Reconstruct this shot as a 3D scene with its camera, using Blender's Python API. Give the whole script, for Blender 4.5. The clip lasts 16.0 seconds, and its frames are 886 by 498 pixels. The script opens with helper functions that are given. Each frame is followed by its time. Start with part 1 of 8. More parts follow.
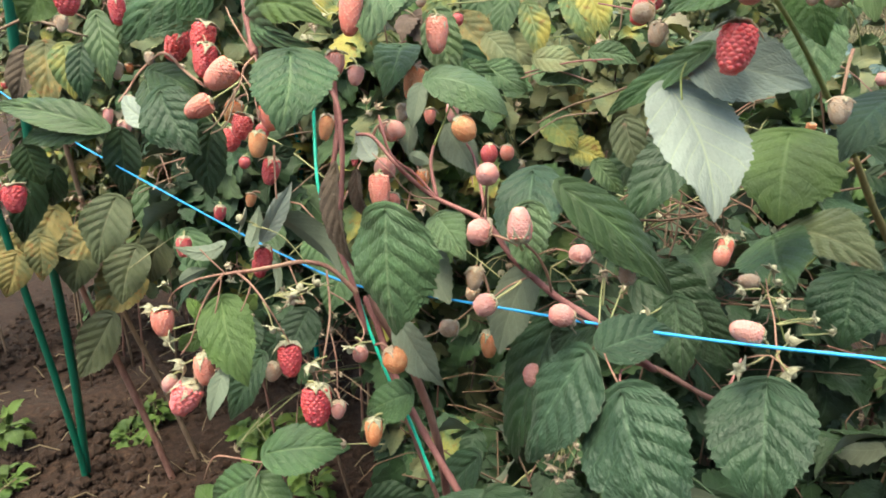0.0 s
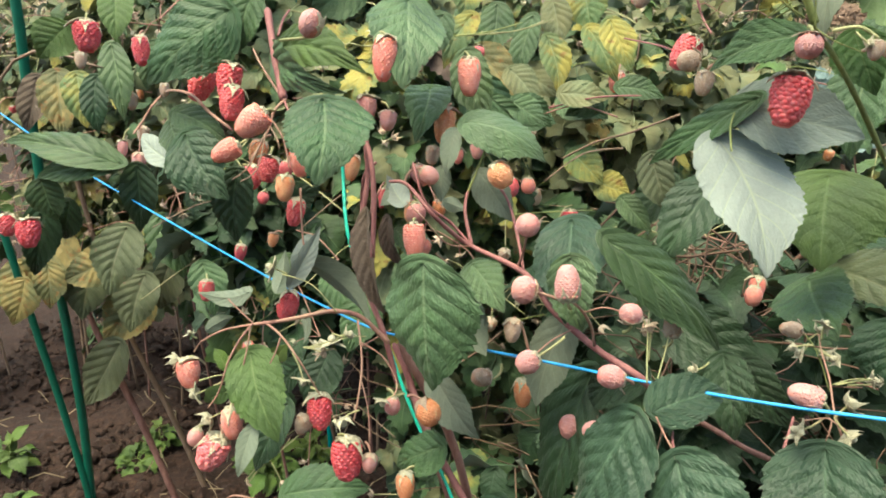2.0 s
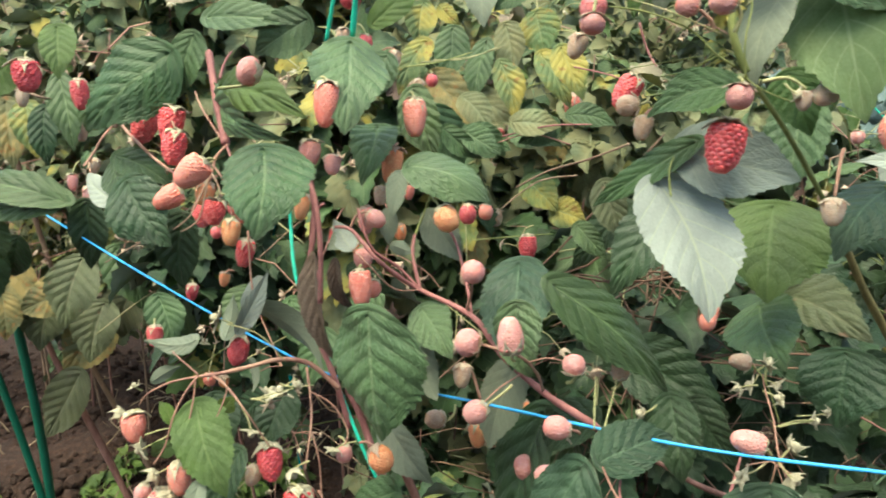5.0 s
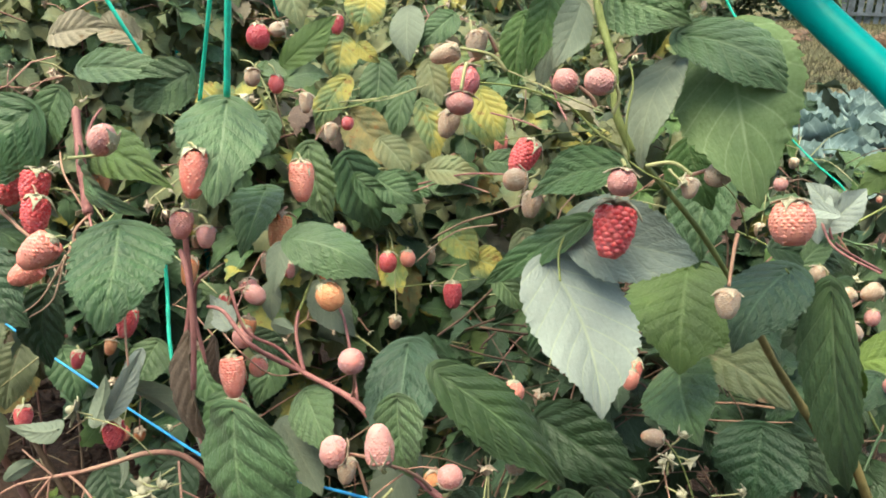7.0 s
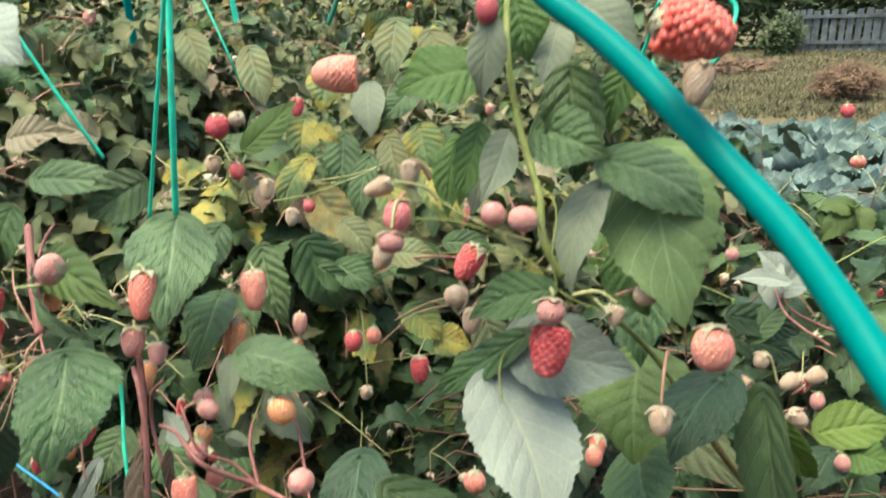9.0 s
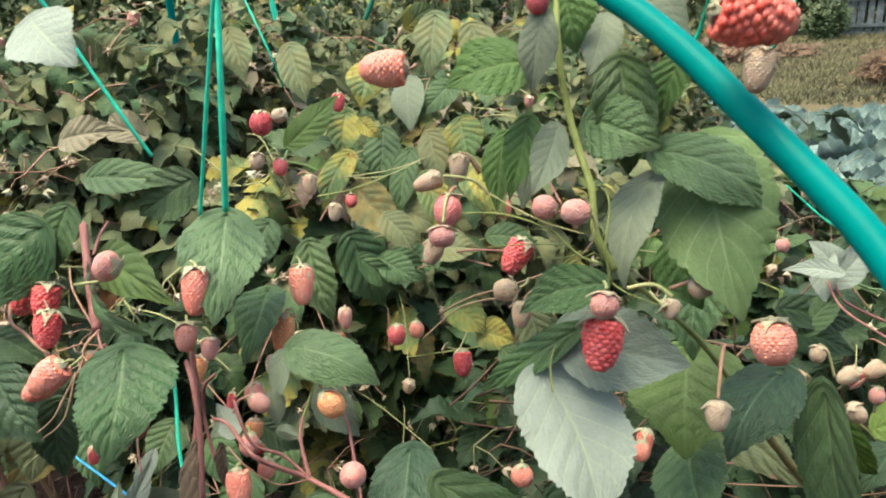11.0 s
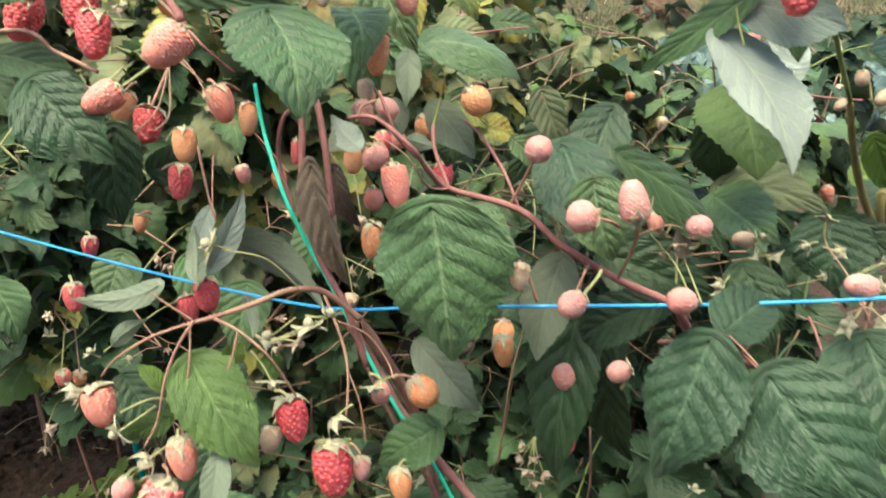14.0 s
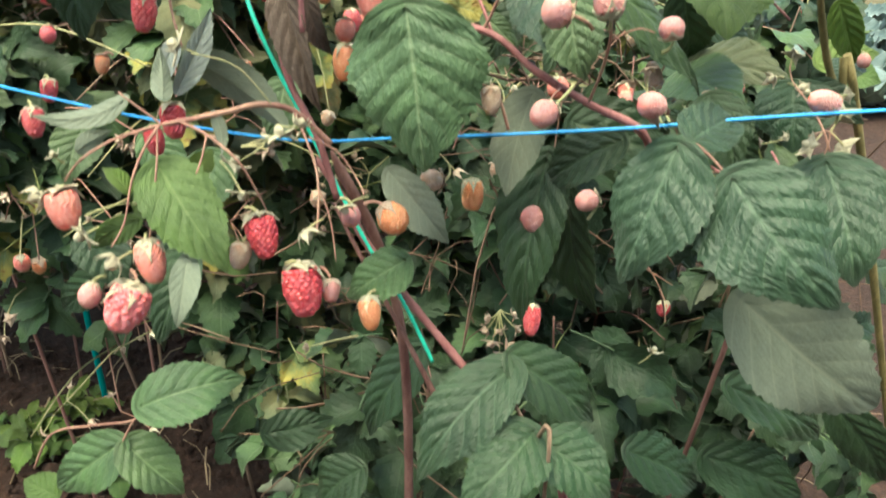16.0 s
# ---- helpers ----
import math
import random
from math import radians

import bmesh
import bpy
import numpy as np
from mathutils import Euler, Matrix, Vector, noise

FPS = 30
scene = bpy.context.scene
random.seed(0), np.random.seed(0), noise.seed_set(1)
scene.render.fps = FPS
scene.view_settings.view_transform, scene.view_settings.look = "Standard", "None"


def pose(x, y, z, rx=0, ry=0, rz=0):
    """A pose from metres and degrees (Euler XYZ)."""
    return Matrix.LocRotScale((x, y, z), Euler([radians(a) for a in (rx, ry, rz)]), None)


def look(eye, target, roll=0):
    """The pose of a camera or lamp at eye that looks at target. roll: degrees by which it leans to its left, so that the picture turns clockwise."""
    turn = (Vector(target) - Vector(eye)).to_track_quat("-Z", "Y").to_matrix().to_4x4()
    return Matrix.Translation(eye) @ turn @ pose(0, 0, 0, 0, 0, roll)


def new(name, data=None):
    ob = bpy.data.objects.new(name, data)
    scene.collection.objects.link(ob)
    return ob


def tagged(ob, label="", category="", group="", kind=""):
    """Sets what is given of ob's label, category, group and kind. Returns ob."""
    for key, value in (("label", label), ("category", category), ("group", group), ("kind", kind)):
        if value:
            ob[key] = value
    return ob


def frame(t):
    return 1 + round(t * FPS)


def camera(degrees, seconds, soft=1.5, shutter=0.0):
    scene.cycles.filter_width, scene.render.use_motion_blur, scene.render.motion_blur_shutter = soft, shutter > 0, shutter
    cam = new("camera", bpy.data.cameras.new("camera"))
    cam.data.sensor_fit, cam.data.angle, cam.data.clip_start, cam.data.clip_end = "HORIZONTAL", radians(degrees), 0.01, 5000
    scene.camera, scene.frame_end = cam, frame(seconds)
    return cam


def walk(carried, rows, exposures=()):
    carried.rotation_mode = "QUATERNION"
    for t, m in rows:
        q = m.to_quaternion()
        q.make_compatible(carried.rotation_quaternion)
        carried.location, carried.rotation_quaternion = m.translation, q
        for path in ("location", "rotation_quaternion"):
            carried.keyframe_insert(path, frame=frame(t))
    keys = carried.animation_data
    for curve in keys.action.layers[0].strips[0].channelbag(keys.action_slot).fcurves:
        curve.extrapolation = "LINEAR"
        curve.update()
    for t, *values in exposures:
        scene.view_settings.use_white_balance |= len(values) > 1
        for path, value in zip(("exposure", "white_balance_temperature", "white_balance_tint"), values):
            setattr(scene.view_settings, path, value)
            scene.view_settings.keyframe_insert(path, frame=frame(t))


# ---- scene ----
cam = camera(64.4, 16.0, soft=1.8, shutter=0.5)
PATH = [
    (0, (0.018, 0.012, 1.046), (-0.045, 1.837, 0.231), -0.1),
    (0.5, (0.011, 0.02, 1.051), (-0.056, 1.849, 0.245), -0.3),
    (1, (0.005, 0.026, 1.057), (-0.061, 1.859, 0.261), -0.6),
    (1.5, (0.004, 0.029, 1.057), (-0.04, 1.87, 0.276), -0.1),
    (2, (-0.003, 0.03, 1.06), (-0.067, 1.871, 0.283), -0.2),
    (2.5, (-0.005, 0.031, 1.063), (-0.062, 1.874, 0.29), -0.6),
    (3, (-0.008, 0.035, 1.063), (-0.063, 1.879, 0.29), -0.4),
    (3.2, (-0.009, 0.036, 1.065), (-0.072, 1.884, 0.303), -0.5),
    (5.3, (0.023, 0.045, 1.079), (0.078, 1.893, 0.317), -1.0),
    (5.5, (0.031, 0.05, 1.076), (0.157, 1.892, 0.309), -0.1),
    (6, (0.039, 0.062, 1.079), (0.186, 1.91, 0.328), 0.9),
    (6.5, (0.05, 0.076, 1.094), (0.182, 1.934, 0.366), -0.0),
    (7, (0.055, 0.083, 1.099), (0.17, 1.941, 0.368), -0.3),
    (7.5, (0.064, 0.087, 1.091), (0.2, 1.928, 0.322), 0.2),
    (8, (0.07, 0.092, 1.098), (0.239, 1.941, 0.356), 0.2),
    (8.5, (0.069, 0.091, 1.115), (0.228, 1.963, 0.43), -0.9),
    (9, (0.076, 0.087, 1.138), (0.24, 1.975, 0.5), -2.0),
    (9.2, (0.078, 0.085, 1.147), (0.265, 1.978, 0.529), -1.8),
    (11.3, (0.065, 0.089, 1.133), (0.102, 1.973, 0.462), -3.1),
    (11.5, (0.047, 0.088, 1.118), (0.059, 1.963, 0.423), -1.2),
    (12, (0.023, 0.097, 1.091), (-0.045, 1.955, 0.354), -0.4),
    (12.5, (-0.044, 0.111, 1.074), (0.212, 1.947, 0.323), -0.8),
    (13, (-0.091, 0.126, 1.046), (0.402, 1.9, 0.266), -0.4),
    (13.5, (-0.103, 0.123, 1.021), (0.485, 1.865, 0.235), 1.1),
    (14, (-0.114, 0.1, 1.016), (0.501, 1.82, 0.2), 0.8),
    (14.5, (-0.114, 0.091, 0.998), (0.55, 1.773, 0.144), 2.1),
    (15, (-0.12, 0.089, 0.987), (0.572, 1.749, 0.112), 2.3),
    (15.5, (-0.121, 0.086, 0.981), (0.574, 1.733, 0.084), 2.0),
    (16, (-0.125, 0.074, 0.959), (0.566, 1.705, 0.03), 3.1),
]
walk(cam, [(t, look(eye, target, roll)) for t, eye, target, roll in PATH], [(0.0, 1.62, 7400, -6), (9.0, 1.5, 7400, -6), (11.6, 1.42, 7400, -6), (13.5, 1.6, 7400, -6), (16.0, 1.86, 7400, -6)])

W = bpy.data.worlds.new("sky")
scene.world = W
W.use_nodes = True
sky = W.node_tree.nodes.new("ShaderNodeTexSky")
sky.sky_type, sky.sun_disc, sky.sun_elevation, sky.sun_rotation = 'NISHITA', False, radians(76), radians(245)
sky.air_density, sky.dust_density = 1.0, 4.0
bg = W.node_tree.nodes["Background"]
bg.inputs[1].default_value = 0.15
W.node_tree.links.new(sky.outputs[0], bg.inputs[0])
sun = new("sun", bpy.data.lights.new("sun", 'SUN'))
sun.data.energy, sun.data.angle, sun.data.color = 1.7, radians(40), (1.0, 0.94, 0.84)
sun.matrix_world = look((-0.9, -0.45, 4.0), (0, 0, 0))

# ---- materials ----


def shader(name):
    """A node material with its Principled shader; n() adds a node and sets inputs by name, or links them."""
    m = bpy.data.materials.new(name)
    m.use_nodes = True
    t = m.node_tree

    def n(kind, props=None, **ins):
        node = t.nodes.new("ShaderNode" + kind)
        for k, v in (props or {}).items():
            if k == "operation":
                node.operation = v
            elif k == "data_type":
                node.data_type = v
            elif k == "blend_type":
                node.blend_type = v
            elif k == "feature":
                node.feature = v
        for k, v in ins.items():
            s = node.inputs[int(k[1:])] if k[0] == "i" and k[1:].isdigit() else node.inputs[k.replace("_", " ")]
            if hasattr(v, "is_output"):
                t.links.new(v, s)
            else:
                s.default_value = v
        return node
    return m, n, t.nodes["Principled BSDF"], t


def math_(n, op, a, b=0.0, c=0.0):
    return n("Math", {"operation": op}, i0=a, i1=b, i2=c).outputs[0]


def ramp(n, fac, *stops):
    r = n("ValToRGB", None, Fac=fac)
    e = r.color_ramp.elements
    while len(e) < len(stops):
        e.new(0.5)
    for el, (p, c) in zip(e, stops):
        el.position, el.color = p, (*c, 1) if len(c) == 3 else c
    return r.outputs[0]


def mix(n, fac, a, b, blend='MIX'):
    node = n("MixRGB", {"blend_type": blend}, i0=fac, i1=a, i2=b)
    return node.outputs[0]


def noise_tex(n, scale, detail=4.0, coord=None, rough=0.55):
    k = dict(Scale=scale, Detail=detail, Roughness=rough)
    if coord is not None:
        k["Vector"] = coord
    return n("TexNoise", None, **k).outputs[0]


def leaf_material(name, dark, light, vein, rough, crease_shade=None, yellow=None, spots=None, spot_amount=0.0, through_light=0.25, vein_strength=0.5, vary=0.25, relief=1.0):
    m, n, p, t = shader(name)
    uv = n("SeparateXYZ", None, Vector=n("UVMap").outputs[0])
    u = math_(n, 'ABSOLUTE', math_(n, 'MULTIPLY_ADD', uv.outputs[0], 2.0, -1.0))
    v = uv.outputs[1]
    # side veins run forward from the midrib
    s = math_(n, 'MULTIPLY_ADD', u, -1.9, math_(n, 'MULTIPLY', v, 7.0))
    tri = math_(n, 'PINGPONG', s, 0.5)
    side = n("MapRange", None, i0=tri, i1=0.0, i2=0.075, i3=1.0, i4=0.0).outputs[0]
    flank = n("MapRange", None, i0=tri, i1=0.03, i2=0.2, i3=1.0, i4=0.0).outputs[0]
    mid = n("MapRange", None, i0=u, i1=0.0, i2=0.05, i3=1.0, i4=0.0).outputs[0]
    veins = math_(n, 'MAXIMUM', math_(n, 'MULTIPLY', side, 0.7), mid)
    info = math_(n, 'MULTIPLY_ADD', n("NewGeometry").outputs["Random Per Island"], 0.4, math_(n, 'MULTIPLY', n("ObjectInfo").outputs["Random"], 0.6))
    geo = n("NewGeometry").outputs["Position"]
    coarse = noise_tex(n, 38.0, 3.0, geo)
    fine = noise_tex(n, 700.0, 3.0, geo)
    # crinkles run across the strips between the side veins
    strip = n("CombineXYZ", None, X=math_(n, 'MULTIPLY', uv.outputs[0], 26.0), Y=math_(n, 'MULTIPLY', s, 2.6), Z=math_(n, 'MULTIPLY', info, 60.0)).outputs[0]
    crinkle = noise_tex(n, 1.0, 2.0, strip, 0.5)
    cells = n("MapRange", None, i0=crinkle, i1=0.25, i2=0.72, i3=0.0, i4=1.0).outputs[0]
    net = math_(n, 'MULTIPLY', cells, 0.1)
    body = ramp(n, math_(n, 'ADD', net, math_(n, 'MULTIPLY_ADD', fine, 0.4, math_(n, 'MULTIPLY_ADD', coarse, 0.5, 0.1))), (0.4, dark), (0.88, light))
    hsv = n("HueSaturation", None, Color=body)
    t.links.new(math_(n, 'MULTIPLY_ADD', info, 0.05, 0.475), hsv.inputs["Hue"])
    t.links.new(math_(n, 'MULTIPLY_ADD', info, vary * 1.6, 1.0 - 0.8 * vary), hsv.inputs["Value"])
    t.links.new(math_(n, 'MULTIPLY_ADD', coarse, 0.4, 0.75), hsv.inputs["Saturation"])
    base = hsv.outputs[0]
    if crease_shade:
        # crease shade along the side veins, darkened into the colour
        base = mix(n, math_(n, 'MULTIPLY', flank, 0.28), base, (*crease_shade, 1))
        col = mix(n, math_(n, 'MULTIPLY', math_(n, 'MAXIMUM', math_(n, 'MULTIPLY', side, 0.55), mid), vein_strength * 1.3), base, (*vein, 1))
    else:
        col = mix(n, math_(n, 'MULTIPLY', veins, vein_strength), base, (*vein, 1))
    if yellow:
        patch = noise_tex(n, 24.0, 4.0, geo)
        col = mix(n, n("MapRange", None, i0=math_(n, 'MULTIPLY_ADD', veins, -0.12, patch), i1=0.42, i2=0.56, i3=0.0, i4=0.75).outputs[0], col, (*yellow, 1))
    if spots:
        sp = noise_tex(n, 95.0, 3.0, geo, 0.65)
        col = mix(n, n("MapRange", None, i0=sp, i1=0.66 - spot_amount, i2=0.72 - spot_amount, i3=0.0, i4=0.9).outputs[0], col, (*spots, 1))
    t.links.new(col, p.inputs["Base Color"])
    p.inputs["Roughness"].default_value = rough
    p.inputs["Specular IOR Level"].default_value = 0.34
    p.inputs["Sheen Weight"].default_value = 0.05
    p.inputs["Sheen Roughness"].default_value = 0.4
    pillow = math_(n, 'MULTIPLY', math_(n, 'POWER', tri, 0.5), math_(n, 'MINIMUM', math_(n, 'MULTIPLY', u, 6.0), 1.0))
    height = math_(n, 'ADD', math_(n, 'MULTIPLY', pillow, 0.9 * relief), math_(n, 'ADD', math_(n, 'MULTIPLY', fine, 0.2), math_(n, 'MULTIPLY', cells, 0.85 * relief)))
    b = n("Bump", None, Height=height, Strength=0.9, Distance=0.0009)
    t.links.new(b.outputs[0], p.inputs["Normal"])
    tr = n("BsdfTranslucent", None, Color=mix(n, 0.45, col, (0.25, 0.42, 0.05, 1)))
    mx = n("MixShader", None, i0=through_light, i1=p.outputs[0], i2=tr.outputs[0])
    t.links.new(mx.outputs[0], t.nodes["Material Output"].inputs[0])
    return m


GREEN = leaf_material("raspberry_leaf_green", (0.036, 0.076, 0.03), (0.118, 0.195, 0.08), (0.205, 0.295, 0.145), 0.42, through_light=0.2, crease_shade=(0.014, 0.04, 0.016))
LUSH = leaf_material("raspberry_leaf_lush_green", (0.021, 0.052, 0.02), (0.074, 0.134, 0.054), (0.17, 0.25, 0.12), 0.44, through_light=0.2, crease_shade=(0.01, 0.03, 0.012))
SAGE = leaf_material("raspberry_leaf_sage_green", (0.046, 0.096, 0.042), (0.138, 0.224, 0.107), (0.23, 0.31, 0.175), 0.45, through_light=0.2, crease_shade=(0.025, 0.055, 0.024))
BLUISH = leaf_material("raspberry_leaf_blue_green", (0.013, 0.036, 0.019), (0.05, 0.096, 0.053), (0.1, 0.165, 0.1), 0.46, through_light=0.15, crease_shade=(0.01, 0.032, 0.015))
FRESH = leaf_material("raspberry_leaf_fresh_green", (0.07, 0.135, 0.035), (0.17, 0.275, 0.09), (0.22, 0.31, 0.12), 0.5, through_light=0.4, crease_shade=(0.035, 0.07, 0.02))
# deep green leaf, darkened further to hold the shade low inside the row
DEEP_SHADE = leaf_material("raspberry_leaf_deep_shaded_green", (0.014, 0.036, 0.015), (0.04, 0.08, 0.035), (0.075, 0.13, 0.065), 0.42, through_light=0.12, crease_shade=(0.008, 0.022, 0.011))
LIME = leaf_material("young_leaf_lime", (0.09, 0.17, 0.03), (0.2, 0.3, 0.07), (0.3, 0.4, 0.14), 0.5, through_light=0.35)
YELLOWING = leaf_material("raspberry_leaf_yellowing", (0.085, 0.145, 0.05), (0.21, 0.29, 0.12), (0.38, 0.42, 0.2), 0.55, yellow=(0.5, 0.4, 0.09), spots=(0.28, 0.15, 0.05), spot_amount=0.05, crease_shade=(0.07, 0.1, 0.035))
RUSTY = leaf_material("raspberry_leaf_rusty", (0.065, 0.078, 0.032), (0.18, 0.18, 0.08), (0.3, 0.27, 0.14), 0.6, yellow=(0.36, 0.27, 0.1), spots=(0.26, 0.13, 0.05), spot_amount=0.08)
WITHERED = leaf_material("raspberry_leaf_withered", (0.05, 0.03, 0.024), (0.19, 0.13, 0.1), (0.22, 0.16, 0.12), 0.75, spots=(0.28, 0.22, 0.17), spot_amount=0.02, through_light=0.08, vein_strength=0.3, relief=0.5)
UNDER = leaf_material("raspberry_leaf_underside", (0.135, 0.165, 0.12), (0.22, 0.255, 0.19), (0.28, 0.31, 0.22), 0.75, through_light=0.15, vein_strength=0.6, vary=0.15, relief=0.2)
PALE = leaf_material("raspberry_leaf_silver_underside", (0.25, 0.29, 0.26), (0.345, 0.39, 0.35), (0.42, 0.47, 0.31), 0.8, through_light=0.1, vein_strength=0.6, vary=0.05, relief=0.4)
SILVER = leaf_material("raspberry_leaf_grey_underside", (0.19, 0.235, 0.2), (0.28, 0.33, 0.29), (0.35, 0.4, 0.3), 0.75, through_light=0.12, vein_strength=0.6, vary=0.08, relief=0.5)
TAN = leaf_material("raspberry_leaf_dried_tan", (0.2, 0.16, 0.11), (0.4, 0.35, 0.26), (0.42, 0.36, 0.27), 0.8, spots=(0.2, 0.13, 0.08), spot_amount=0.02, through_light=0.25, relief=0.6)
OLIVE = leaf_material("raspberry_leaf_olive", (0.06, 0.075, 0.036), (0.16, 0.175, 0.095), (0.24, 0.24, 0.15), 0.55, spots=(0.2, 0.12, 0.08), spot_amount=0.01, crease_shade=(0.035, 0.045, 0.022))
# pale grey-green leaf, lightened further to put distance haze into its colour
HAZY = leaf_material("raspberry_leaf_hazy_green", (0.18, 0.212, 0.112), (0.42, 0.47, 0.28), (0.5, 0.52, 0.35), 0.6, through_light=0.5, crease_shade=(0.04, 0.065, 0.025), yellow=(0.34, 0.32, 0.17), spots=(0.24, 0.17, 0.11), spot_amount=-0.01)
# brighter, greener copy of the underside, with light from behind put into the colour
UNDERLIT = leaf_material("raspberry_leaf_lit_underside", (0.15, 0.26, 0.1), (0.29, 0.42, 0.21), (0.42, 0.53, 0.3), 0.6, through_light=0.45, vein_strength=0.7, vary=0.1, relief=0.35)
CABBAGE = leaf_material("cabbage_leaf", (0.1, 0.16, 0.15), (0.24, 0.32, 0.31), (0.42, 0.5, 0.45), 0.55, through_light=0.1, vein_strength=0.7)


def stem_material(name, a, b, scale=90.0, rough=0.7):
    m, n, p, t = shader(name)
    geo = n("TexCoord").outputs["Object"]
    st = n("Mapping", None, Vector=geo, Scale=(1.0, 1.0, 0.25)).outputs[0]
    f = math_(n, 'MULTIPLY_ADD', noise_tex(n, scale, 4, st), 0.7, math_(n, 'MULTIPLY', noise_tex(n, scale * 7, 2, st), 0.3))
    t.links.new(ramp(n, f, (0.3, tuple(c * 0.75 for c in a)), (0.5, tuple((p_ + q_) / 2 for p_, q_ in zip(a, b))), (0.66, b)), p.inputs["Base Color"])
    p.inputs["Roughness"].default_value = rough
    bm_ = n("Bump", None, Height=noise_tex(n, scale * 9, 4, geo, 0.7), Strength=0.7, Distance=0.0008)
    t.links.new(bm_.outputs[0], p.inputs["Normal"])
    return m


RED_CANE = stem_material("red_cane", (0.14, 0.05, 0.045), (0.32, 0.17, 0.14))
PINK_CANE = stem_material("pink_cane", (0.21, 0.065, 0.07), (0.37, 0.16, 0.15))
BROWN_CANE = stem_material("brown_cane", (0.16, 0.1, 0.07), (0.3, 0.2, 0.14))
OLIVE_CANE = stem_material("olive_cane", (0.13, 0.115, 0.04), (0.3, 0.23, 0.09))
GREEN_CANE = stem_material("green_cane", (0.16, 0.2, 0.05), (0.3, 0.33, 0.12))
STALK = stem_material("berry_stalk", (0.25, 0.3, 0.12), (0.42, 0.36, 0.2))
RED_STALK = stem_material("reddish_stalk", (0.28, 0.12, 0.1), (0.42, 0.25, 0.18))
SEPAL = stem_material("sepal", (0.38, 0.37, 0.23), (0.62, 0.56, 0.43), 150.0, 0.8)
YOUNG_SEPAL = stem_material("young_sepal", (0.44, 0.35, 0.25), (0.62, 0.5, 0.4), 150.0, 0.85)
DRY = stem_material("dry_sepal", (0.4, 0.28, 0.2), (0.58, 0.46, 0.36), 150.0, 0.85)


def berry_material(name, deep, light, bloom, rough=0.4, sub=0.45, fuzz=0.35):
    m, n, p, t = shader(name)
    geo = n("TexCoord").outputs["Object"]
    island = n("NewGeometry").outputs["Random Per Island"]
    f = math_(n, 'MULTIPLY_ADD', island, 0.45, math_(n, 'MULTIPLY', noise_tex(n, 1.6, 3, geo), 0.7))
    col = ramp(n, f, (0.25, deep), (0.8, light))
    fz = n("MapRange", None, i0=noise_tex(n, 16.0, 4, geo), i1=0.45, i2=0.7, i3=0.0, i4=fuzz).outputs[0]
    col = mix(n, fz, col, (*bloom, 1))
    t.links.new(col, p.inputs["Base Color"])
    p.inputs["Roughness"].default_value = rough
    p.inputs["Subsurface Weight"].default_value = sub
    p.inputs["Subsurface Radius"].default_value = (0.006, 0.0025, 0.0015)
    p.inputs["Subsurface Scale"].default_value = 0.6
    p.inputs["Specular IOR Level"].default_value = 0.4
    bmp = n("Bump", None, Height=noise_tex(n, 22.0, 3, geo), Strength=0.25, Distance=0.001)
    t.links.new(bmp.outputs[0], p.inputs["Normal"])
    return m


RIPE = berry_material("ripe_raspberry", (0.6, 0.033, 0.05), (0.78, 0.105, 0.12), (0.84, 0.42, 0.42))
CRIMSON = berry_material("crimson_raspberry", (0.48, 0.025, 0.05), (0.64, 0.08, 0.1), (0.76, 0.36, 0.38), fuzz=0.22)
CORAL = berry_material("coral_raspberry", (0.88, 0.18, 0.145), (0.96, 0.3, 0.24), (0.94, 0.5, 0.44), fuzz=0.12)
ROSE = berry_material("rose_red_raspberry", (0.68, 0.08, 0.1), (0.83, 0.2, 0.21), (0.86, 0.47, 0.47), fuzz=0.3)
BRIGHT = berry_material("bright_red_raspberry", (0.72, 0.07, 0.06), (0.84, 0.16, 0.13), (0.88, 0.44, 0.4), fuzz=0.25)
ORANGE = berry_material("orange_raspberry", (0.84, 0.225, 0.1), (0.93, 0.355, 0.185), (0.92, 0.55, 0.4), fuzz=0.14)
PINK = berry_material("pale_pink_raspberry", (0.62, 0.19, 0.18), (0.72, 0.295, 0.27), (0.78, 0.48, 0.44), 0.55, fuzz=0.15)
UNRIPE = berry_material("unripe_raspberry", (0.47, 0.26, 0.18), (0.6, 0.38, 0.28), (0.68, 0.51, 0.42), 0.7, fuzz=0.35)


def plain(name, col, rough=0.5, vary=0.12, scale=40.0, bump=0.2, gloss=0.5):
    m, n, p, t = shader(name)
    geo = n("TexCoord").outputs["Object"]
    f = math_(n, 'MULTIPLY_ADD', noise_tex(n, scale, 4, geo), 0.7, math_(n, 'MULTIPLY', noise_tex(n, scale * 8, 3, geo), 0.3))
    p.inputs["Specular IOR Level"].default_value = gloss
    lo, hi = tuple(c * (1 - vary * 2) for c in col), tuple(min(1, c * (1 + vary * 2)) for c in col)
    t.links.new(ramp(n, f, (0.3, lo), (0.7, hi)), p.inputs["Base Color"])
    t.links.new(math_(n, 'MULTIPLY_ADD', f, 0.3, rough - 0.15), p.inputs["Roughness"])
    b = n("Bump", None, Height=f, Strength=bump, Distance=0.0005)
    t.links.new(b.outputs[0], p.inputs["Normal"])
    return m


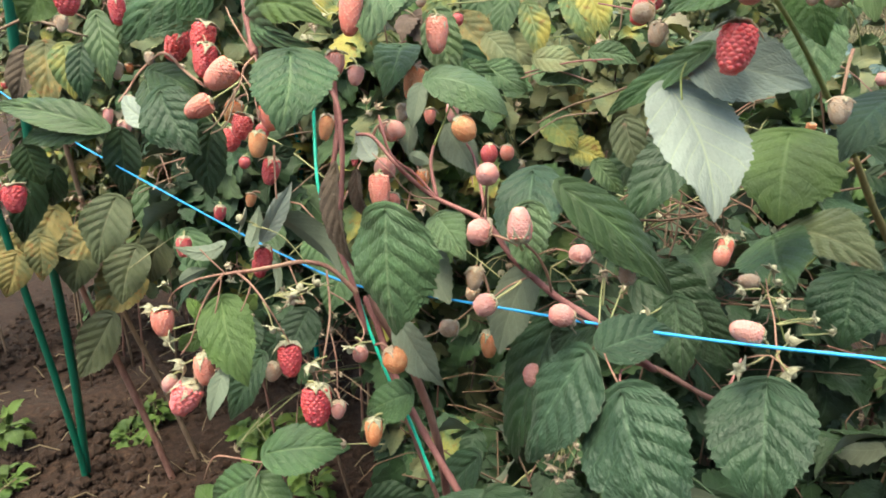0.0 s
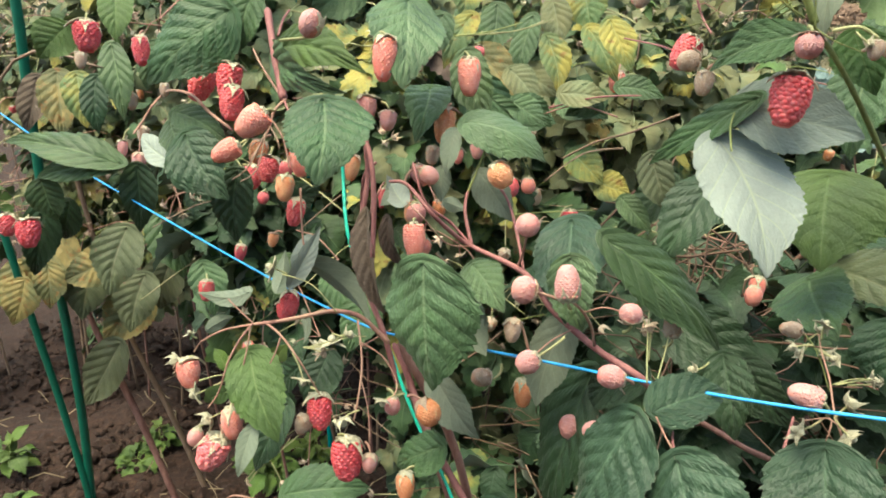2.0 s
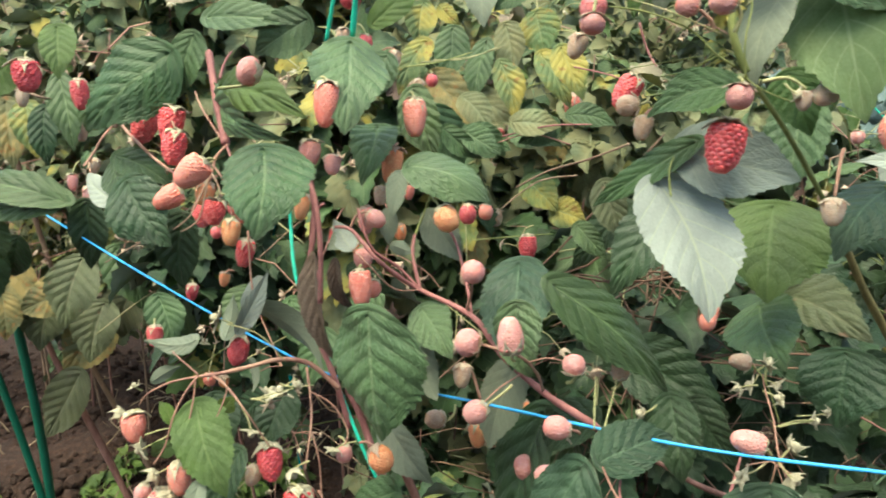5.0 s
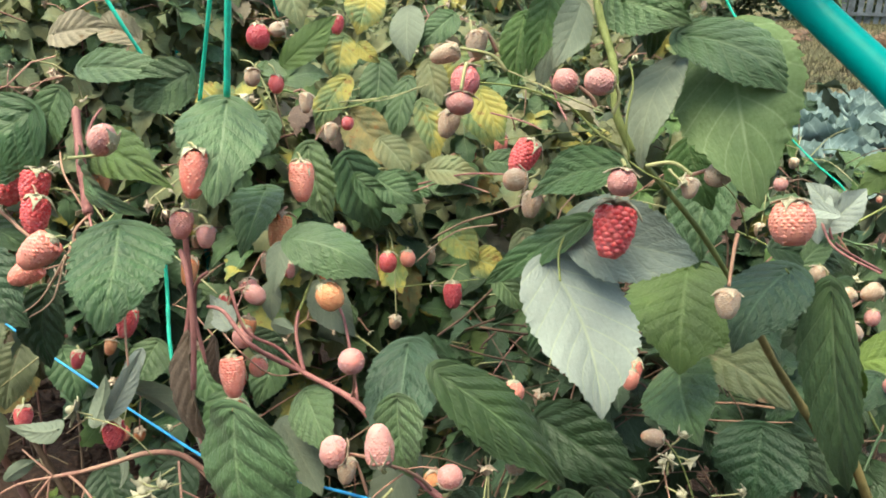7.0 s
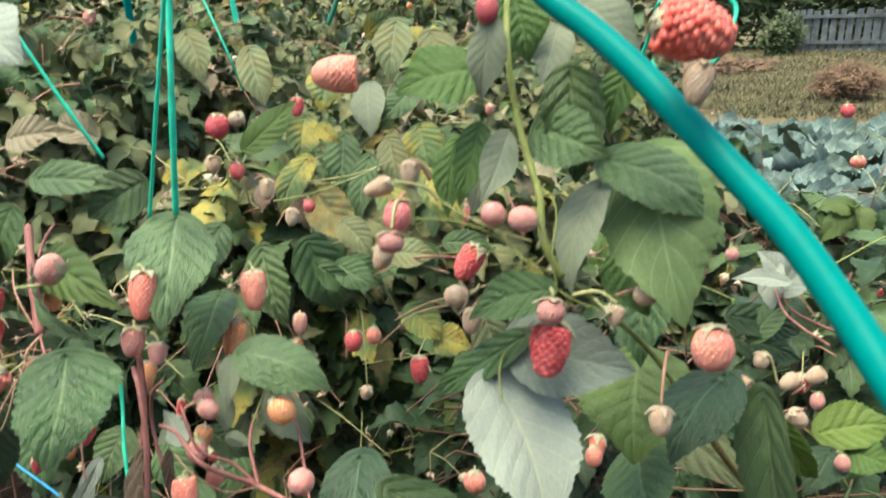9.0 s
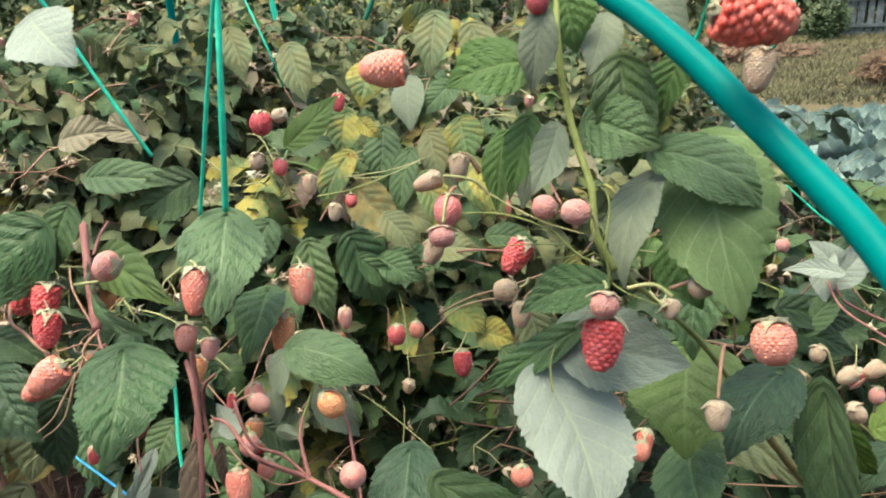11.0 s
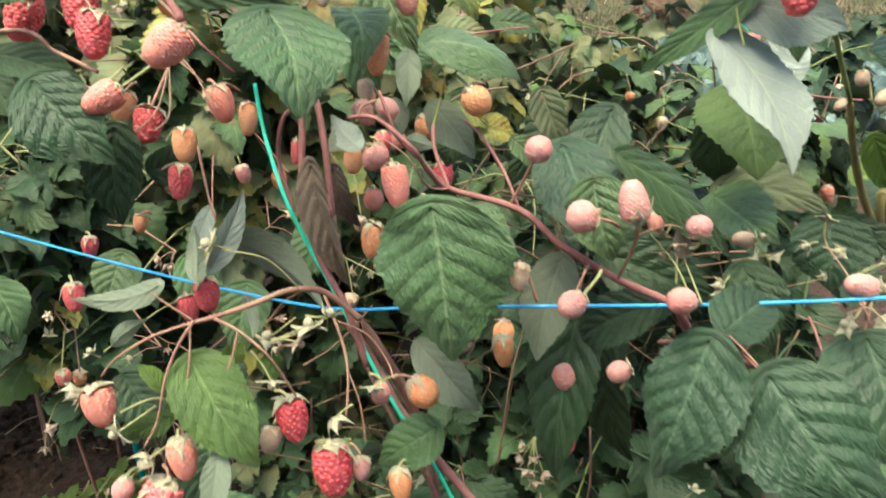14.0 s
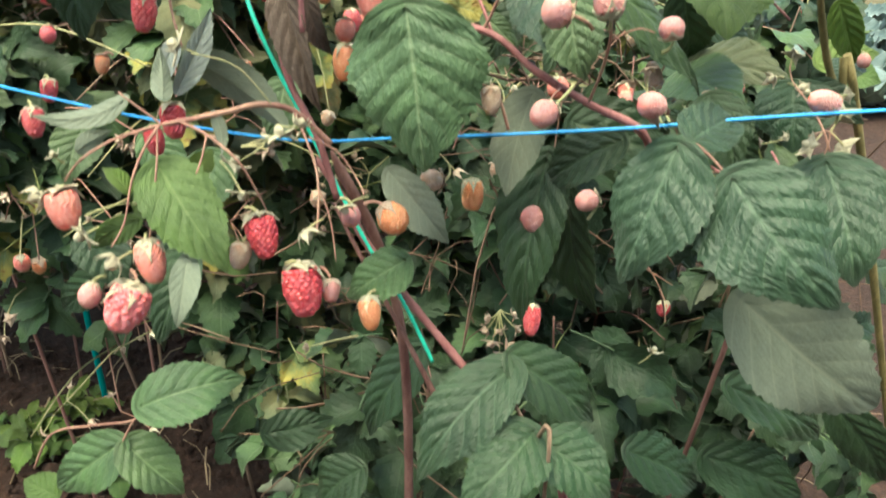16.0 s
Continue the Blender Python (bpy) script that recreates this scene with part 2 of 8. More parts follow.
TUBE = plain("green_plastic_coat", (0.0, 0.185, 0.18), 0.36, 0.06, 30.0, 0.08, 0.05)
DARK_TUBE = plain("dark_green_plastic_coat", (0.005, 0.12, 0.075), 0.35, 0.08)
BLUE = plain("blue_twine", (0.03, 0.36, 0.85), 0.5, 0.15, 120.0)
MINT = plain("green_plastic_twine", (0.03, 0.6, 0.42), 0.4, 0.15, 120.0)
PLANK = plain("weathered_fence_wood", (0.1, 0.115, 0.135), 0.8, 0.35, 6.0)
STRAW = plain("dry_straw", (0.26, 0.19, 0.12), 0.8, 0.25, 30.0)
HEAP = plain("dry_brown_stalks", (0.15, 0.09, 0.06), 0.85, 0.3, 5.0)
TWIG = plain("dry_reddish_twigs", (0.15, 0.085, 0.06), 0.85, 0.3, 5.0)
HEDGE = plain("hedge_leaf", (0.05, 0.08, 0.03), 0.6, 0.35, 2.0)


def ground_material():
    m, n, p, t = shader("garden_soil")
    pos = n("NewGeometry").outputs["Position"]
    big = noise_tex(n, 2.2, 4, pos)
    crumb = noise_tex(n, 60.0, 6, pos, 0.7)
    soil = ramp(n, math_(n, 'MULTIPLY_ADD', crumb, 0.7, math_(n, 'MULTIPLY', big, 0.3)), (0.3, (0.012, 0.005, 0.003)), (0.52, (0.044, 0.02, 0.013)), (0.75, (0.135, 0.07, 0.047)))
    far = noise_tex(n, 0.7, 6, pos, 0.7)
    grass = ramp(n, far, (0.3, (0.05, 0.075, 0.02)), (0.5, (0.12, 0.1, 0.045)), (0.7, (0.17, 0.12, 0.07)))
    xy = n("SeparateXYZ", None, Vector=pos)
    d = math_(n, 'MULTIPLY_ADD', xy.outputs[0], 0.6, xy.outputs[1])
    w = n("MapRange", None, i0=math_(n, 'MULTIPLY_ADD', far, 1.2, d), i1=8.4, i2=9.4, i3=0.0, i4=1.0).outputs[0]
    t.links.new(mix(n, w, soil, grass), p.inputs["Base Color"])
    p.inputs["Roughness"].default_value = 0.95
    b = n("Bump", None, Height=crumb, Strength=1.0, Distance=0.02)
    t.links.new(b.outputs[0], p.inputs["Normal"])
    return m


# ---- builders ----


def mesh(name, verts, faces, mats, index=None, uvs=None, smooth=True):
    me = bpy.data.meshes.new(name)
    me.from_pydata([tuple(v) for v in verts], [], faces)
    for m in mats:
        me.materials.append(m)
    if index is not None:
        me.polygons.foreach_set("material_index", index)
    if smooth:
        me.polygons.foreach_set("use_smooth", [True] * len(me.polygons))
    if uvs is not None:
        lay = me.uv_layers.new(name="UVMap")
        lay.data.foreach_set("uv", np.asarray(uvs, float)[np.array([l.vertex_index for l in me.loops])].ravel())
    me.update()
    return me


def under(ob, parent):
    ob.parent = parent
    return ob


def thing(name, label, category, place=(0, 0, 0), group="", kind=""):
    ob = new(name)
    ob.location = place
    ob.empty_display_size = 0.05
    return tagged(ob, label, category, group, kind)


def child(name, me, parent, m=None, label=""):
    """One mesh part under a thing; m places it in the world."""
    ob = new(name, me)
    ob.parent = parent
    up, chain = Matrix(), parent
    while chain:
        up, chain = chain.matrix_basis @ up, chain.parent
    ob.matrix_basis = up.inverted() @ (m or Matrix())
    return tagged(ob, label)


def blade(L, wid, bend=0.08, fold=0.12, rows=85, cols=21, seed=0, ripple=1.0, twist=0.0, lobes=0.0):
    """One leaflet, from its stalk at the origin along +y: points of its upper and lower skin, faces, uv, and which faces are below."""
    r = random.Random(seed)
    v = np.linspace(0, 1, rows)
    # rounded at the stalk, widest below the middle, drawn out to a point
    w = np.sin(np.pi * v ** 0.64) ** 0.78 * (1 - 0.3 * np.clip((v - 0.62) / 0.38, 0, 1) ** 0.8)
    w = np.clip(w, 0, 1) / w.max() + lobes * np.exp(-((v - 0.33) / 0.08) ** 2) * 0.2
    w = w * (1 + 0.04 * np.sin(v * 9 + r.random() * 6))

    def teeth(count, phase):
        f = (v * count + 0.35 * np.sin(v * 19 + phase) + phase) % 1.0
        return np.where(f < 0.74, f / 0.74, (1 - f) / 0.26)
    near = rows > 40
    # coarse teeth that carry finer ones, each half with its own, pointing to the tip
    if near:
        jag = [0.62 * teeth(r.uniform(10.5, 13), r.random()) + 0.38 * teeth(r.uniform(25, 29), r.random()) - 0.5 for _ in (0, 1)]
    else:
        jag = [(np.arange(rows) + k) % 2 * r.uniform(0.7, 1.1) - 0.5 for k in (0, 1)]
    amount = (0.115 if near else 0.2) * np.clip(v * 7, 0, 1) * np.clip((1 - v) * 7, 0, 1)
    u = np.linspace(-1, 1, cols)
    V, U = np.meshgrid(v, u, indexing="ij")
    tooth = np.where(U > 0, (jag[0] * amount)[:, None], (jag[1] * amount)[:, None]) * np.abs(U) ** 4
    half = 0.5 * wid * (w[:, None] + tooth * (0.55 + 0.45 * w[:, None]))
    X = half * U * (1 + r.uniform(-.07, .07) * np.sign(U))
    Y = L * (V - 0.085 * np.abs(U) ** 1.5 * np.exp(-V * 5) + 0.05 * np.abs(U) * (1 - V) * V * 2 + 0.12 * tooth)
    s = 7.0 * V - 1.9 * np.abs(U)
    if cols < 9:
        s = 3.5 * V - 0.5 * np.abs(U)
    puff = np.abs(np.sin(np.pi * s)) ** 0.5 * np.clip(np.abs(U) * 5, 0, 1) * (1 - 0.45 * np.abs(U)) * np.clip(6 * (1 - V), 0, 1)
    Z = bend * L * 4 * V * (1 - V) + fold * np.abs(X) * np.clip(V * 6, 0.3, 1) + ripple * (0.042 + 0.012 * np.sin(V * 11 + 4 * U)) * L * puff - 0.16 * L * np.clip(V - 0.6, 0, 1) ** 2 * 2 * r.random()
    p1, p2 = r.uniform(0, 6), r.uniform(0, 6)
    Z = Z + (0.075 if near else 0.12) * wid * U ** 2 * (np.sin(V * 7 + p1) * (U > 0) + np.sin(V * 6.3 + p2) * (U < 0)) * np.sin(np.pi * V)
    X = X + 0.05 * L * r.uniform(-1, 1) * np.sin(np.pi * V)
    a = twist * (V - 0.3)
    X, Z = X * np.cos(a) - Z * np.sin(a), X * np.sin(a) + Z * np.cos(a)
    top = np.stack([X, Y, Z], -1).reshape(-1, 3)
    low = top - (0, 0, 0.0004 if L < 0.3 else 0.002)
    uv = np.stack([U * 0.5 + 0.5, V], -1).reshape(-1, 2)
    i = np.arange(rows * cols).reshape(rows, cols)
    q = np.stack([i[:-1, :-1], i[:-1, 1:], i[1:, 1:], i[1:, :-1]], -1).reshape(-1, 4)
    return np.r_[top, low], np.r_[q, q[:, [0, 3, 2, 1]] + rows * cols], np.r_[uv, uv], np.r_[np.zeros(len(q), int), np.ones(len(q), int)]


def facing(base, tip, normal):
    """The pose that lays +y from base to tip with +z near the normal."""
    y = (Vector(tip) - Vector(base)).normalized()
    z = Vector(normal)
    z = (z - y * z.dot(y)).normalized()
    x = y.cross(z)
    m = Matrix((x, y, z)).transposed().to_4x4()
    m.translation = base
    return m


LEAF_COUNT = [0]


def leaf(plant, base, tip, normal, width, upper=None, lower=None, bend=0.06, fold=0.1, ripple=1.0, twist=0.0, label="", lobes=0.0):
    """A leaflet between two places; normal is the way its upper side faces."""
    LEAF_COUNT[0] += 1
    L = (Vector(tip) - Vector(base)).length
    ripple = ripple * (0.12 if upper in (PALE, UNDER, UNDERLIT, SILVER) else 0.5)
    P, F, uv, idx = blade(L, width, bend, fold, 85, 21, LEAF_COUNT[0], ripple, twist=twist, lobes=lobes)
    me = mesh("leaf", P, F.tolist(), (upper or GREEN, lower or UNDER), idx, uv)
    return child("leaf", me, plant, facing(base, tip, normal), label)


def tube_mesh(points, r0, r1, mat, sides=7, knots=0.0, steps=6, seed=0, tip=1.0):
    """A round stem through the points, smooth, tapering from r0 to r1."""
    P = [Vector(p) for p in points]
    if len(P) == 2:
        P = [P[0], P[0].lerp(P[1], 0.5), P[1]]
    Q = []
    for k in range(len(P) - 1):
        a, b, c, d = P[max(k - 1, 0)], P[k], P[k + 1], P[min(k + 2, len(P) - 1)]
        for s in range(steps):
            x = s / steps
            Q.append(0.5 * (2 * b + (c - a) * x + (2 * a - 5 * b + 4 * c - d) * x * x + (3 * b - a - 3 * c + d) * x ** 3))
    Q.append(P[-1])
    r = random.Random(seed)
    verts, faces = [], []
    side = Vector((0.3, 0.2, 1)).normalized()
    for k, q in enumerate(Q):
        d = (Q[min(k + 1, len(Q) - 1)] - Q[max(k - 1, 0)]).normalized()
        side = (side - d * side.dot(d)).normalized() if abs(side.dot(d)) < 0.98 else d.orthogonal().normalized()
        o = d.cross(side)
        rad = (r0 + (r1 - r0) * k / (len(Q) - 1)) * (1 + knots * r.uniform(-1, 1)) * (tip if k == len(Q) - 1 else 1.0)
        for j in range(sides):
            an = 2 * math.pi * j / sides
            verts.append(q + (side * math.cos(an) + o * math.sin(an)) * rad)
    for k in range(len(Q) - 1):
        for j in range(sides):
            faces.append((k * sides + j, k * sides + (j + 1) % sides, (k + 1) * sides + (j + 1) % sides, (k + 1) * sides + j))
    faces += [tuple(range(sides))[::-1], tuple(len(verts) - sides + j for j in range(sides))]
    return mesh("stem", verts, faces, (mat,))


def stem(plant, points, r0, r1, mat=None, name="cane", label="", knots=0.1, sides=7):
    return child(name, tube_mesh(points, r0, r1, mat or RED_CANE, sides, knots, seed=len(points), tip=0.3), plant, None, label)


def berry_mesh(name, rings, per, seed, taper, lump=0.125, top=0.24, fill=0.62, fine=2, squat=0.66):
    """Drupelets on a tapered ovoid one unit wide and one unit long, hanging from the origin along -z."""
    r = random.Random(seed)
    b = bmesh.new()
    bmesh.ops.create_icosphere(b, subdivisions=fine, radius=1.0)
    ball = [v.co.copy() for v in b.verts]
    tri = [[v.index for v in f.verts] for f in b.faces]
    b.free()
    verts, faces = [], []
    for k in range(rings):
        x = (k + 0.5) / rings
        rad = 0.36 * (math.sin(math.pi * min(0.93, top + (0.93 - top) * x)) ** 0.55) * (1 - taper * x)
        cnt = max(3, round(per * rad / 0.36)) if k < rings - 1 else 3
        for j in range(cnt):
            an = 2 * math.pi * (j + 0.5 * (k % 2) + r.uniform(-.14, .14)) / cnt
            size = lump * r.uniform(0.88, 1.1) * 10.6 / per
            c = Vector((math.cos(an) * rad, math.sin(an) * rad, -(0.08 + 0.84 * x) + r.uniform(-.012, .012)))
            n0 = len(verts)
            verts += [c + Vector((q.x * size, q.y * size, q.z * size * squat)) for q in ball]
            faces += [[n0 + i for i in f] for f in tri]
    # the core that closes the gaps follows the same outline
    n0, size = len(verts), lump * 10.6 / per
    for k in range(9):
        x = k / 8
        rad = 0.36 * (math.sin(math.pi * min(0.93, top + (0.93 - top) * x)) ** 0.55) * (1 - taper * x) + fill * size
        rad *= 0.75 if k in (0, 8) else 1.0
        verts += [Vector((math.cos(q * math.pi / 7) * rad, math.sin(q * math.pi / 7) * rad, -(0.06 + 0.9 * x))) for q in range(14)]
    for k in range(8):
        faces += [[n0 + 14 * k + q, n0 + 14 * k + 14 + q, n0 + 14 * k + 14 + (q + 1) % 14, n0 + 14 * k + (q + 1) % 14] for q in range(14)]
    faces += [[n0 + q for q in range(14)], [n0 + 14 * 8 + q for q in range(13, -1, -1)]]
    return mesh(name, verts, faces, (RIPE,))


BERRIES = [berry_mesh("berry", 12, 17, 1, 0.16, lump=0.138), berry_mesh("berry", 12, 17, 2, 0.1, lump=0.138), berry_mesh("berry", 12, 16, 3, 0.22, lump=0.138)]
BUTTONS = [berry_mesh("berry", 12, 20, 4, 0.0, lump=0.138, top=0.1, fill=0.84, squat=0.9), berry_mesh("berry", 12, 20, 5, 0.08, lump=0.138, top=0.1, fill=0.84, squat=0.9)]
FAR = [berry_mesh("berry", 10, 13, 21, 0.14, lump=0.138, fine=1, squat=0.75), berry_mesh("berry", 10, 13, 22, 0.1, lump=0.138, top=0.16, fine=1, squat=0.75)]
FINE = [berry_mesh("berry", 14, 18, 11, 0.16, lump=0.138, fill=0.8, squat=0.62), berry_mesh("berry", 14, 19, 12, 0.2, lump=0.138, top=0.22, fill=0.8, squat=0.62)]
LARGE = [berry_mesh("berry", 11, 15, 6, 0.14, lump=0.138), berry_mesh("berry", 11, 14, 7, 0.2, lump=0.136)]


def calyx_mesh(seed, droop, core=0.0):
    """Five pointed sepals spread round the top of a berry, with the stub of the stalk; core: the cone of an unripe heart."""
    r = random.Random(seed)
    verts, faces = [], []
    for k in range(5):
        an = 2 * math.pi * k / 5 + r.uniform(-.2, .2)
        out, sidew = Vector((math.cos(an), math.sin(an), 0)), Vector((-math.sin(an), math.cos(an), 0))
        ln, dr, n0 = r.uniform(0.44, 0.66), droop + r.uniform(-.45, .45), len(verts)
        curl = r.uniform(-.12, .12)
        for s in range(6):
            x = s / 5
            c = out * (0.06 + ln * x * (1 - 0.2 * abs(dr) * x)) + Vector((0, 0, 0.02 - dr * ln * x * x)) + sidew * curl * x * x
            w = (0.13, 0.2, 0.19, 0.12, 0.045, 0.006)[s]
            for z in (0.016, -0.016):
                for q in (-1, 0, 1):
                    verts.append(c + sidew * w * q + Vector((0, 0, z + 0.05 * abs(q))))
        for s in range(5):
            a, c = n0 + 6 * s, n0 + 6 * s + 6
            for i in (0, 1):
                faces += [(a + i, a + i + 1, c + i + 1, c + i), (a + 4 + i, a + 3 + i, c + 3 + i, c + 4 + i)]
            faces += [(a, c, c + 3, a + 3), (a + 2, a + 5, c + 5, c + 2)]
    rings = [(0.14, 0.035), (0.04, 0.08), (-0.04, 0.15)]
    if core:
        rings += [(-0.04 - core * 0.35, core), (-0.04 - core * 0.95, core * 0.8), (-0.04 - core * 1.4, core * 0.3)]
    n0 = len(verts)
    for z, rad in rings:
        verts += [Vector((math.cos(i * 0.7854) * rad, math.sin(i * 0.7854) * rad, z)) for i in range(8)]
    for k in range(len(rings) - 1):
        faces += [(n0 + 8 * k + i, n0 + 8 * k + (i + 1) % 8, n0 + 8 * k + 8 + (i + 1) % 8, n0 + 8 * k + 8 + i) for i in range(8)]
    faces.append(tuple(len(verts) - 8 + i for i in range(8)))
    return mesh("calyx", verts, faces, (SEPAL,))


def clasp_mesh(seed):
    """Sepals still pressed against a young berry, from its stalk towards its tip."""
    r = random.Random(seed)
    verts, faces = [], []
    for k in range(5):
        an, n0 = 2 * math.pi * k / 5 + r.uniform(-.2, .2), len(verts)
        reach, lift = r.uniform(0.75, 1.2), r.uniform(1.05, 1.4)
        out, sidew = Vector((math.cos(an), math.sin(an), 0)), Vector((-math.sin(an), math.cos(an), 0))
        for i in range(6):
            x = i / 5
            th = 0.12 + reach * x
            g = 1.04 + (lift - 1) * x * x
            for up in (0.0, 0.02):
                for q in (-1, 0, 1):
                    verts.append(out * ((0.47 + up) * math.sin(th) * g - 0.04 * abs(q)) + sidew * q * (0.1, 0.2, 0.22, 0.17, 0.09, 0.012)[i] + Vector((0, 0, -0.5 + (0.5 + up) * math.cos(th) * g)))
        for i in range(5):
            a, c = n0 + 6 * i, n0 + 6 * i + 6
            for j in (0, 1):
                faces += [(a + j, c + j, c + j + 1, a + j + 1), (a + 3 + j, a + 4 + j, c + 4 + j, c + 3 + j)]
            faces += [(a, a + 3, c + 3, c), (a + 2, c + 2, c + 5, a + 5)]
    return mesh("calyx", verts, faces, (YOUNG_SEPAL,))


CALYXES = [calyx_mesh(1, 0.55), calyx_mesh(2, 0.9), calyx_mesh(3, 1.1), calyx_mesh(4, 0.3)]
CLASPS = [clasp_mesh(k) for k in range(3)]
BUDS = [calyx_mesh(8, 0.35, 0.2), calyx_mesh(9, 0.0, 0.17), calyx_mesh(10, 0.7, 0.22)]
KINDS = {"ripe": RIPE, "crimson": CRIMSON, "coral": CORAL, "rose": ROSE, "bright": BRIGHT, "orange": ORANGE, "pink": PINK, "unripe": UNRIPE}
BERRY_COUNT = [0]


def berry(plant, place, down, wid, length, kind, stalk_to=None, label="", far=False, hull=1.0):
    """A raspberry whose middle is at place; down is the way its tip points."""
    BERRY_COUNT[0] += 1
    k = BERRY_COUNT[0]
    d = Vector(down).normalized()
    if kind == "unripe" and not far:
        wid, length = wid * 0.88, length * 1.1
    m = d.to_track_quat('-Z', 'Y').to_matrix().to_4x4() @ Matrix.Rotation(k * 2.399, 4, 'Z')
    m.translation = Vector(place) - d * length * 0.5
    me = (FAR[k % 2] if far else BUTTONS[k % 2] if length < wid * 1.12 else FINE[k % 2] if kind in ("coral", "orange", "pink", "unripe") else LARGE[k % 2] if length > 0.0155 else BERRIES[k % 3])
    ob = child("berry", me, plant, m @ Matrix.Diagonal((wid * 1.1, wid * 1.1, length, 1)), label)
    ob.material_slots[0].link = 'OBJECT'
    ob.material_slots[0].material = KINDS[kind]
    young = kind == "unripe" or kind == "pink" and k % 4 == 0
    cal = new("calyx", CLASPS[k % 3] if young else CALYXES[k % 4])
    cal.parent = ob
    cal.matrix_basis = Matrix.Rotation(k * 1.3, 4, 'Z') if young else Matrix.Diagonal((0.75, 0.75, 0.75, 1)) if length < wid * 1.12 else Matrix.Diagonal((hull, hull, hull * wid / length, 1))
    if kind in ("pink", "coral", "orange") and k % 3 == 0:
        cal.material_slots[0].link = 'OBJECT'
        cal.material_slots[0].material = DRY
    if stalk_to is not None:
        a, z = m.translation, Vector(stalk_to)
        midp = a.lerp(z, 0.45) - d * (a - z).length * 0.22
        child("stalk", tube_mesh([a - d * 0.001, midp, z], 0.0007, 0.0009, STALK if k % 3 else RED_STALK, 5, 0.05), plant)
    return ob


def bud(plant, place, down, size, mat=None, stalk_to=None):
    """An empty calyx or unopened bud."""
    BERRY_COUNT[0] += 1
    k = BERRY_COUNT[0]
    d = Vector(down).normalized()
    size *= 1.5 if plant is side else 1.15
    m = d.to_track_quat('-Z', 'Y').to_matrix().to_4x4() @ Matrix.Rotation(k * 1.7, 4, 'Z')
    m.translation = Vector(place) - d * size * 0.35
    ob = child("calyx", BUDS[k % 3], plant, m @ Matrix.Diagonal((size, size, size, 1)))
    if mat:
        ob.material_slots[0].link = 'OBJECT'
        ob.material_slots[0].material = mat
    if stalk_to is not None:
        a, z = m.translation, Vector(stalk_to)
        child("stalk", tube_mesh([a, a.lerp(z, 0.45) - d * (a - z).length * 0.08, z], 0.0004, 0.0006, STALK, 5, 0.05), plant)
    return ob


# ---- ground ----
def ground():
    n = 90
    g = [(x if abs(x) < 1 else x ** 3) * 1.0 for x in np.linspace(-6.6, 6.6, n)]
    verts = []
    for y in g:
        for x in g:
            near = max(0.0, 1 - math.hypot(x, y - 1) / 9)
            verts.append((x, y + 1, near * (0.05 * noise.noise((x * 3, y * 3, 0)) + 0.03 * noise.noise((x * 11, y * 11, 4)))))
    faces = [(j * n + i, j * n + i + 1, (j + 1) * n + i + 1, (j + 1) * n + i) for j in range(n - 1) for i in range(n - 1)]
    return tagged(new("ground", mesh("ground", verts, faces, (ground_material(),))), "reddish brown crumbly garden soil running into dry grass", "ground", kind="structure")


ground()

# ---- the raspberry row behind: whole plants ----


def trefoil_mesh(seed, upper, lower, five=False, rows=15, cols=5):
    """A compound leaf of three or five leaflets on its stalk, the stalk's foot at the origin, lying along +y; one unit is its length."""
    r = random.Random(seed)
    V, F, UV, I = [], [], [], []
    for k, (ang, ln, off) in enumerate(((0, 0.62, 0.38), (58, 0.5, 0.3), (-58, 0.5, 0.3)) + (((72, 0.46, 0.1), (-72, 0.46, 0.1)) if five else ())):
        P, f, uv, idx = blade(ln, ln * r.uniform(0.56, 0.76), r.uniform(-.04, .2), r.uniform(-.15, .75), rows, cols, seed * 7 + k, 0.9, twist=r.uniform(-1.1, 1.1))
        m = Matrix.Translation((0, off, 0)) @ Matrix.Rotation(radians(ang + r.uniform(-12, 12)), 4, 'Z') @ Matrix.Rotation(radians(r.uniform(-55, 15)), 4, 'X') @ Matrix.Rotation(radians(r.uniform(-35, 35)), 4, 'Y')
        n0 = sum(len(x) for x in V)
        V.append(np.array([m @ Vector(p) for p in P]))
        F += (f + n0).tolist()
        UV.append(uv)
        I += idx.tolist()
    st = [(math.cos(i * 1.57) * 0.011, y, math.sin(i * 1.57) * 0.011 + 0.05 * math.sin(y * 6)) for y in (0, 0.13, 0.26, 0.4) for i in range(4)]
    n0 = sum(len(x) for x in V)
    for k in range(3):
        F += [[n0 + 4 * k + i, n0 + 4 * k + (i + 1) % 4, n0 + 4 * k + 4 + (i + 1) % 4, n0 + 4 * k + 4 + i] for i in range(4)]
        I += [0] * 4
    return mesh("leaf", np.concatenate(V + [np.array(st)]), F, (upper, lower), I, np.concatenate(UV + [np.full((16, 2), (0.5, 0.3))]))


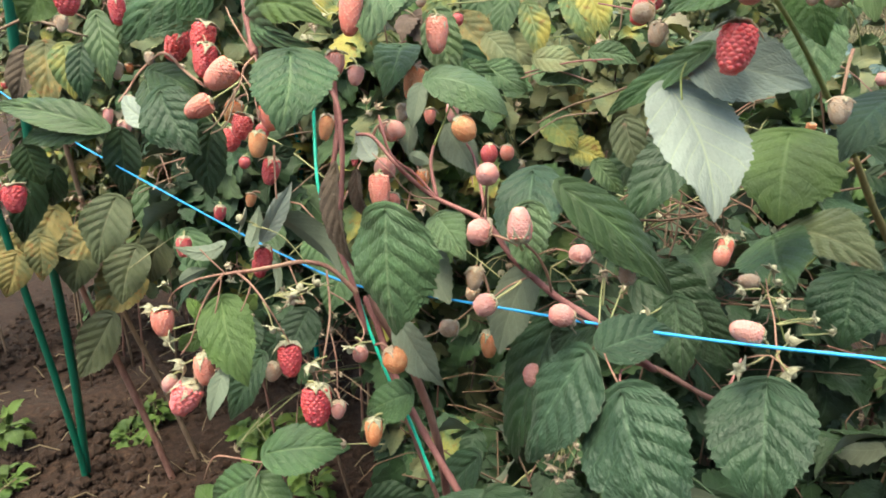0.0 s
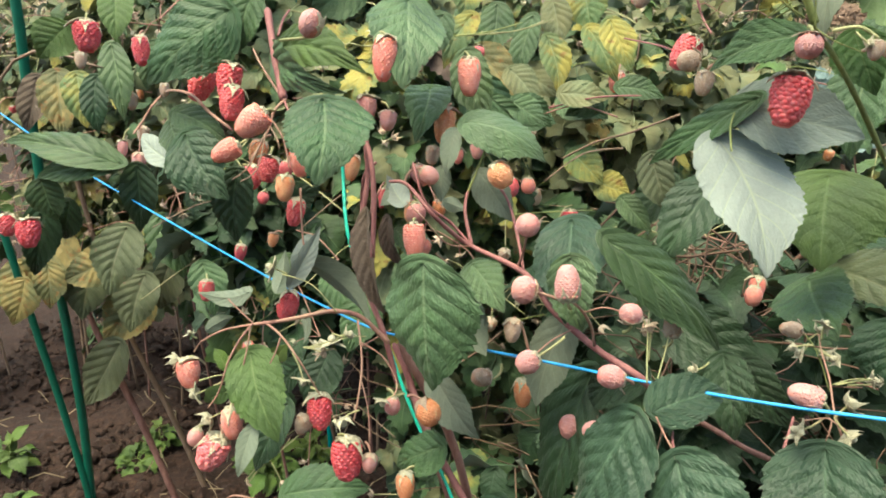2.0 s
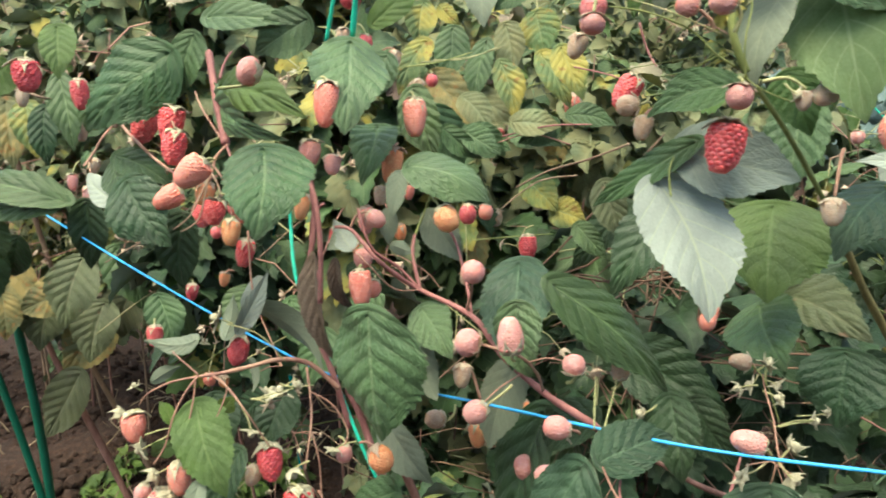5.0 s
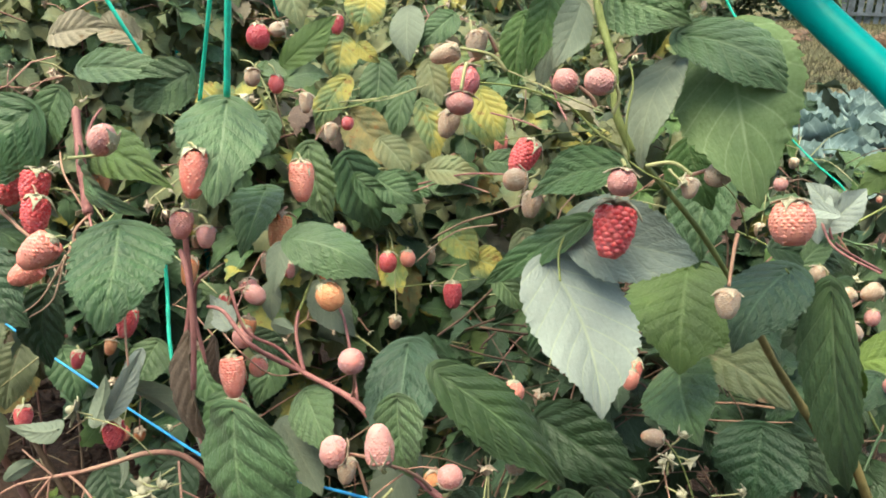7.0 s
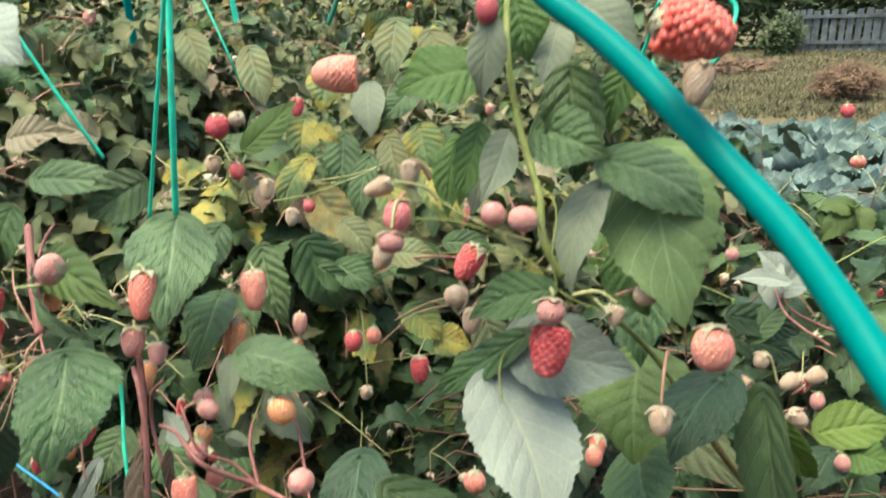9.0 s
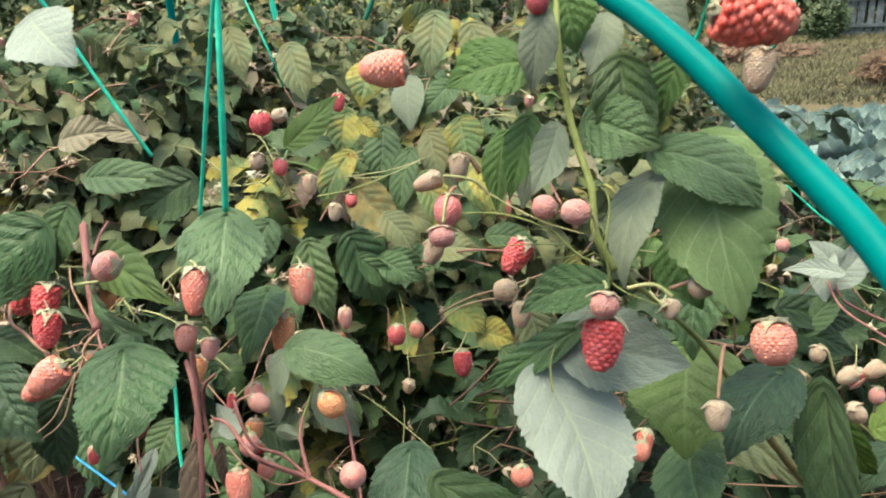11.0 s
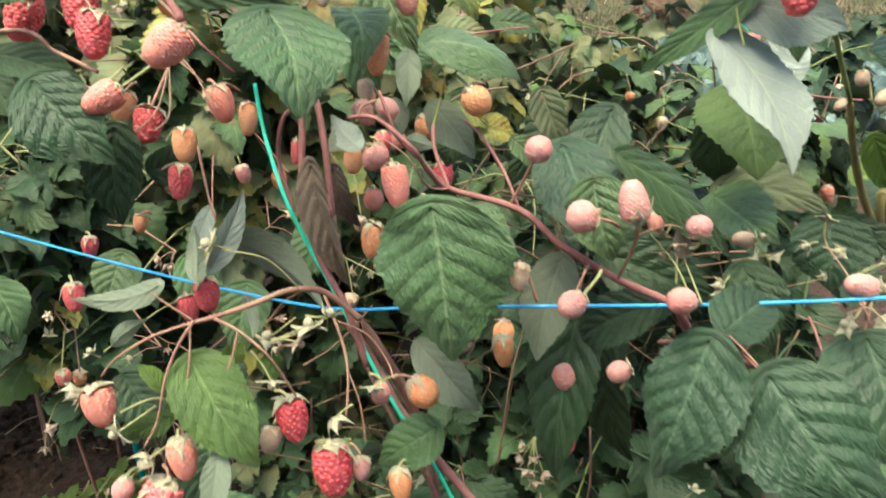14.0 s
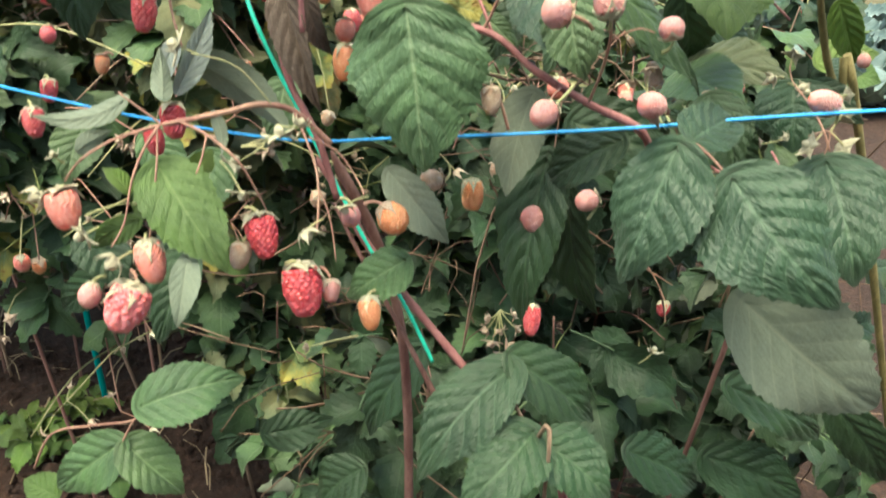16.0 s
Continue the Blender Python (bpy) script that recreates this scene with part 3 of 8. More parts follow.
FOLIAGE = {
    "tan": [trefoil_mesh(110 + k, TAN, TAN) for k in range(3)],
    "green": [trefoil_mesh(k, GREEN, UNDER) for k in range(6)],
    "sage": [trefoil_mesh(90 + k, SAGE, UNDER) for k in range(5)],
    "deep": [trefoil_mesh(20 + k, DEEP_SHADE, UNDER) for k in range(3)],
    "fresh": [trefoil_mesh(30 + k, FRESH, UNDER) for k in range(2)],
    "dusty": [trefoil_mesh(135 + k, HAZY, UNDER, k % 2 == 0) for k in range(6)],
    "yellow": [trefoil_mesh(40 + k, YELLOWING, UNDER, k % 2 == 0) for k in range(4)],
    "rusty": [trefoil_mesh(50 + k, RUSTY, UNDER) for k in range(2)],
    "withered": [trefoil_mesh(60 + k, WITHERED, WITHERED) for k in range(2)],
}


INNER = [trefoil_mesh(70 + k, HAZY, UNDER, k % 2 == 0, 8, 3) for k in range(4)] + [trefoil_mesh(75 + k, GREEN, UNDER, False, 8, 3) for k in range(2)]


def inner_leaves(plant, canes, low, count, r, size, shade=False):
    """The uncountable leaves deeper in a plant, as one part."""
    V, F, UV, I, n0 = [], [], [], [], 0
    T = INNER
    data = []
    for me in T:
        co = np.array([v.co[:] for v in me.vertices])
        uv = np.zeros((len(co), 2))
        for l, d in zip(me.loops, me.uv_layers[0].data):
            uv[l.vertex_index] = d.uv
        data.append((co, uv, [list(f.vertices) for f in me.polygons], [f.material_index for f in me.polygons]))
    for k in range(count):
        t = r.randrange(len(T))
        co, uv, fs, ix = data[t]
        q = r.choice(canes)
        f = low + (1 - low) * r.random() ** 0.6
        seg = min(2, int(f * 3))
        an = r.uniform(0, 6.28)
        c = q[seg].lerp(q[seg + 1], f * 3 - seg) + Vector((r.uniform(-.12, .12), r.uniform(-.02, .16), r.uniform(-.05, .03)))
        out = Vector((math.cos(an), math.sin(an) - 0.3, r.uniform(-1.2, .1)))
        m = np.array(facing(c, c + out, (r.uniform(-.5, .5), r.uniform(-.5, .3) - 0.3, 1.0)))
        V.append(co * r.uniform(*size) @ m[:3, :3].T + m[:3, 3])
        F += [[i + n0 for i in g] for g in fs]
        UV.append(uv)
        I += [i + (2 if t > 3 else 0) for i in ix]
        n0 += len(co)
    # shade puts the dark inside of the row into the leaf colour
    me = mesh("inner_leaves", np.concatenate(V), F, (DEEP_SHADE if shade else HAZY, UNDER, GREEN, UNDER), I, np.concatenate(UV))
    return tagged(child("inner_leaves", me, plant), "", kind="stuff")


HULL = [calyx_mesh(31, 0.6, 0.17), calyx_mesh(32, -0.4), calyx_mesh(33, 1.0, 0.2)]
HULL_DATA = [([v.co.copy() for v in me.vertices], [tuple(f.vertices) for f in me.polygons]) for me in HULL]


def spent_sprays(plant, canes, count, r):
    """Forked fruit stalks with emptied and unripe hulls, too many to count, as one part."""
    V, F, I = [], [], []

    def twig(a, b, w):
        d = (b - a).normalized()
        s = d.orthogonal().normalized() * w
        o = d.cross(s)
        mid = a.lerp(b, 0.5) + Vector((0, 0, 0.12 * (b - a).length))
        n0 = len(V)
        for q in (a, mid, b):
            V.extend((q + s, q - s * 0.5 + o * 0.87, q - s * 0.5 - o * 0.87))
        for k in (0, 3):
            F.extend([(n0 + k + i, n0 + k + (i + 1) % 3, n0 + k + 3 + (i + 1) % 3, n0 + k + 3 + i) for i in range(3)])
        I.extend([tint] * 6)
    for k in range(count):
        q = r.choice(canes)
        c = q[1].lerp(q[3], r.uniform(0.2, 1.05)) + Vector((r.uniform(-.08, .08), r.uniform(-.12, .05), r.uniform(-.05, .05)))
        an, tint = r.uniform(0, 6.28), r.choice((0, 0, 1))
        e = c + Vector((math.cos(an), math.sin(an) - 0.4, r.uniform(-.5, .6))) * r.uniform(0.04, 0.11)
        twig(c, e, 0.0011)
        for j in range(r.randint(2, 4)):
            h = e + Vector((r.uniform(-1, 1), r.uniform(-1, .6), r.uniform(-1, .7))) * 0.03
            twig(e, h, 0.0007)
            co, fs = r.choice(HULL_DATA)
            m = (h - e).to_track_quat('-Z', 'Y').to_matrix()
            z, n0, hue = r.uniform(0.009, 0.015), len(V), r.choice((2, 2, 3, 4))
            V.extend([h + m @ (p * z) for p in co])
            F.extend([tuple(i + n0 for i in f) for f in fs])
            I.extend([hue] * len(fs))
    me = mesh("spent_sprays", V, F, (RED_STALK, STALK, DRY, YOUNG_SEPAL, SEPAL), I)
    return tagged(child("spent_sprays", me, plant), "", kind="stuff")


def bush(x, y, height, leaves, low, spread, seed, tones, berries=8, lean=(0, 0), canes_=0, size=(0.05, 0.092), crown=0, sprays=0, label="raspberry plant with green and yellowing leaves and some berries"):
    """A plant of several canes with leaves from the height low up to its top."""
    r = random.Random(seed)
    p = thing("raspberry_plant", label, "raspberry plant", (x, y, 0), "raspberry row")
    canes = []
    for k in range(canes_ or r.randint(3, 5)):
        an, sp = r.uniform(0, 6.28), r.uniform(0.3, 1) * spread
        foot = Vector((x + 0.07 * math.cos(an), y + 0.07 * math.sin(an), -0.03))
        top = Vector((x + sp * math.cos(an) + lean[0], y + sp * math.sin(an) + lean[1], height * r.uniform(0.86, 1.04)))
        q = [foot, foot.lerp(top, 0.35) + Vector((r.uniform(-.03, .03), r.uniform(-.03, .03), 0.06)), foot.lerp(top, 0.7) + Vector((r.uniform(-.03, .03), r.uniform(-.03, .03), 0.05)), top]
        canes.append(q)
        child("cane", tube_mesh(q, 0.0032, 0.0009, r.choice((RED_CANE, BROWN_CANE, BROWN_CANE)), 6, 0.08, 4, k), p)
    names, weights = zip(*tones)
    for k in range(leaves):
        q = r.choice(canes)
        f = low / height + (1 - low / height) * (r.random() ** 0.6)
        seg = min(2, int(f * 3))
        c = q[seg].lerp(q[seg + 1], f * 3 - seg)
        an = r.uniform(0, 6.28)
        out = Vector((math.cos(an), math.sin(an) - 0.35, r.uniform(-1.35, .15))).normalized()
        up = Vector((r.uniform(-.6, .6) + 0.3 * out.x, r.uniform(-.6, .5) - 0.35, 1.0))
        s = r.uniform(*size) * 1.45
        start = c + out * r.uniform(0.0, 0.05)
        kind = r.choices(names, weights)[0]
        child("leaf", r.choice(FOLIAGE[kind]), p, facing(start, start + out, up) @ Matrix.Scale(s, 4))
    if sprays:
        spent_sprays(p, canes, sprays, r)
    if crown:
        inner_leaves(p, canes, low / height, crown, r, (size[0] * 1.3, size[1] * 1.3), tones in (DARKER, SHADED))
    for k in range(int(leaves * 0.18)):
        q = r.choice(canes)
        c = q[1].lerp(q[3], r.uniform(0.1, 1.0))
        an, ln = r.uniform(0, 6.28), r.uniform(0.08, 0.24)
        e = c + Vector((math.cos(an) * ln, math.sin(an) * ln - 0.03, r.uniform(-.06, .1)))
        child("lateral", tube_mesh([c, c.lerp(e, 0.5) + Vector((0, 0, 0.02)), e], 0.0014, 0.0006, r.choice((RED_CANE, STALK, BROWN_CANE, GREEN_CANE)), 5, 0.1, 4, k), p)
    for k in range(berries):
        q = r.choice(canes)
        f = r.uniform(0.45, 1.0)
        c = q[1].lerp(q[3], f)
        an = r.uniform(3.4, 6.0)
        place = c + Vector((math.cos(an) * r.uniform(.04, .16), math.sin(an) * r.uniform(.06, .18), r.uniform(-.1, .04)))
        w = r.uniform(0.014, 0.02)
        berry(p, place, (r.uniform(-.3, .3), r.uniform(-.3, .3), -1), w, w * r.uniform(1.0, 1.3), r.choice(("ripe", "ripe", "coral", "unripe", "unripe", "pink", "orange")), c, far=True)
    return p


MIXED = (("green", 6), ("dusty", 4), ("fresh", 2), ("yellow", 2.5), ("rusty", 0.6), ("deep", 2), ("withered", 0.3))
YELLOWER = (("sage", 3.5), ("dusty", 8.5), ("fresh", 2), ("yellow", 6), ("rusty", 1), ("tan", 1.2), ("withered", 0.1))
# SHADED and DARKER colour in the shade low inside the row by deep leaves
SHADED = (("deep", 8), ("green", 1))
PALER = (("dusty", 10), ("yellow", 4), ("sage", 2.5), ("fresh", 2), ("rusty", 0.8), ("tan", 1.4))
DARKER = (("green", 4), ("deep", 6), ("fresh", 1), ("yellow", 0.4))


# ---- the plants in front ----
centre = thing("raspberry_plant", "raspberry cane bent under clusters of coral and pink berries", "raspberry plant", (0.05, 0.43, 0), "raspberry row")
side = thing("raspberry_plant", "raspberry side shoot with ripe red berries and pale empty calyxes", "raspberry plant", (0.03, 0.44, 0), "raspberry row")
right = thing("raspberry_plant", "tall raspberry cane with a large ripe berry and silvery leaf undersides", "raspberry plant", (0.36, 0.46, 0), "raspberry row")
front = thing("raspberry_plant", "low raspberry cane with big ribbed dark green leaves and unripe berries", "raspberry plant", (0.2, 0.45, 0), "raspberry row")
left = thing("raspberry_plant", "raspberry plant with dark red berries and rusty brown leaves", "raspberry plant", (-0.35, 0.75, 0), "raspberry row")
stem(side, [(0.03, 0.44, -0.03), (0.02, 0.45, 0.4), (0.0, 0.43, 0.7), (-0.045, 0.42, 0.83)], 0.004, 0.003, RED_CANE)
stem(left, [(-0.72, 0.62, -0.03), (-0.7, 0.64, 0.5), (-0.62, 0.68, 0.95), (-0.45, 0.64, 1.2), (-0.25, 0.56, 1.22), (-0.15, 0.5, 1.1)], 0.0035, 0.0015, BROWN_CANE)
stem(left, [(-0.78, 0.75, -0.03), (-0.72, 0.8, 0.5), (-0.55, 0.84, 0.92), (-0.42, 0.84, 0.94)], 0.003, 0.0015, BROWN_CANE)
stem(left, [(-0.57, 1.13, -0.04), (-0.64, 1.16, 0.2), (-0.72, 1.19, 0.45), (-0.76, 1.2, 0.8)], 0.0075, 0.005, RED_CANE)
stem(left, [(-0.53, 1.18, -0.04), (-0.6, 1.2, 0.2), (-0.68, 1.22, 0.45), (-0.7, 1.2, 0.85)], 0.006, 0.004, BROWN_CANE)
leaf(centre, (-0.0807, 0.4103, 0.9858), (-0.0777, 0.3624, 0.9542), (0.0458, -0.5482, 0.8351), 0.0492, LUSH, UNDER, 0.07, -0.1, 1.3)
leaf(left, (-0.1591, 0.5088, 1.025), (-0.2139, 0.4909, 0.981), (-0.0028, -0.9245, 0.3811), 0.0498, LUSH, UNDER, 0.1, -0.2)
leaf(left, (-0.1433, 0.5141, 1.036), (-0.1579, 0.5082, 0.9974), (-0.052, -0.9844, 0.1684), 0.0246, GREEN, UNDER, 0.1, 0.1)
leaf(centre, (-0.1292, 0.5101, 0.9999), (-0.0622, 0.4356, 0.9982), (-0.5851, -0.5399, 0.6052), 0.0305, FRESH, UNDER, 0.08, 0.1)
leaf(centre, (-0.1315, 0.5095, 0.9986), (-0.0742, 0.42, 0.9878), (-0.8406, -0.5411, 0.0244), 0.0261, GREEN, UNDER, 0.1, 0.1)
leaf(centre, (-0.0391, 0.4796, 1.033), (-0.0389, 0.4243, 0.9906), (0.2184, -0.5899, 0.7774), 0.0452, SAGE, UNDER, 0.08, -0.15)
leaf(centre, (-0.0181, 0.489, 1.024), (-0.0312, 0.4787, 0.996), (-0.2682, -0.8586, 0.4368), 0.0260, SAGE, UNDER, 0.05, 0.1)
leaf(centre, (-0.1475, 0.5636, 1.043), (-0.0797, 0.5423, 1.04), (-0.1902, -0.6852, 0.703), 0.0272, SAGE, UNDER, 0.08, 0.2)
leaf(centre, (-0.075, 0.5427, 1.042), (-0.1128, 0.5425, 1.02), (-0.0657, -0.991, 0.1171), 0.0332, SAGE, UNDER, 0.06, 0.1)
leaf(centre, (-0.0272, 0.5009, 0.9765), (-0.0342, 0.4473, 0.954), (-0.0202, -0.3844, 0.923), 0.0296, GREEN, UNDER, 0.1, 0.3)
leaf(centre, (-0.0036, 0.5306, 0.9956), (0.0121, 0.5017, 0.9518), (-0.2266, -0.8478, 0.4794), 0.0289, GREEN, UNDER, 0.06, 0.1, 1.6)
leaf(centre, (0.0089, 0.6745, 0.9528), (0.0326, 0.6873, 0.8797), (0.3573, -0.9328, -0.0477), 0.0465, SAGE, UNDER, 0.04, 0.05)
leaf(centre, (-0.0039, 0.436, 0.9683), (0.043, 0.4233, 0.9491), (0.1668, -0.5863, 0.7927), 0.0330, SAGE, UNDER, 0.16, -0.25, 0.25)
leaf(centre, (-0.0247, 0.3639, 0.9106), (-0.0210, 0.3466, 0.8432), (-0.6, -0.75, 0.3), 0.0600, SAGE, UNDER, 0.06, -0.3, 1.0, lobes=0.5)
leaf(centre, (0.0012, 0.409, 0.89), (0.0179, 0.3674, 0.881), (-0.4334, -0.3533, 0.829), 0.0266, SAGE, UNDER, 0.08, -0.1)
leaf(centre, (-0.0119, 0.4064, 0.8732), (0.0099, 0.3821, 0.8445), (0.3795, 0.8275, -0.4137), 0.0283, UNDER, UNDER, 0.05, 0.1)
leaf(centre, (0.0567, 0.4021, 0.9205), (0.048, 0.3506, 0.8844), (-0.3693, -0.4899, 0.7897), 0.0410, BLUISH, UNDER, 0.06, 0.1)
leaf(centre, (0.0509, 0.3611, 0.9157), (0.0562, 0.3467, 0.881), (-0.6158, -0.7564, 0.2203), 0.0300, SAGE, UNDER, 0.05, 0.1)
leaf(centre, (0.0702, 0.3717, 0.9214), (0.1314, 0.3518, 0.867), (0.3321, -0.7026, 0.6294), 0.0317, LUSH, UNDER, 0.08, -0.2)
leaf(front, (0.1479, 0.4911, 0.8097), (0.2074, 0.4379, 0.7879), (-0.5023, -0.7432, 0.442), 0.0489, DEEP_SHADE, UNDER, 0.06, 0.1)
leaf(right, (0.1225, 0.3790, 0.9735), (0.1400, 0.3365, 0.9170), (0.25, -0.86, 0.44), 0.0515, PALE, PALE, 0.08, 0.1)
leaf(right, (0.1331, 0.385, 0.989), (0.1883, 0.3667, 0.9787), (-0.1347, -0.7641, 0.6308), 0.0400, SILVER, SILVER, 0.06, 0.15)
leaf(right, (0.1392, 0.3809, 0.9933), (0.0946, 0.4007, 0.9544), (-0.6781, -0.5332, 0.5059), 0.0180, GREEN, UNDER, 0.08, 0.1)
leaf(right, (0.1438, 0.3557, 1.026), (0.1102, 0.3706, 1.009), (-0.5538, -0.5805, 0.5969), 0.0207, GREEN, UNDER, 0.08, 0.15)
leaf(right, (0.2348, 0.4821, 0.9236), (0.2162, 0.4329, 0.8778), (-0.2932, -0.5902, 0.7522), 0.0732, FRESH, UNDER, 0.06, 0.05, 0.5)
leaf(right, (0.2535, 0.5276, 0.8918), (0.2875, 0.5437, 0.8286), (-0.3738, -0.8306, -0.4128), 0.0400, DEEP_SHADE, UNDER, 0.06, 0.05)
leaf(right, (0.2297, 0.3642, 0.9734), (0.1925, 0.3349, 0.9505), (-0.238, -0.3927, 0.8883), 0.0326, BLUISH, UNDER, 0.1, -0.1)
leaf(right, (0.2434, 0.3532, 0.9668), (0.2603, 0.3358, 0.8704), (-0.8147, -0.5787, -0.0379), 0.0278, SAGE, UNDER, 0.08, 0.3, 0.4)
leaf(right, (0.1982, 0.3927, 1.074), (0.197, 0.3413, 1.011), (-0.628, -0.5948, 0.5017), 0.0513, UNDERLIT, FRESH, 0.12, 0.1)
leaf(right, (0.1745, 0.3834, 1.074), (0.2117, 0.3465, 1.054), (-0.2886, -0.6582, 0.6953), 0.0291, SAGE, UNDER, 0.1, -0.1)
leaf(right, (0.1582, 0.3886, 1.112), (0.1612, 0.38, 1.065), (0.0789, -0.9795, 0.1855), 0.0290, GREEN, UNDER, 0.06, 0.1)
leaf(right, (0.1191, 0.3849, 1.091), (0.1078, 0.3743, 1.06), (-0.4662, -0.7717, 0.4326), 0.0165, FRESH, UNDER, 0.06, 0.1)
leaf(right, (0.1307, 0.3828, 1.087), (0.1163, 0.3624, 1.064), (0.2923, -0.8013, 0.522), 0.0166, UNDER, UNDER, 0.06, 0.1)
leaf(right, (0.1724, 0.3816, 1.063), (0.1527, 0.3561, 1.023), (-0.6547, -0.4466, 0.6099), 0.0232, UNDER, UNDER, 0.15, 0.2)
leaf(right, (0.1815, 0.4492, 1.14), (0.2047, 0.4284, 1.116), (-0.3339, -0.8492, 0.409), 0.0272, UNDER, FRESH, 0.08, 0.1)
leaf(right, (0.1173, 0.3826, 1.115), (0.0843, 0.3829, 1.107), (-0.1557, -0.7529, 0.6394), 0.0298, FRESH, UNDER, 0.08, 0.05)
leaf(right, (0.1221, 0.3674, 1.134), (0.1173, 0.3682, 1.104), (-0.4864, -0.8721, 0.054), 0.0155, UNDER, UNDER, 0.06, 0.1)
leaf(right, (0.1897, 0.3974, 1.115), (0.1803, 0.398, 1.083), (-0.6861, -0.7026, 0.1888), 0.0167, FRESH, UNDER, 0.06, 0.1)
leaf(right, (0.1255, 0.4064, 1.083), (0.1151, 0.3842, 1.052), (-0.4007, -0.6731, 0.6216), 0.0182, UNDER, UNDER, 0.06, 0.1)
leaf(right, (0.1118, 0.4064, 1.081), (0.1042, 0.3844, 1.052), (-0.2416, -0.7493, 0.6166), 0.0164, FRESH, UNDER, 0.06, 0.1)
leaf(right, (0.1489, 0.4644, 1.146), (0.1553, 0.4525, 1.112), (-0.0862, -0.9442, 0.318), 0.0294, FRESH, UNDER, 0.06, 0.1)
leaf(right, (0.1734, 0.467, 1.128), (0.1604, 0.4485, 1.101), (-0.2762, -0.7229, 0.6333), 0.0212, UNDER, UNDER, 0.06, 0.1)
leaf(right, (0.1627, 0.4805, 1.134), (0.1489, 0.4731, 1.109), (-0.2915, -0.8647, 0.4091), 0.0190, FRESH, UNDER, 0.06, 0.1)
leaf(right, (0.1443, 0.3858, 1.089), (0.1682, 0.3598, 1.081), (-0.6133, -0.6797, 0.4023), 0.0279, GREEN, UNDER, 0.06, 0.1)
leaf(front, (0.2498, 0.5062, 0.8369), (0.2276, 0.4166, 0.838), (-0.5384, 0.144, 0.8303), 0.0540, GREEN, UNDER, 0.05, 0.1)
leaf(front, (0.2747, 0.5307, 0.8346), (0.2973, 0.4447, 0.8413), (-0.6256, -0.1048, 0.773), 0.0451, OLIVE, UNDER, 0.06, 0.1)
leaf(front, (0.2613, 0.4143, 0.8514), (0.2501, 0.3894, 0.8135), (-0.5787, -0.5916, 0.5613), 0.0522, DEEP_SHADE, UNDER, 0.06, 0.1)
leaf(front, (0.2744, 0.4128, 0.8495), (0.2823, 0.3715, 0.8362), (-0.8715, -0.293, 0.3933), 0.0258, DEEP_SHADE, UNDER, 0.05, 0.2)
leaf(front, (0.3023, 0.4311, 0.8984), (0.3326, 0.4292, 0.8565), (-0.3839, -0.8924, -0.237), 0.0219, LIME, UNDER, 0.06, 0.1)
leaf(front, (0.3804, 0.4999, 0.8398), (0.4323, 0.4881, 0.8498), (-0.2795, -0.5931, 0.755), 0.0353, LIME, UNDER, 0.06, 0.1)
leaf(front, (0.3944, 0.4857, 0.8328), (0.4116, 0.4631, 0.833), (-0.5501, -0.4117, 0.7266), 0.0285, FRESH, UNDER, 0.06, 0.1)
leaf(front, (0.3641, 0.4629, 0.8515), (0.3321, 0.4395, 0.8369), (-0.2531, -0.2388, 0.9375), 0.0268, DEEP_SHADE, UNDER, 0.06, 0.1)
leaf(front, (0.0754, 0.2992, 0.8636), (0.0491, 0.2878, 0.8075), (-0.791, -0.4108, 0.4535), 0.0424, BLUISH, UNDER, 0.08, -0.25, 1.3)
leaf(front, (0.0901, 0.2802, 0.8552), (0.1101, 0.2296, 0.8184), (-0.5815, -0.6158, 0.5316), 0.0510, BLUISH, UNDER, 0.08, -0.18, 1.5)
leaf(front, (0.1625, 0.2965, 0.8496), (0.1527, 0.2551, 0.8069), (-0.5374, -0.5408, 0.6471), 0.0493, BLUISH, UNDER, 0.08, 0.15)
leaf(front, (0.1198, 0.2821, 0.7887), (0.2127, 0.2564, 0.7174), (-0.1972, -0.9757, 0.0959), 0.0580, UNDER, UNDER, 0.05, 0.1)
leaf(front, (0.0837, 0.3009, 0.8654), (0.1224, 0.3163, 0.8682), (0.1086, -0.4329, 0.8949), 0.0267, BLUISH, UNDER, 0.05, 0.05)
leaf(front, (0.129, 0.3442, 0.8696), (0.129, 0.3152, 0.8393), (-0.6476, -0.5511, 0.5262), 0.0289, DEEP_SHADE, UNDER, 0.05, 0.1)
leaf(front, (0.148, 0.3607, 0.8559), (0.1684, 0.3389, 0.8283), (-0.6284, -0.7652, 0.1403), 0.0266, DEEP_SHADE, UNDER, 0.05, 0.1)
leaf(centre, (0.056, 0.3929, 0.8618), (0.0392, 0.3798, 0.811), (-0.4412, -0.8224, 0.3592), 0.0289, UNDER, UNDER, 0.04, 0.1)
leaf(front, (0.0981, 0.3674, 0.8417), (0.069, 0.3967, 0.8057), (-0.844, -0.2682, 0.4644), 0.0307, DEEP_SHADE, UNDER, 0.05, 0.1)
leaf(front, (0.0754, 0.402, 0.8209), (0.0492, 0.3688, 0.7372), (-0.7297, -0.526, 0.4369), 0.0417, DEEP_SHADE, UNDER, 0.06, 0.15)
leaf(front, (0.0948, 0.4056, 0.7973), (0.1119, 0.3813, 0.7191), (-0.8323, -0.5543, -0.0101), 0.0295, DEEP_SHADE, UNDER, 0.06, 0.15)
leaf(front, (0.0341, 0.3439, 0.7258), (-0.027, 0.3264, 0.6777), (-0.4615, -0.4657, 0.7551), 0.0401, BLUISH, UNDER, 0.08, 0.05)
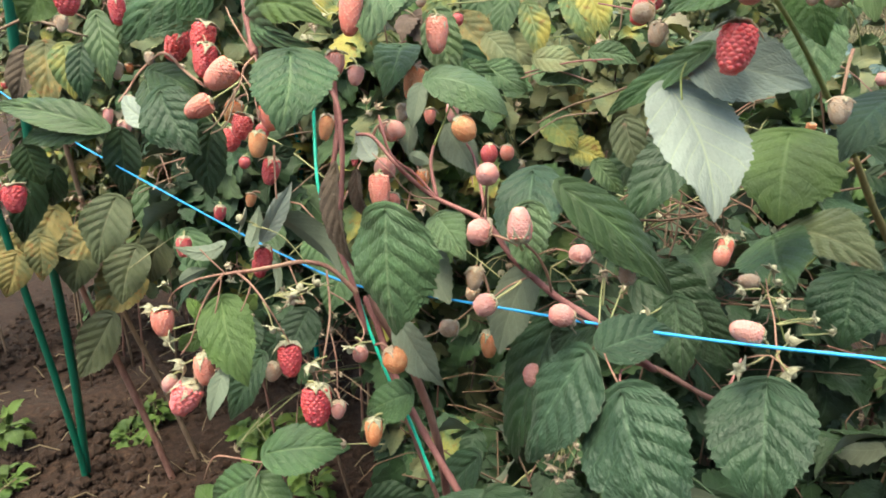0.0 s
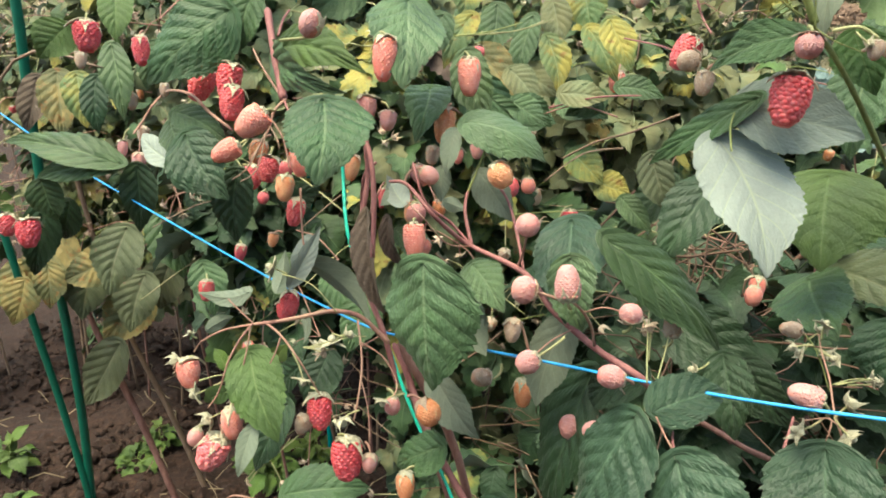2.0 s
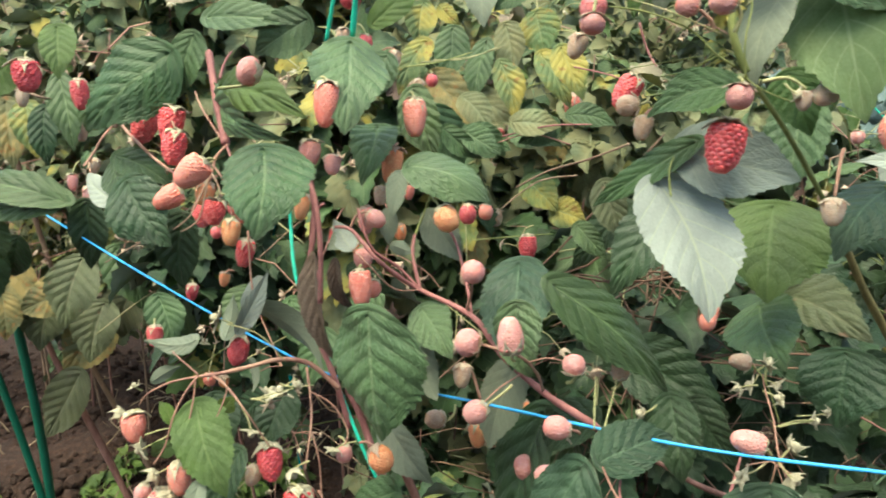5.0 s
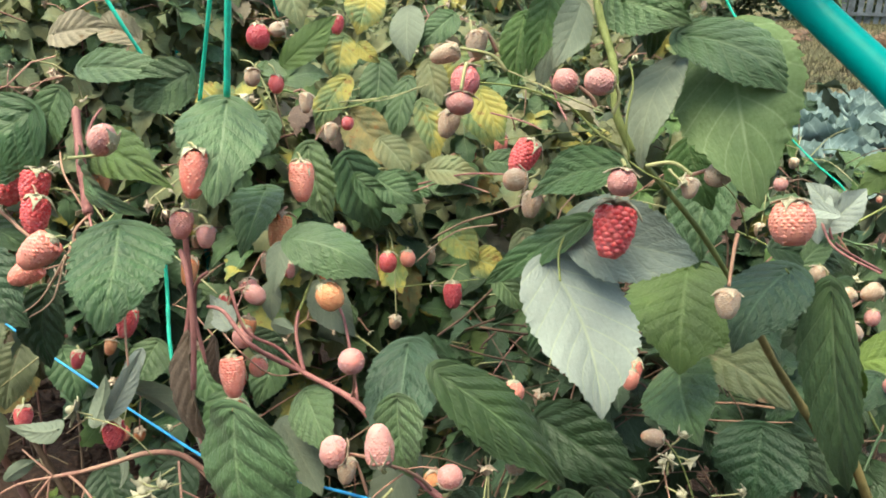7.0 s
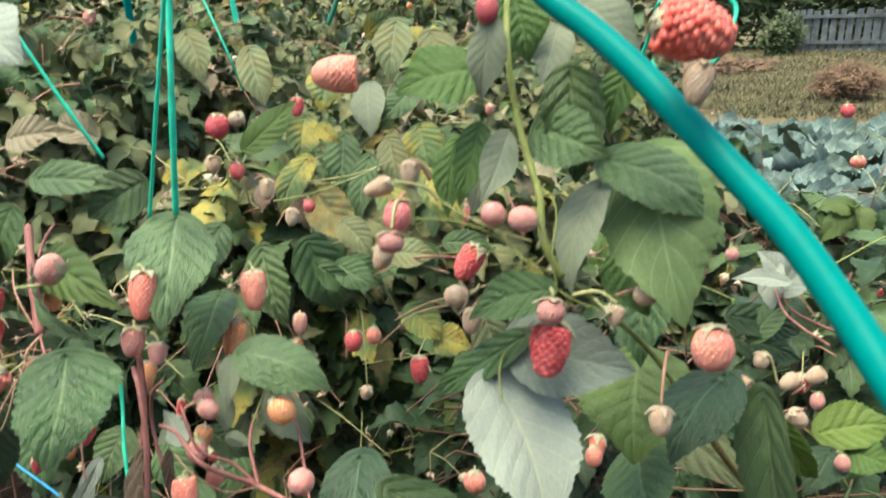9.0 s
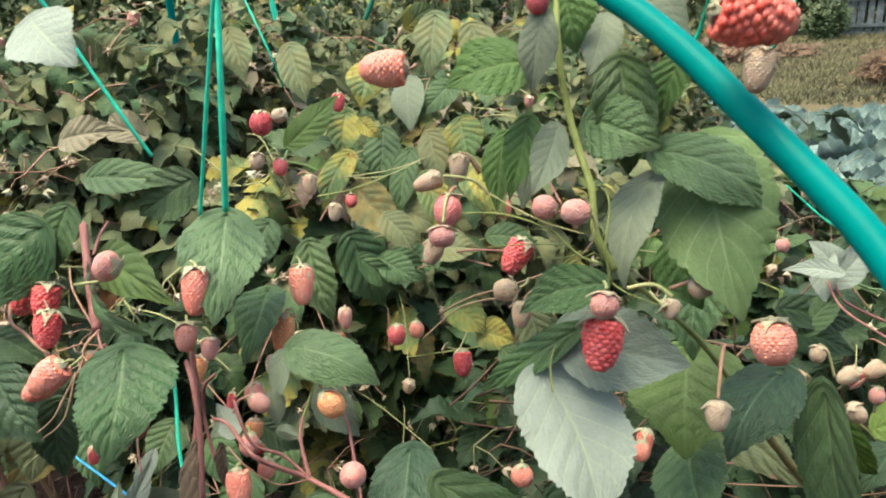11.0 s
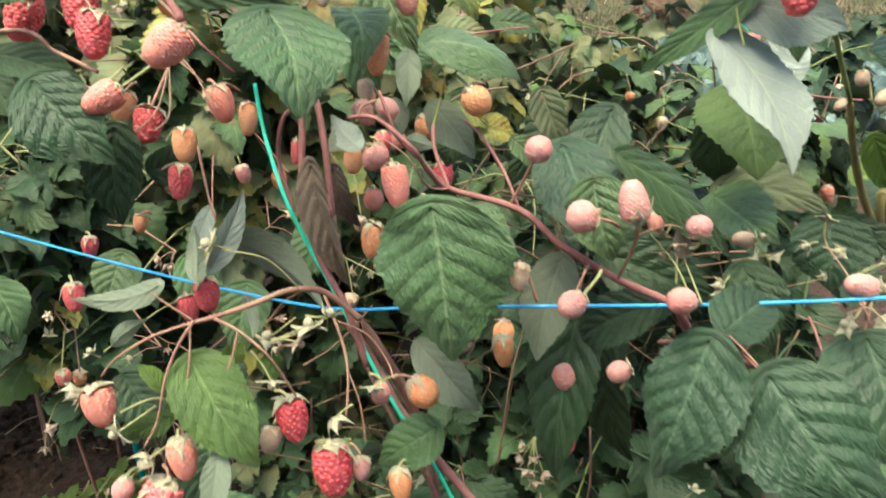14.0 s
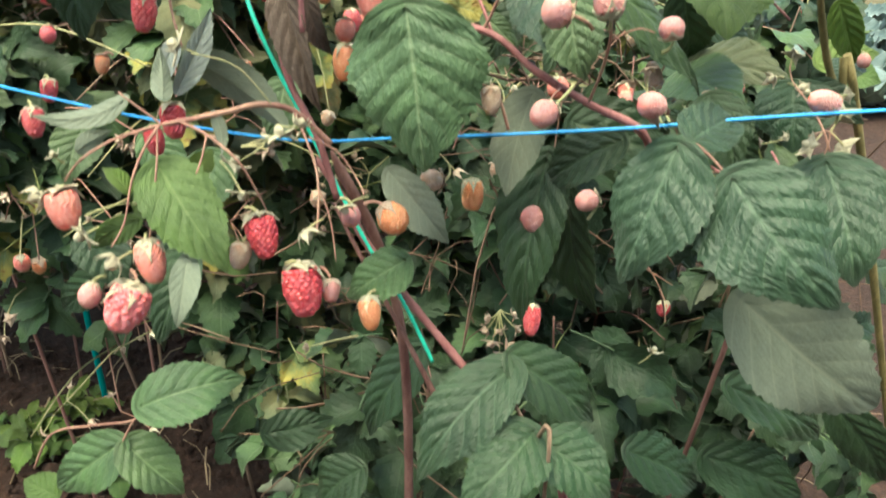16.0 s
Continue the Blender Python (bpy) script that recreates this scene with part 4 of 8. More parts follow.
leaf(front, (0.0347, 0.3479, 0.7289), (0.0813, 0.3246, 0.6904), (0.1648, -0.7434, 0.6483), 0.0362, DEEP_SHADE, UNDER, 0.08, 0.1)
leaf(front, (0.035, 0.3153, 0.7043), (-0.0135, 0.2985, 0.6818), (-0.2945, -0.3454, 0.8911), 0.0404, DEEP_SHADE, UNDER, 0.06, 0.1)
leaf(front, (0.037, 0.3117, 0.6995), (0.0623, 0.2784, 0.6814), (-0.1149, -0.5407, 0.8333), 0.0374, DEEP_SHADE, UNDER, 0.06, 0.1)
leaf(centre, (0.0304, 0.4718, 0.6527), (-0.0109, 0.4749, 0.5736), (-0.7801, -0.491, 0.3877), 0.0396, DEEP_SHADE, UNDER, 0.05, 0.1)
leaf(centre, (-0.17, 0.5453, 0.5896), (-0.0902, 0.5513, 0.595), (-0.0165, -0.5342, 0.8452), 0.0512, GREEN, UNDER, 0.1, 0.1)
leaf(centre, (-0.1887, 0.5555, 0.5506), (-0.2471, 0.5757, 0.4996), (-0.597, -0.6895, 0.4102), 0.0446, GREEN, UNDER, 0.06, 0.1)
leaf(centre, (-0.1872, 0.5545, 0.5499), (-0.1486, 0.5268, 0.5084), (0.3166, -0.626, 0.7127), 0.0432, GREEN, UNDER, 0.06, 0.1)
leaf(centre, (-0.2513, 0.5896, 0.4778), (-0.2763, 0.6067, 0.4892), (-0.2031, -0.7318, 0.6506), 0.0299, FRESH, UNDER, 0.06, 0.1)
leaf(front, (0.224, 0.3636, 0.6497), (0.3233, 0.3468, 0.5864), (0.1824, -0.8411, 0.5092), 0.0404, DEEP_SHADE, UNDER, 0.05, 0.1)
leaf(front, (0.1784, 0.3991, 0.5705), (0.2475, 0.3821, 0.5274), (0.2283, -0.7229, 0.6521), 0.0459, DEEP_SHADE, UNDER, 0.05, 0.1)
leaf(front, (0.2353, 0.3745, 0.5695), (0.301, 0.3331, 0.5458), (-0.4045, -0.8444, 0.3513), 0.0503, DEEP_SHADE, UNDER, 0.05, 0.1)
leaf(front, (0.2764, 0.3193, 0.654), (0.3186, 0.2914, 0.5933), (-0.6486, -0.754, -0.1036), 0.0367, DEEP_SHADE, UNDER, 0.05, 0.1)
leaf(front, (-0.0024, 0.5195, 0.4966), (-0.0414, 0.5328, 0.4479), (-0.7443, -0.4794, 0.4649), 0.0471, DEEP_SHADE, UNDER, 0.05, 0.1)
leaf(front, (-0.0772, 0.5639, 0.519), (-0.0163, 0.564, 0.5214), (-0.0162, -0.8904, 0.4548), 0.0367, DEEP_SHADE, UNDER, 0.05, 0.1)
leaf(centre, (-0.0158, 0.3805, 0.781), (-0.046, 0.3872, 0.7595), (-0.5364, -0.6338, 0.5573), 0.0279, GREEN, UNDER, 0.1, -0.15)
leaf(centre, (-0.1224, 0.4243, 0.7786), (-0.1433, 0.4014, 0.7401), (-0.2925, -0.7438, 0.601), 0.0281, DEEP_SHADE, UNDER, 0.06, 0.15)
leaf(centre, (-0.2011, 0.7598, 0.5986), (-0.2513, 0.8053, 0.5335), (-0.7357, -0.67, 0.0987), 0.0372, DEEP_SHADE, UNDER, 0.06, 0.1)
leaf(side, (-0.1295, 0.3846, 0.8427), (-0.1077, 0.3499, 0.8057), (0.0742, -0.7059, 0.7045), 0.0335, FRESH, UNDER, 0.08, 0.05, 0.35)
leaf(side, (-0.1306, 0.3872, 0.8422), (-0.1411, 0.3754, 0.8206), (-0.2728, -0.7815, 0.5611), 0.0151, FRESH, UNDER, 0.06, 0.1, 0.35)
leaf(side, (-0.1143, 0.3829, 0.8401), (-0.1066, 0.3843, 0.8488), (-0.0328, -0.982, 0.1859), 0.0106, LIME, UNDER, 0.06, 0.1)
leaf(side, (-0.1427, 0.3796, 0.8342), (-0.1521, 0.3883, 0.8433), (0.1879, -0.606, 0.773), 0.0082, LIME, UNDER, 0.1, 0.3)
leaf(side, (-0.1407, 0.3733, 0.824), (-0.1619, 0.3853, 0.8071), (-0.4516, -0.8899, -0.0639), 0.0117, FRESH, UNDER, 0.06, 0.1)
leaf(side, (-0.1419, 0.4291, 0.8603), (-0.1834, 0.4511, 0.8484), (0.4825, 0.5409, -0.6889), 0.0143, FRESH, UNDER, 0.1, 0.3)
leaf(side, (-0.1161, 0.4376, 0.8625), (-0.0961, 0.4482, 0.8984), (0.3428, -0.9356, 0.084), 0.0128, PALE, PALE, 0.08, 0.4)
leaf(side, (-0.1083, 0.4468, 0.8745), (-0.0626, 0.4248, 0.8348), (0.5351, 0.8299, 0.1578), 0.0232, UNDER, UNDER, 0.18, 0.3)
leaf(side, (-0.1239, 0.4333, 0.8596), (-0.1222, 0.4549, 0.879), (-0.3807, 0.6349, -0.6723), 0.0112, FRESH, UNDER, 0.06, 0.3)
leaf(side, (-0.1027, 0.411, 0.8568), (-0.1014, 0.4011, 0.8391), (0.3958, 0.8139, -0.4252), 0.0068, FRESH, UNDER, 0.1, 0.4)
leaf(side, (-0.1617, 0.4057, 0.8458), (-0.1474, 0.4145, 0.851), (-0.468, 0.8653, -0.1797), 0.0092, FRESH, UNDER, 0.1, 0.2)
leaf(side, (-0.1232, 0.3554, 0.8116), (-0.1315, 0.344, 0.785), (-0.1317, -0.8954, 0.4252), 0.0123, UNDER, UNDER, 0.06, 0.2)
leaf(left, (-0.1824, 0.4669, 0.9525), (-0.1515, 0.4424, 0.9176), (-0.0451, -0.8358, 0.5472), 0.0377, DEEP_SHADE, UNDER, 0.06, 0.1)
leaf(left, (-0.3299, 0.6589, 0.8781), (-0.4511, 0.6834, 0.8937), (0.001, -0.534, 0.8455), 0.0381, GREEN, UNDER, 0.06, 0.2)
leaf(left, (-0.3304, 0.6585, 0.8771), (-0.4194, 0.6703, 0.8601), (-0.2141, -0.7926, 0.5709), 0.0273, GREEN, UNDER, 0.08, 0.2)
leaf(left, (-0.4139, 0.6694, 0.8576), (-0.4091, 0.6735, 0.8151), (0.3448, -0.9374, -0.0493), 0.0344, GREEN, UNDER, 0.06, 0.1)
leaf(left, (-0.5867, 1.03, 0.9035), (-0.5647, 0.9755, 0.8224), (0.2906, -0.7534, 0.5899), 0.0581, RUSTY, WITHERED, 0.06, 0.2)
leaf(left, (-0.6452, 1.077, 0.8896), (-0.662, 1.044, 0.812), (0.3879, -0.8752, 0.2891), 0.0428, WITHERED, WITHERED, 0.06, 0.2)
leaf(left, (-0.5309, 0.9803, 0.9091), (-0.5155, 0.9527, 0.8421), (0.2796, -0.8634, 0.42), 0.0465, YELLOWING, UNDER, 0.06, 0.2)
leaf(left, (-0.4181, 0.8642, 0.9602), (-0.3973, 0.8215, 0.8827), (0.1356, -0.8519, 0.5058), 0.0366, GREEN, UNDER, 0.06, 0.1)
leaf(left, (-0.4463, 0.8697, 0.9236), (-0.4429, 0.8437, 0.8614), (0.2162, -0.8966, 0.3864), 0.0349, DEEP_SHADE, UNDER, 0.06, 0.1)
leaf(left, (-0.2342, 0.556, 0.9101), (-0.2723, 0.593, 0.9235), (-0.4978, -0.6993, 0.513), 0.0212, PALE, PALE, 0.06, 0.1)
leaf(left, (-0.2134, 0.5188, 0.9492), (-0.1934, 0.4895, 0.9295), (-0.2666, -0.6558, 0.7063), 0.0209, LUSH, UNDER, 0.06, 0.1)
leaf(left, (-0.2019, 0.5021, 0.9602), (-0.1623, 0.4856, 0.9439), (0.0228, -0.6752, 0.7373), 0.0219, LUSH, UNDER, 0.06, 0.1)
leaf(left, (-0.3448, 0.6457, 1.003), (-0.3688, 0.6343, 0.9773), (0.301, -0.9433, 0.1396), 0.0352, FRESH, UNDER, 0.06, 0.1)
leaf(left, (-0.3144, 0.6793, 1.029), (-0.3034, 0.642, 0.9909), (0.2358, -0.6586, 0.7146), 0.0308, FRESH, UNDER, 0.06, 0.1)
leaf(left, (-0.2207, 0.5404, 1.001), (-0.2303, 0.5271, 0.9701), (0.1109, -0.9253, 0.3625), 0.0222, GREEN, UNDER, 0.06, 0.1)
leaf(left, (-0.1523, 0.4687, 0.9286), (-0.1555, 0.4595, 0.8812), (-0.0426, -0.9805, 0.1919), 0.0286, DEEP_SHADE, UNDER, 0.06, 0.1)
leaf(left, (-0.3212, 0.6776, 0.8703), (-0.327, 0.6715, 0.8044), (0.1667, -0.9831, 0.0761), 0.0356, DEEP_SHADE, UNDER, 0.06, 0.1)
leaf(left, (-0.447, 0.7167, 0.8175), (-0.4754, 0.7131, 0.7335), (0.1923, -0.9811, -0.0234), 0.0389, DEEP_SHADE, UNDER, 0.06, 0.1)
leaf(left, (-0.4203, 0.7186, 0.8199), (-0.4433, 0.7295, 0.7702), (0.0727, -0.9663, -0.2471), 0.0314, DEEP_SHADE, UNDER, 0.06, 0.1)
leaf(left, (-0.6063, 1.111, 0.5792), (-0.6881, 1.094, 0.5444), (0.0302, -0.9232, 0.3832), 0.0685, RUSTY, UNDER, 0.06, 0.1)
leaf(left, (-0.717, 1.104, 0.5713), (-0.7121, 1.075, 0.5002), (0.3602, -0.8519, 0.3803), 0.0538, RUSTY, UNDER, 0.06, 0.1)
leaf(left, (-0.7555, 1.092, 0.5451), (-0.7747, 1.062, 0.4742), (0.351, -0.8915, 0.2864), 0.0587, RUSTY, UNDER, 0.06, 0.1)
leaf(left, (-0.5885, 1.183, 0.49), (-0.6872, 1.165, 0.3791), (-0.0219, -0.9851, 0.1706), 0.0879, RUSTY, UNDER, 0.06, 0.1)
leaf(left, (-0.6405, 1.141, 0.3943), (-0.7191, 1.119, 0.2711), (-0.0963, -0.9683, 0.2307), 0.0787, OLIVE, UNDER, 0.06, 0.1)
leaf(left, (-0.5051, 1.114, 0.5782), (-0.5459, 1.123, 0.4748), (-0.1018, -0.9934, -0.0526), 0.0733, OLIVE, UNDER, 0.06, 0.1)
leaf(centre, (0.1795, 0.63, 0.8749), (0.1332, 0.6351, 0.8129), (-0.5813, -0.7224, 0.3745), 0.0336, DEEP_SHADE, UNDER, 0.06, 0.1)
leaf(centre, (0.0182, 0.6528, 0.9412), (0.0511, 0.6433, 0.9161), (-0.2038, -0.9737, 0.1018), 0.0222, GREEN, UNDER, 0.06, 0.1)
leaf(centre, (0.1157, 0.6566, 0.943), (0.0769, 0.6548, 0.9415), (0.0202, -0.8529, 0.5217), 0.0212, GREEN, UNDER, 0.06, 0.1)
leaf(centre, (0.045, 0.6665, 0.9382), (0.0732, 0.6559, 0.9156), (-0.191, -0.9581, 0.2132), 0.0284, GREEN, UNDER, 0.06, 0.1)
leaf(centre, (0.1183, 0.6639, 0.9432), (0.084, 0.659, 0.9254), (-0.1039, -0.8902, 0.4436), 0.0245, GREEN, UNDER, 0.06, 0.1)
leaf(centre, (-0.0635, 0.4354, 0.9112), (-0.0512, 0.4117, 0.8532), (-0.5756, -0.7924, 0.2019), 0.0177, WITHERED, WITHERED, 0.1, 0.8)
leaf(centre, (-0.0516, 0.4405, 0.9074), (-0.041, 0.432, 0.8771), (-0.682, -0.7304, -0.0377), 0.0174, WITHERED, WITHERED, 0.1, 0.3)
leaf(centre, (-0.0408, 0.4305, 0.9199), (-0.0513, 0.4424, 0.9342), (0.0982, 0.7977, -0.595), 0.0145, GREEN, PALE, 0.06, 0.2)
leaf(centre, (-0.0407, 0.4403, 0.9243), (-0.0551, 0.4333, 0.918), (0.051, -0.7265, 0.6853), 0.0132, UNDER, UNDER, 0.06, 0.1)
leaf(centre, (-0.0183, 0.4446, 0.9387), (-0.0183, 0.4369, 0.9192), (-0.1654, -0.9178, 0.361), 0.0127, UNDER, UNDER, 0.06, 0.2)
leaf(centre, (-0.0159, 0.4275, 0.923), (-0.0032, 0.425, 0.9186), (0.1179, 0.9698, -0.2135), 0.0091, FRESH, UNDER, 0.06, 0.2)
leaf(centre, (0.0228, 0.4644, 0.9136), (0.0155, 0.4581, 0.8963), (-0.2893, -0.8527, 0.4351), 0.0179, GREEN, UNDER, 0.06, 0.1)
leaf(centre, (-0.1138, 0.4897, 0.8741), (-0.1272, 0.4806, 0.849), (-0.088, -0.9213, 0.3788), 0.0115, PALE, PALE, 0.06, 0.3)
leaf(centre, (-0.1433, 0.5293, 0.8879), (-0.1123, 0.5308, 0.8967), (0.0544, -0.9983, -0.0188), 0.0246, DEEP_SHADE, UNDER, 0.06, 0.1)
leaf(centre, (-0.0559, 0.5351, 0.8617), (-0.0245, 0.5257, 0.8429), (-0.1161, -0.9529, 0.2802), 0.0214, DEEP_SHADE, UNDER, 0.06, 0.1)
leaf(right, (0.4279, 0.6448, 0.889), (0.4657, 0.6548, 0.9203), (-0.047, -0.934, 0.354), 0.0307, PALE, PALE, 0.06, 0.2)
leaf(right, (0.4152, 0.616, 0.9103), (0.3684, 0.6215, 0.9146), (-0.0325, -0.7712, 0.6358), 0.0154, PALE, PALE, 0.06, 0.2)
leaf(right, (0.4176, 0.6396, 0.9181), (0.412, 0.6267, 0.8786), (-0.7596, -0.5793, 0.2957), 0.0244, PALE, PALE, 0.06, 0.2)
leaf(right, (0.4248, 0.635, 0.9065), (0.4025, 0.6449, 0.93), (-0.0484, -0.9364, 0.3475), 0.0244, PALE, PALE, 0.06, 0.2)
leaf(right, (0.3742, 0.6292, 0.8761), (0.4493, 0.6353, 0.8508), (0.2491, -0.7996, 0.5464), 0.0323, DEEP_SHADE, UNDER, 0.06, 0.1)
leaf(right, (0.3973, 0.657, 0.8389), (0.4593, 0.6441, 0.8167), (0.047, -0.8015, 0.5962), 0.0338, DEEP_SHADE, UNDER, 0.06, 0.1)
leaf(right, (0.3927, 0.621, 0.8566), (0.4296, 0.6285, 0.8884), (-0.5007, -0.5095, 0.6998), 0.0265, GREEN, UNDER, 0.06, 0.1)
leaf(left, (-0.0497, 0.7697, 1.021), (-0.0003, 0.7832, 1.063), (-0.0685, -0.9239, 0.3764), 0.0305, FRESH, UNDER, 0.06, 0.1, 0.4)
leaf(left, (0.0247, 0.9382, 1.078), (0.0111, 0.9112, 1.035), (0.0138, -0.851, 0.5251), 0.0467, YELLOWING, UNDER, 0.06, 0.1)
leaf(left, (-0.0013, 0.8689, 1.035), (-0.0079, 0.8406, 0.9894), (0.389, -0.807, 0.4444), 0.0384, YELLOWING, UNDER, 0.06, 0.2)
leaf(left, (0.0021, 0.8217, 0.9977), (-0.0284, 0.7926, 0.9462), (-0.0929, -0.8421, 0.5313), 0.0330, YELLOWING, UNDER, 0.08, 0.1)
leaf(left, (0.0085, 0.8084, 0.9648), (0.0548, 0.7646, 0.9155), (-0.085, -0.7832, 0.6159), 0.0452, RUSTY, UNDER, 0.08, 0.15)
leaf(left, (0.0169, 0.8131, 1.033), (0.0376, 0.805, 1.016), (-0.0338, -0.9201, 0.3901), 0.0183, YELLOWING, UNDER, 0.06, 0.1)
leaf(left, (0.034, 0.9599, 0.9982), (0.0228, 0.9241, 0.9329), (-0.1735, -0.8509, 0.4958), 0.0450, GREEN, UNDER, 0.06, 0.1)
leaf(left, (0.069, 0.9283, 1.06), (0.0684, 0.8959, 1.005), (-0.2723, -0.8279, 0.4902), 0.0410, UNDER, UNDER, 0.06, 0.1)
leaf(left, (0.1201, 0.9226, 1.054), (0.0803, 0.9016, 1.022), (-0.0079, -0.8339, 0.5518), 0.0353, GREEN, UNDER, 0.06, 0.1)
leaf(left, (0.0989, 0.8527, 1.01), (0.0897, 0.823, 0.9601), (-0.2466, -0.8105, 0.5313), 0.0273, HAZY, UNDER, 0.06, 0.2)
leaf(right, (0.1263, 0.708, 1.002), (0.1453, 0.6794, 0.9596), (-0.0117, -0.8309, 0.5563), 0.0317, YELLOWING, UNDER, 0.06, 0.1)
leaf(centre, (0.0512, 0.7978, 0.9447), (0.0971, 0.7749, 0.9211), (-0.0176, -0.7342, 0.6787), 0.0367, HAZY, UNDER, 0.06, 0.1)
leaf(centre, (0.0825, 0.6842, 0.9345), (0.1246, 0.666, 0.9223), (-0.0678, -0.6588, 0.7492), 0.0365, GREEN, UNDER, 0.06, 0.1)
leaf(centre, (0.0438, 0.7213, 0.9132), (0.0833, 0.7061, 0.908), (-0.1456, -0.6343, 0.7592), 0.0377, GREEN, UNDER, 0.06, 0.1)
leaf(centre, (0.0867, 0.8259, 1.013), (0.0926, 0.7949, 0.964), (-0.35, -0.8086, 0.4729), 0.0328, HAZY, UNDER, 0.06, 0.1)
leaf(centre, (0.1204, 0.8315, 1.024), (0.1271, 0.8036, 0.9823), (-0.4139, -0.7835, 0.4634), 0.0450, YELLOWING, UNDER, 0.06, 0.1)
leaf(centre, (0.1166, 0.763, 0.9898), (0.1437, 0.7328, 0.9416), (-0.0906, -0.8661, 0.4917), 0.0312, YELLOWING, UNDER, 0.08, 0.1)
leaf(centre, (0.0784, 0.7793, 0.9796), (0.0899, 0.7463, 0.926), (-0.0267, -0.8541, 0.5194), 0.0303, YELLOWING, UNDER, 0.06, 0.2)
leaf(centre, (0.0662, 0.8184, 0.9963), (0.0511, 0.7818, 0.9359), (-0.329, -0.7686, 0.5487), 0.0306, GREEN, UNDER, 0.06, 0.1)
leaf(centre, (0.0378, 0.7245, 0.9554), (0.0631, 0.7021, 0.926), (-0.0708, -0.822, 0.5651), 0.0303, HAZY, UNDER, 0.06, 0.1)
leaf(centre, (0.0789, 0.6564, 0.9452), (0.1207, 0.6509, 0.9421), (-0.0506, -0.7597, 0.6483), 0.0286, HAZY, UNDER, 0.06, 0.1)
leaf(centre, (0.1287, 0.66, 0.9502), (0.17, 0.6523, 0.9416), (-0.0168, -0.7819, 0.6232), 0.0229, GREEN, UNDER, 0.06, 0.1)
leaf(centre, (0.0361, 0.6525, 0.9392), (0.0678, 0.6358, 0.9228), (-0.1111, -0.7946, 0.5968), 0.0263, GREEN, UNDER, 0.06, 0.1)
leaf(centre, (0.0935, 0.6659, 0.8893), (0.1208, 0.6458, 0.8652), (-0.1039, -0.8186, 0.5649), 0.0332, YELLOWING, UNDER, 0.06, 0.1)
leaf(centre, (0.1175, 0.6565, 0.865), (0.1465, 0.6429, 0.8564), (-0.1692, -0.76, 0.6275), 0.0309, YELLOWING, UNDER, 0.06, 0.1)
leaf(centre, (0.1543, 0.6182, 0.9003), (0.1698, 0.5996, 0.8548), (-0.099, -0.9325, 0.3474), 0.0313, OLIVE, UNDER, 0.06, 0.1)
leaf(centre, (0.1338, 0.6224, 0.8602), (0.158, 0.6022, 0.8361), (-0.1091, -0.813, 0.5719), 0.0225, GREEN, UNDER, 0.06, 0.1)
leaf(centre, (0.1941, 0.5724, 0.8916), (0.1456, 0.5355, 0.8331), (-0.3236, -0.6557, 0.6821), 0.0443, DEEP_SHADE, UNDER, 0.06, 0.1)
leaf(centre, (-0.0107, 0.4437, 0.9621), (-0.0154, 0.4334, 0.9379), (-0.214, -0.8834, 0.417), 0.0133, UNDER, UNDER, 0.06, 0.2)
leaf(centre, (0.0053, 0.4537, 0.933), (0.0265, 0.4425, 0.9048), (0.0908, -0.9007, 0.4249), 0.0222, UNDER, UNDER, 0.06, 0.1)
leaf(left, (-0.3558, 1.061, 1.088), (-0.2803, 1.046, 1.127), (-0.2281, -0.9703, 0.0803), 0.0532, HAZY, UNDER, 0.06, 0.1)
leaf(left, (-0.1721, 1.109, 1.122), (-0.1512, 1.075, 1.057), (-0.0501, -0.8895, 0.4542), 0.0462, HAZY, UNDER, 0.06, 0.1)
leaf(left, (-0.0813, 1.041, 1.1), (-0.0627, 1.006, 1.032), (-0.1047, -0.8947, 0.4341), 0.0452, HAZY, UNDER, 0.06, 0.1)
leaf(left, (0.1009, 0.8234, 1.13), (0.0912, 0.7942, 1.073), (-0.136, -0.874, 0.4664), 0.0374, HAZY, UNDER, 0.06, 0.1)
leaf(left, (0.1255, 0.7123, 1.121), (0.1356, 0.6841, 1.072), (-0.0039, -0.8695, 0.494), 0.0340, HAZY, UNDER, 0.06, 0.1)
leaf(left, (-0.2432, 1.101, 1.081), (-0.2737, 1.075, 1.025), (0.1713, -0.9213, 0.3491), 0.0471, HAZY, UNDER, 0.06, 0.1)
leaf(left, (0.0716, 0.9277, 1.118), (0.1052, 0.9326, 1.141), (0.1872, -0.9804, -0.0613), 0.0300, YELLOWING, UNDER, 0.06, 0.1)
leaf(centre, (-0.1367, 0.6708, 0.7671), (-0.1089, 0.6425, 0.7261), (-0.0728, -0.843, 0.533), 0.0361, GREEN, UNDER, 0.06, 0.1)
leaf(centre, (-0.1881, 0.7104, 0.7617), (-0.2065, 0.6814, 0.7226), (0.0739, -0.817, 0.5719), 0.0389, GREEN, UNDER, 0.06, 0.1)
leaf(centre, (-0.0928, 0.6065, 0.767), (-0.1083, 0.5769, 0.7265), (-0.0423, -0.7993, 0.5994), 0.0392, GREEN, UNDER, 0.06, 0.1)
leaf(left, (-0.4599, 0.9009, 0.7183), (-0.4783, 0.8542, 0.6396), (0.2258, -0.8599, 0.4577), 0.0667, OLIVE, UNDER, 0.06, 0.1)
leaf(left, (-0.4154, 0.908, 0.7309), (-0.3779, 0.8668, 0.6603), (0.4388, -0.6551, 0.6151), 0.0639, GREEN, UNDER, 0.06, 0.1)
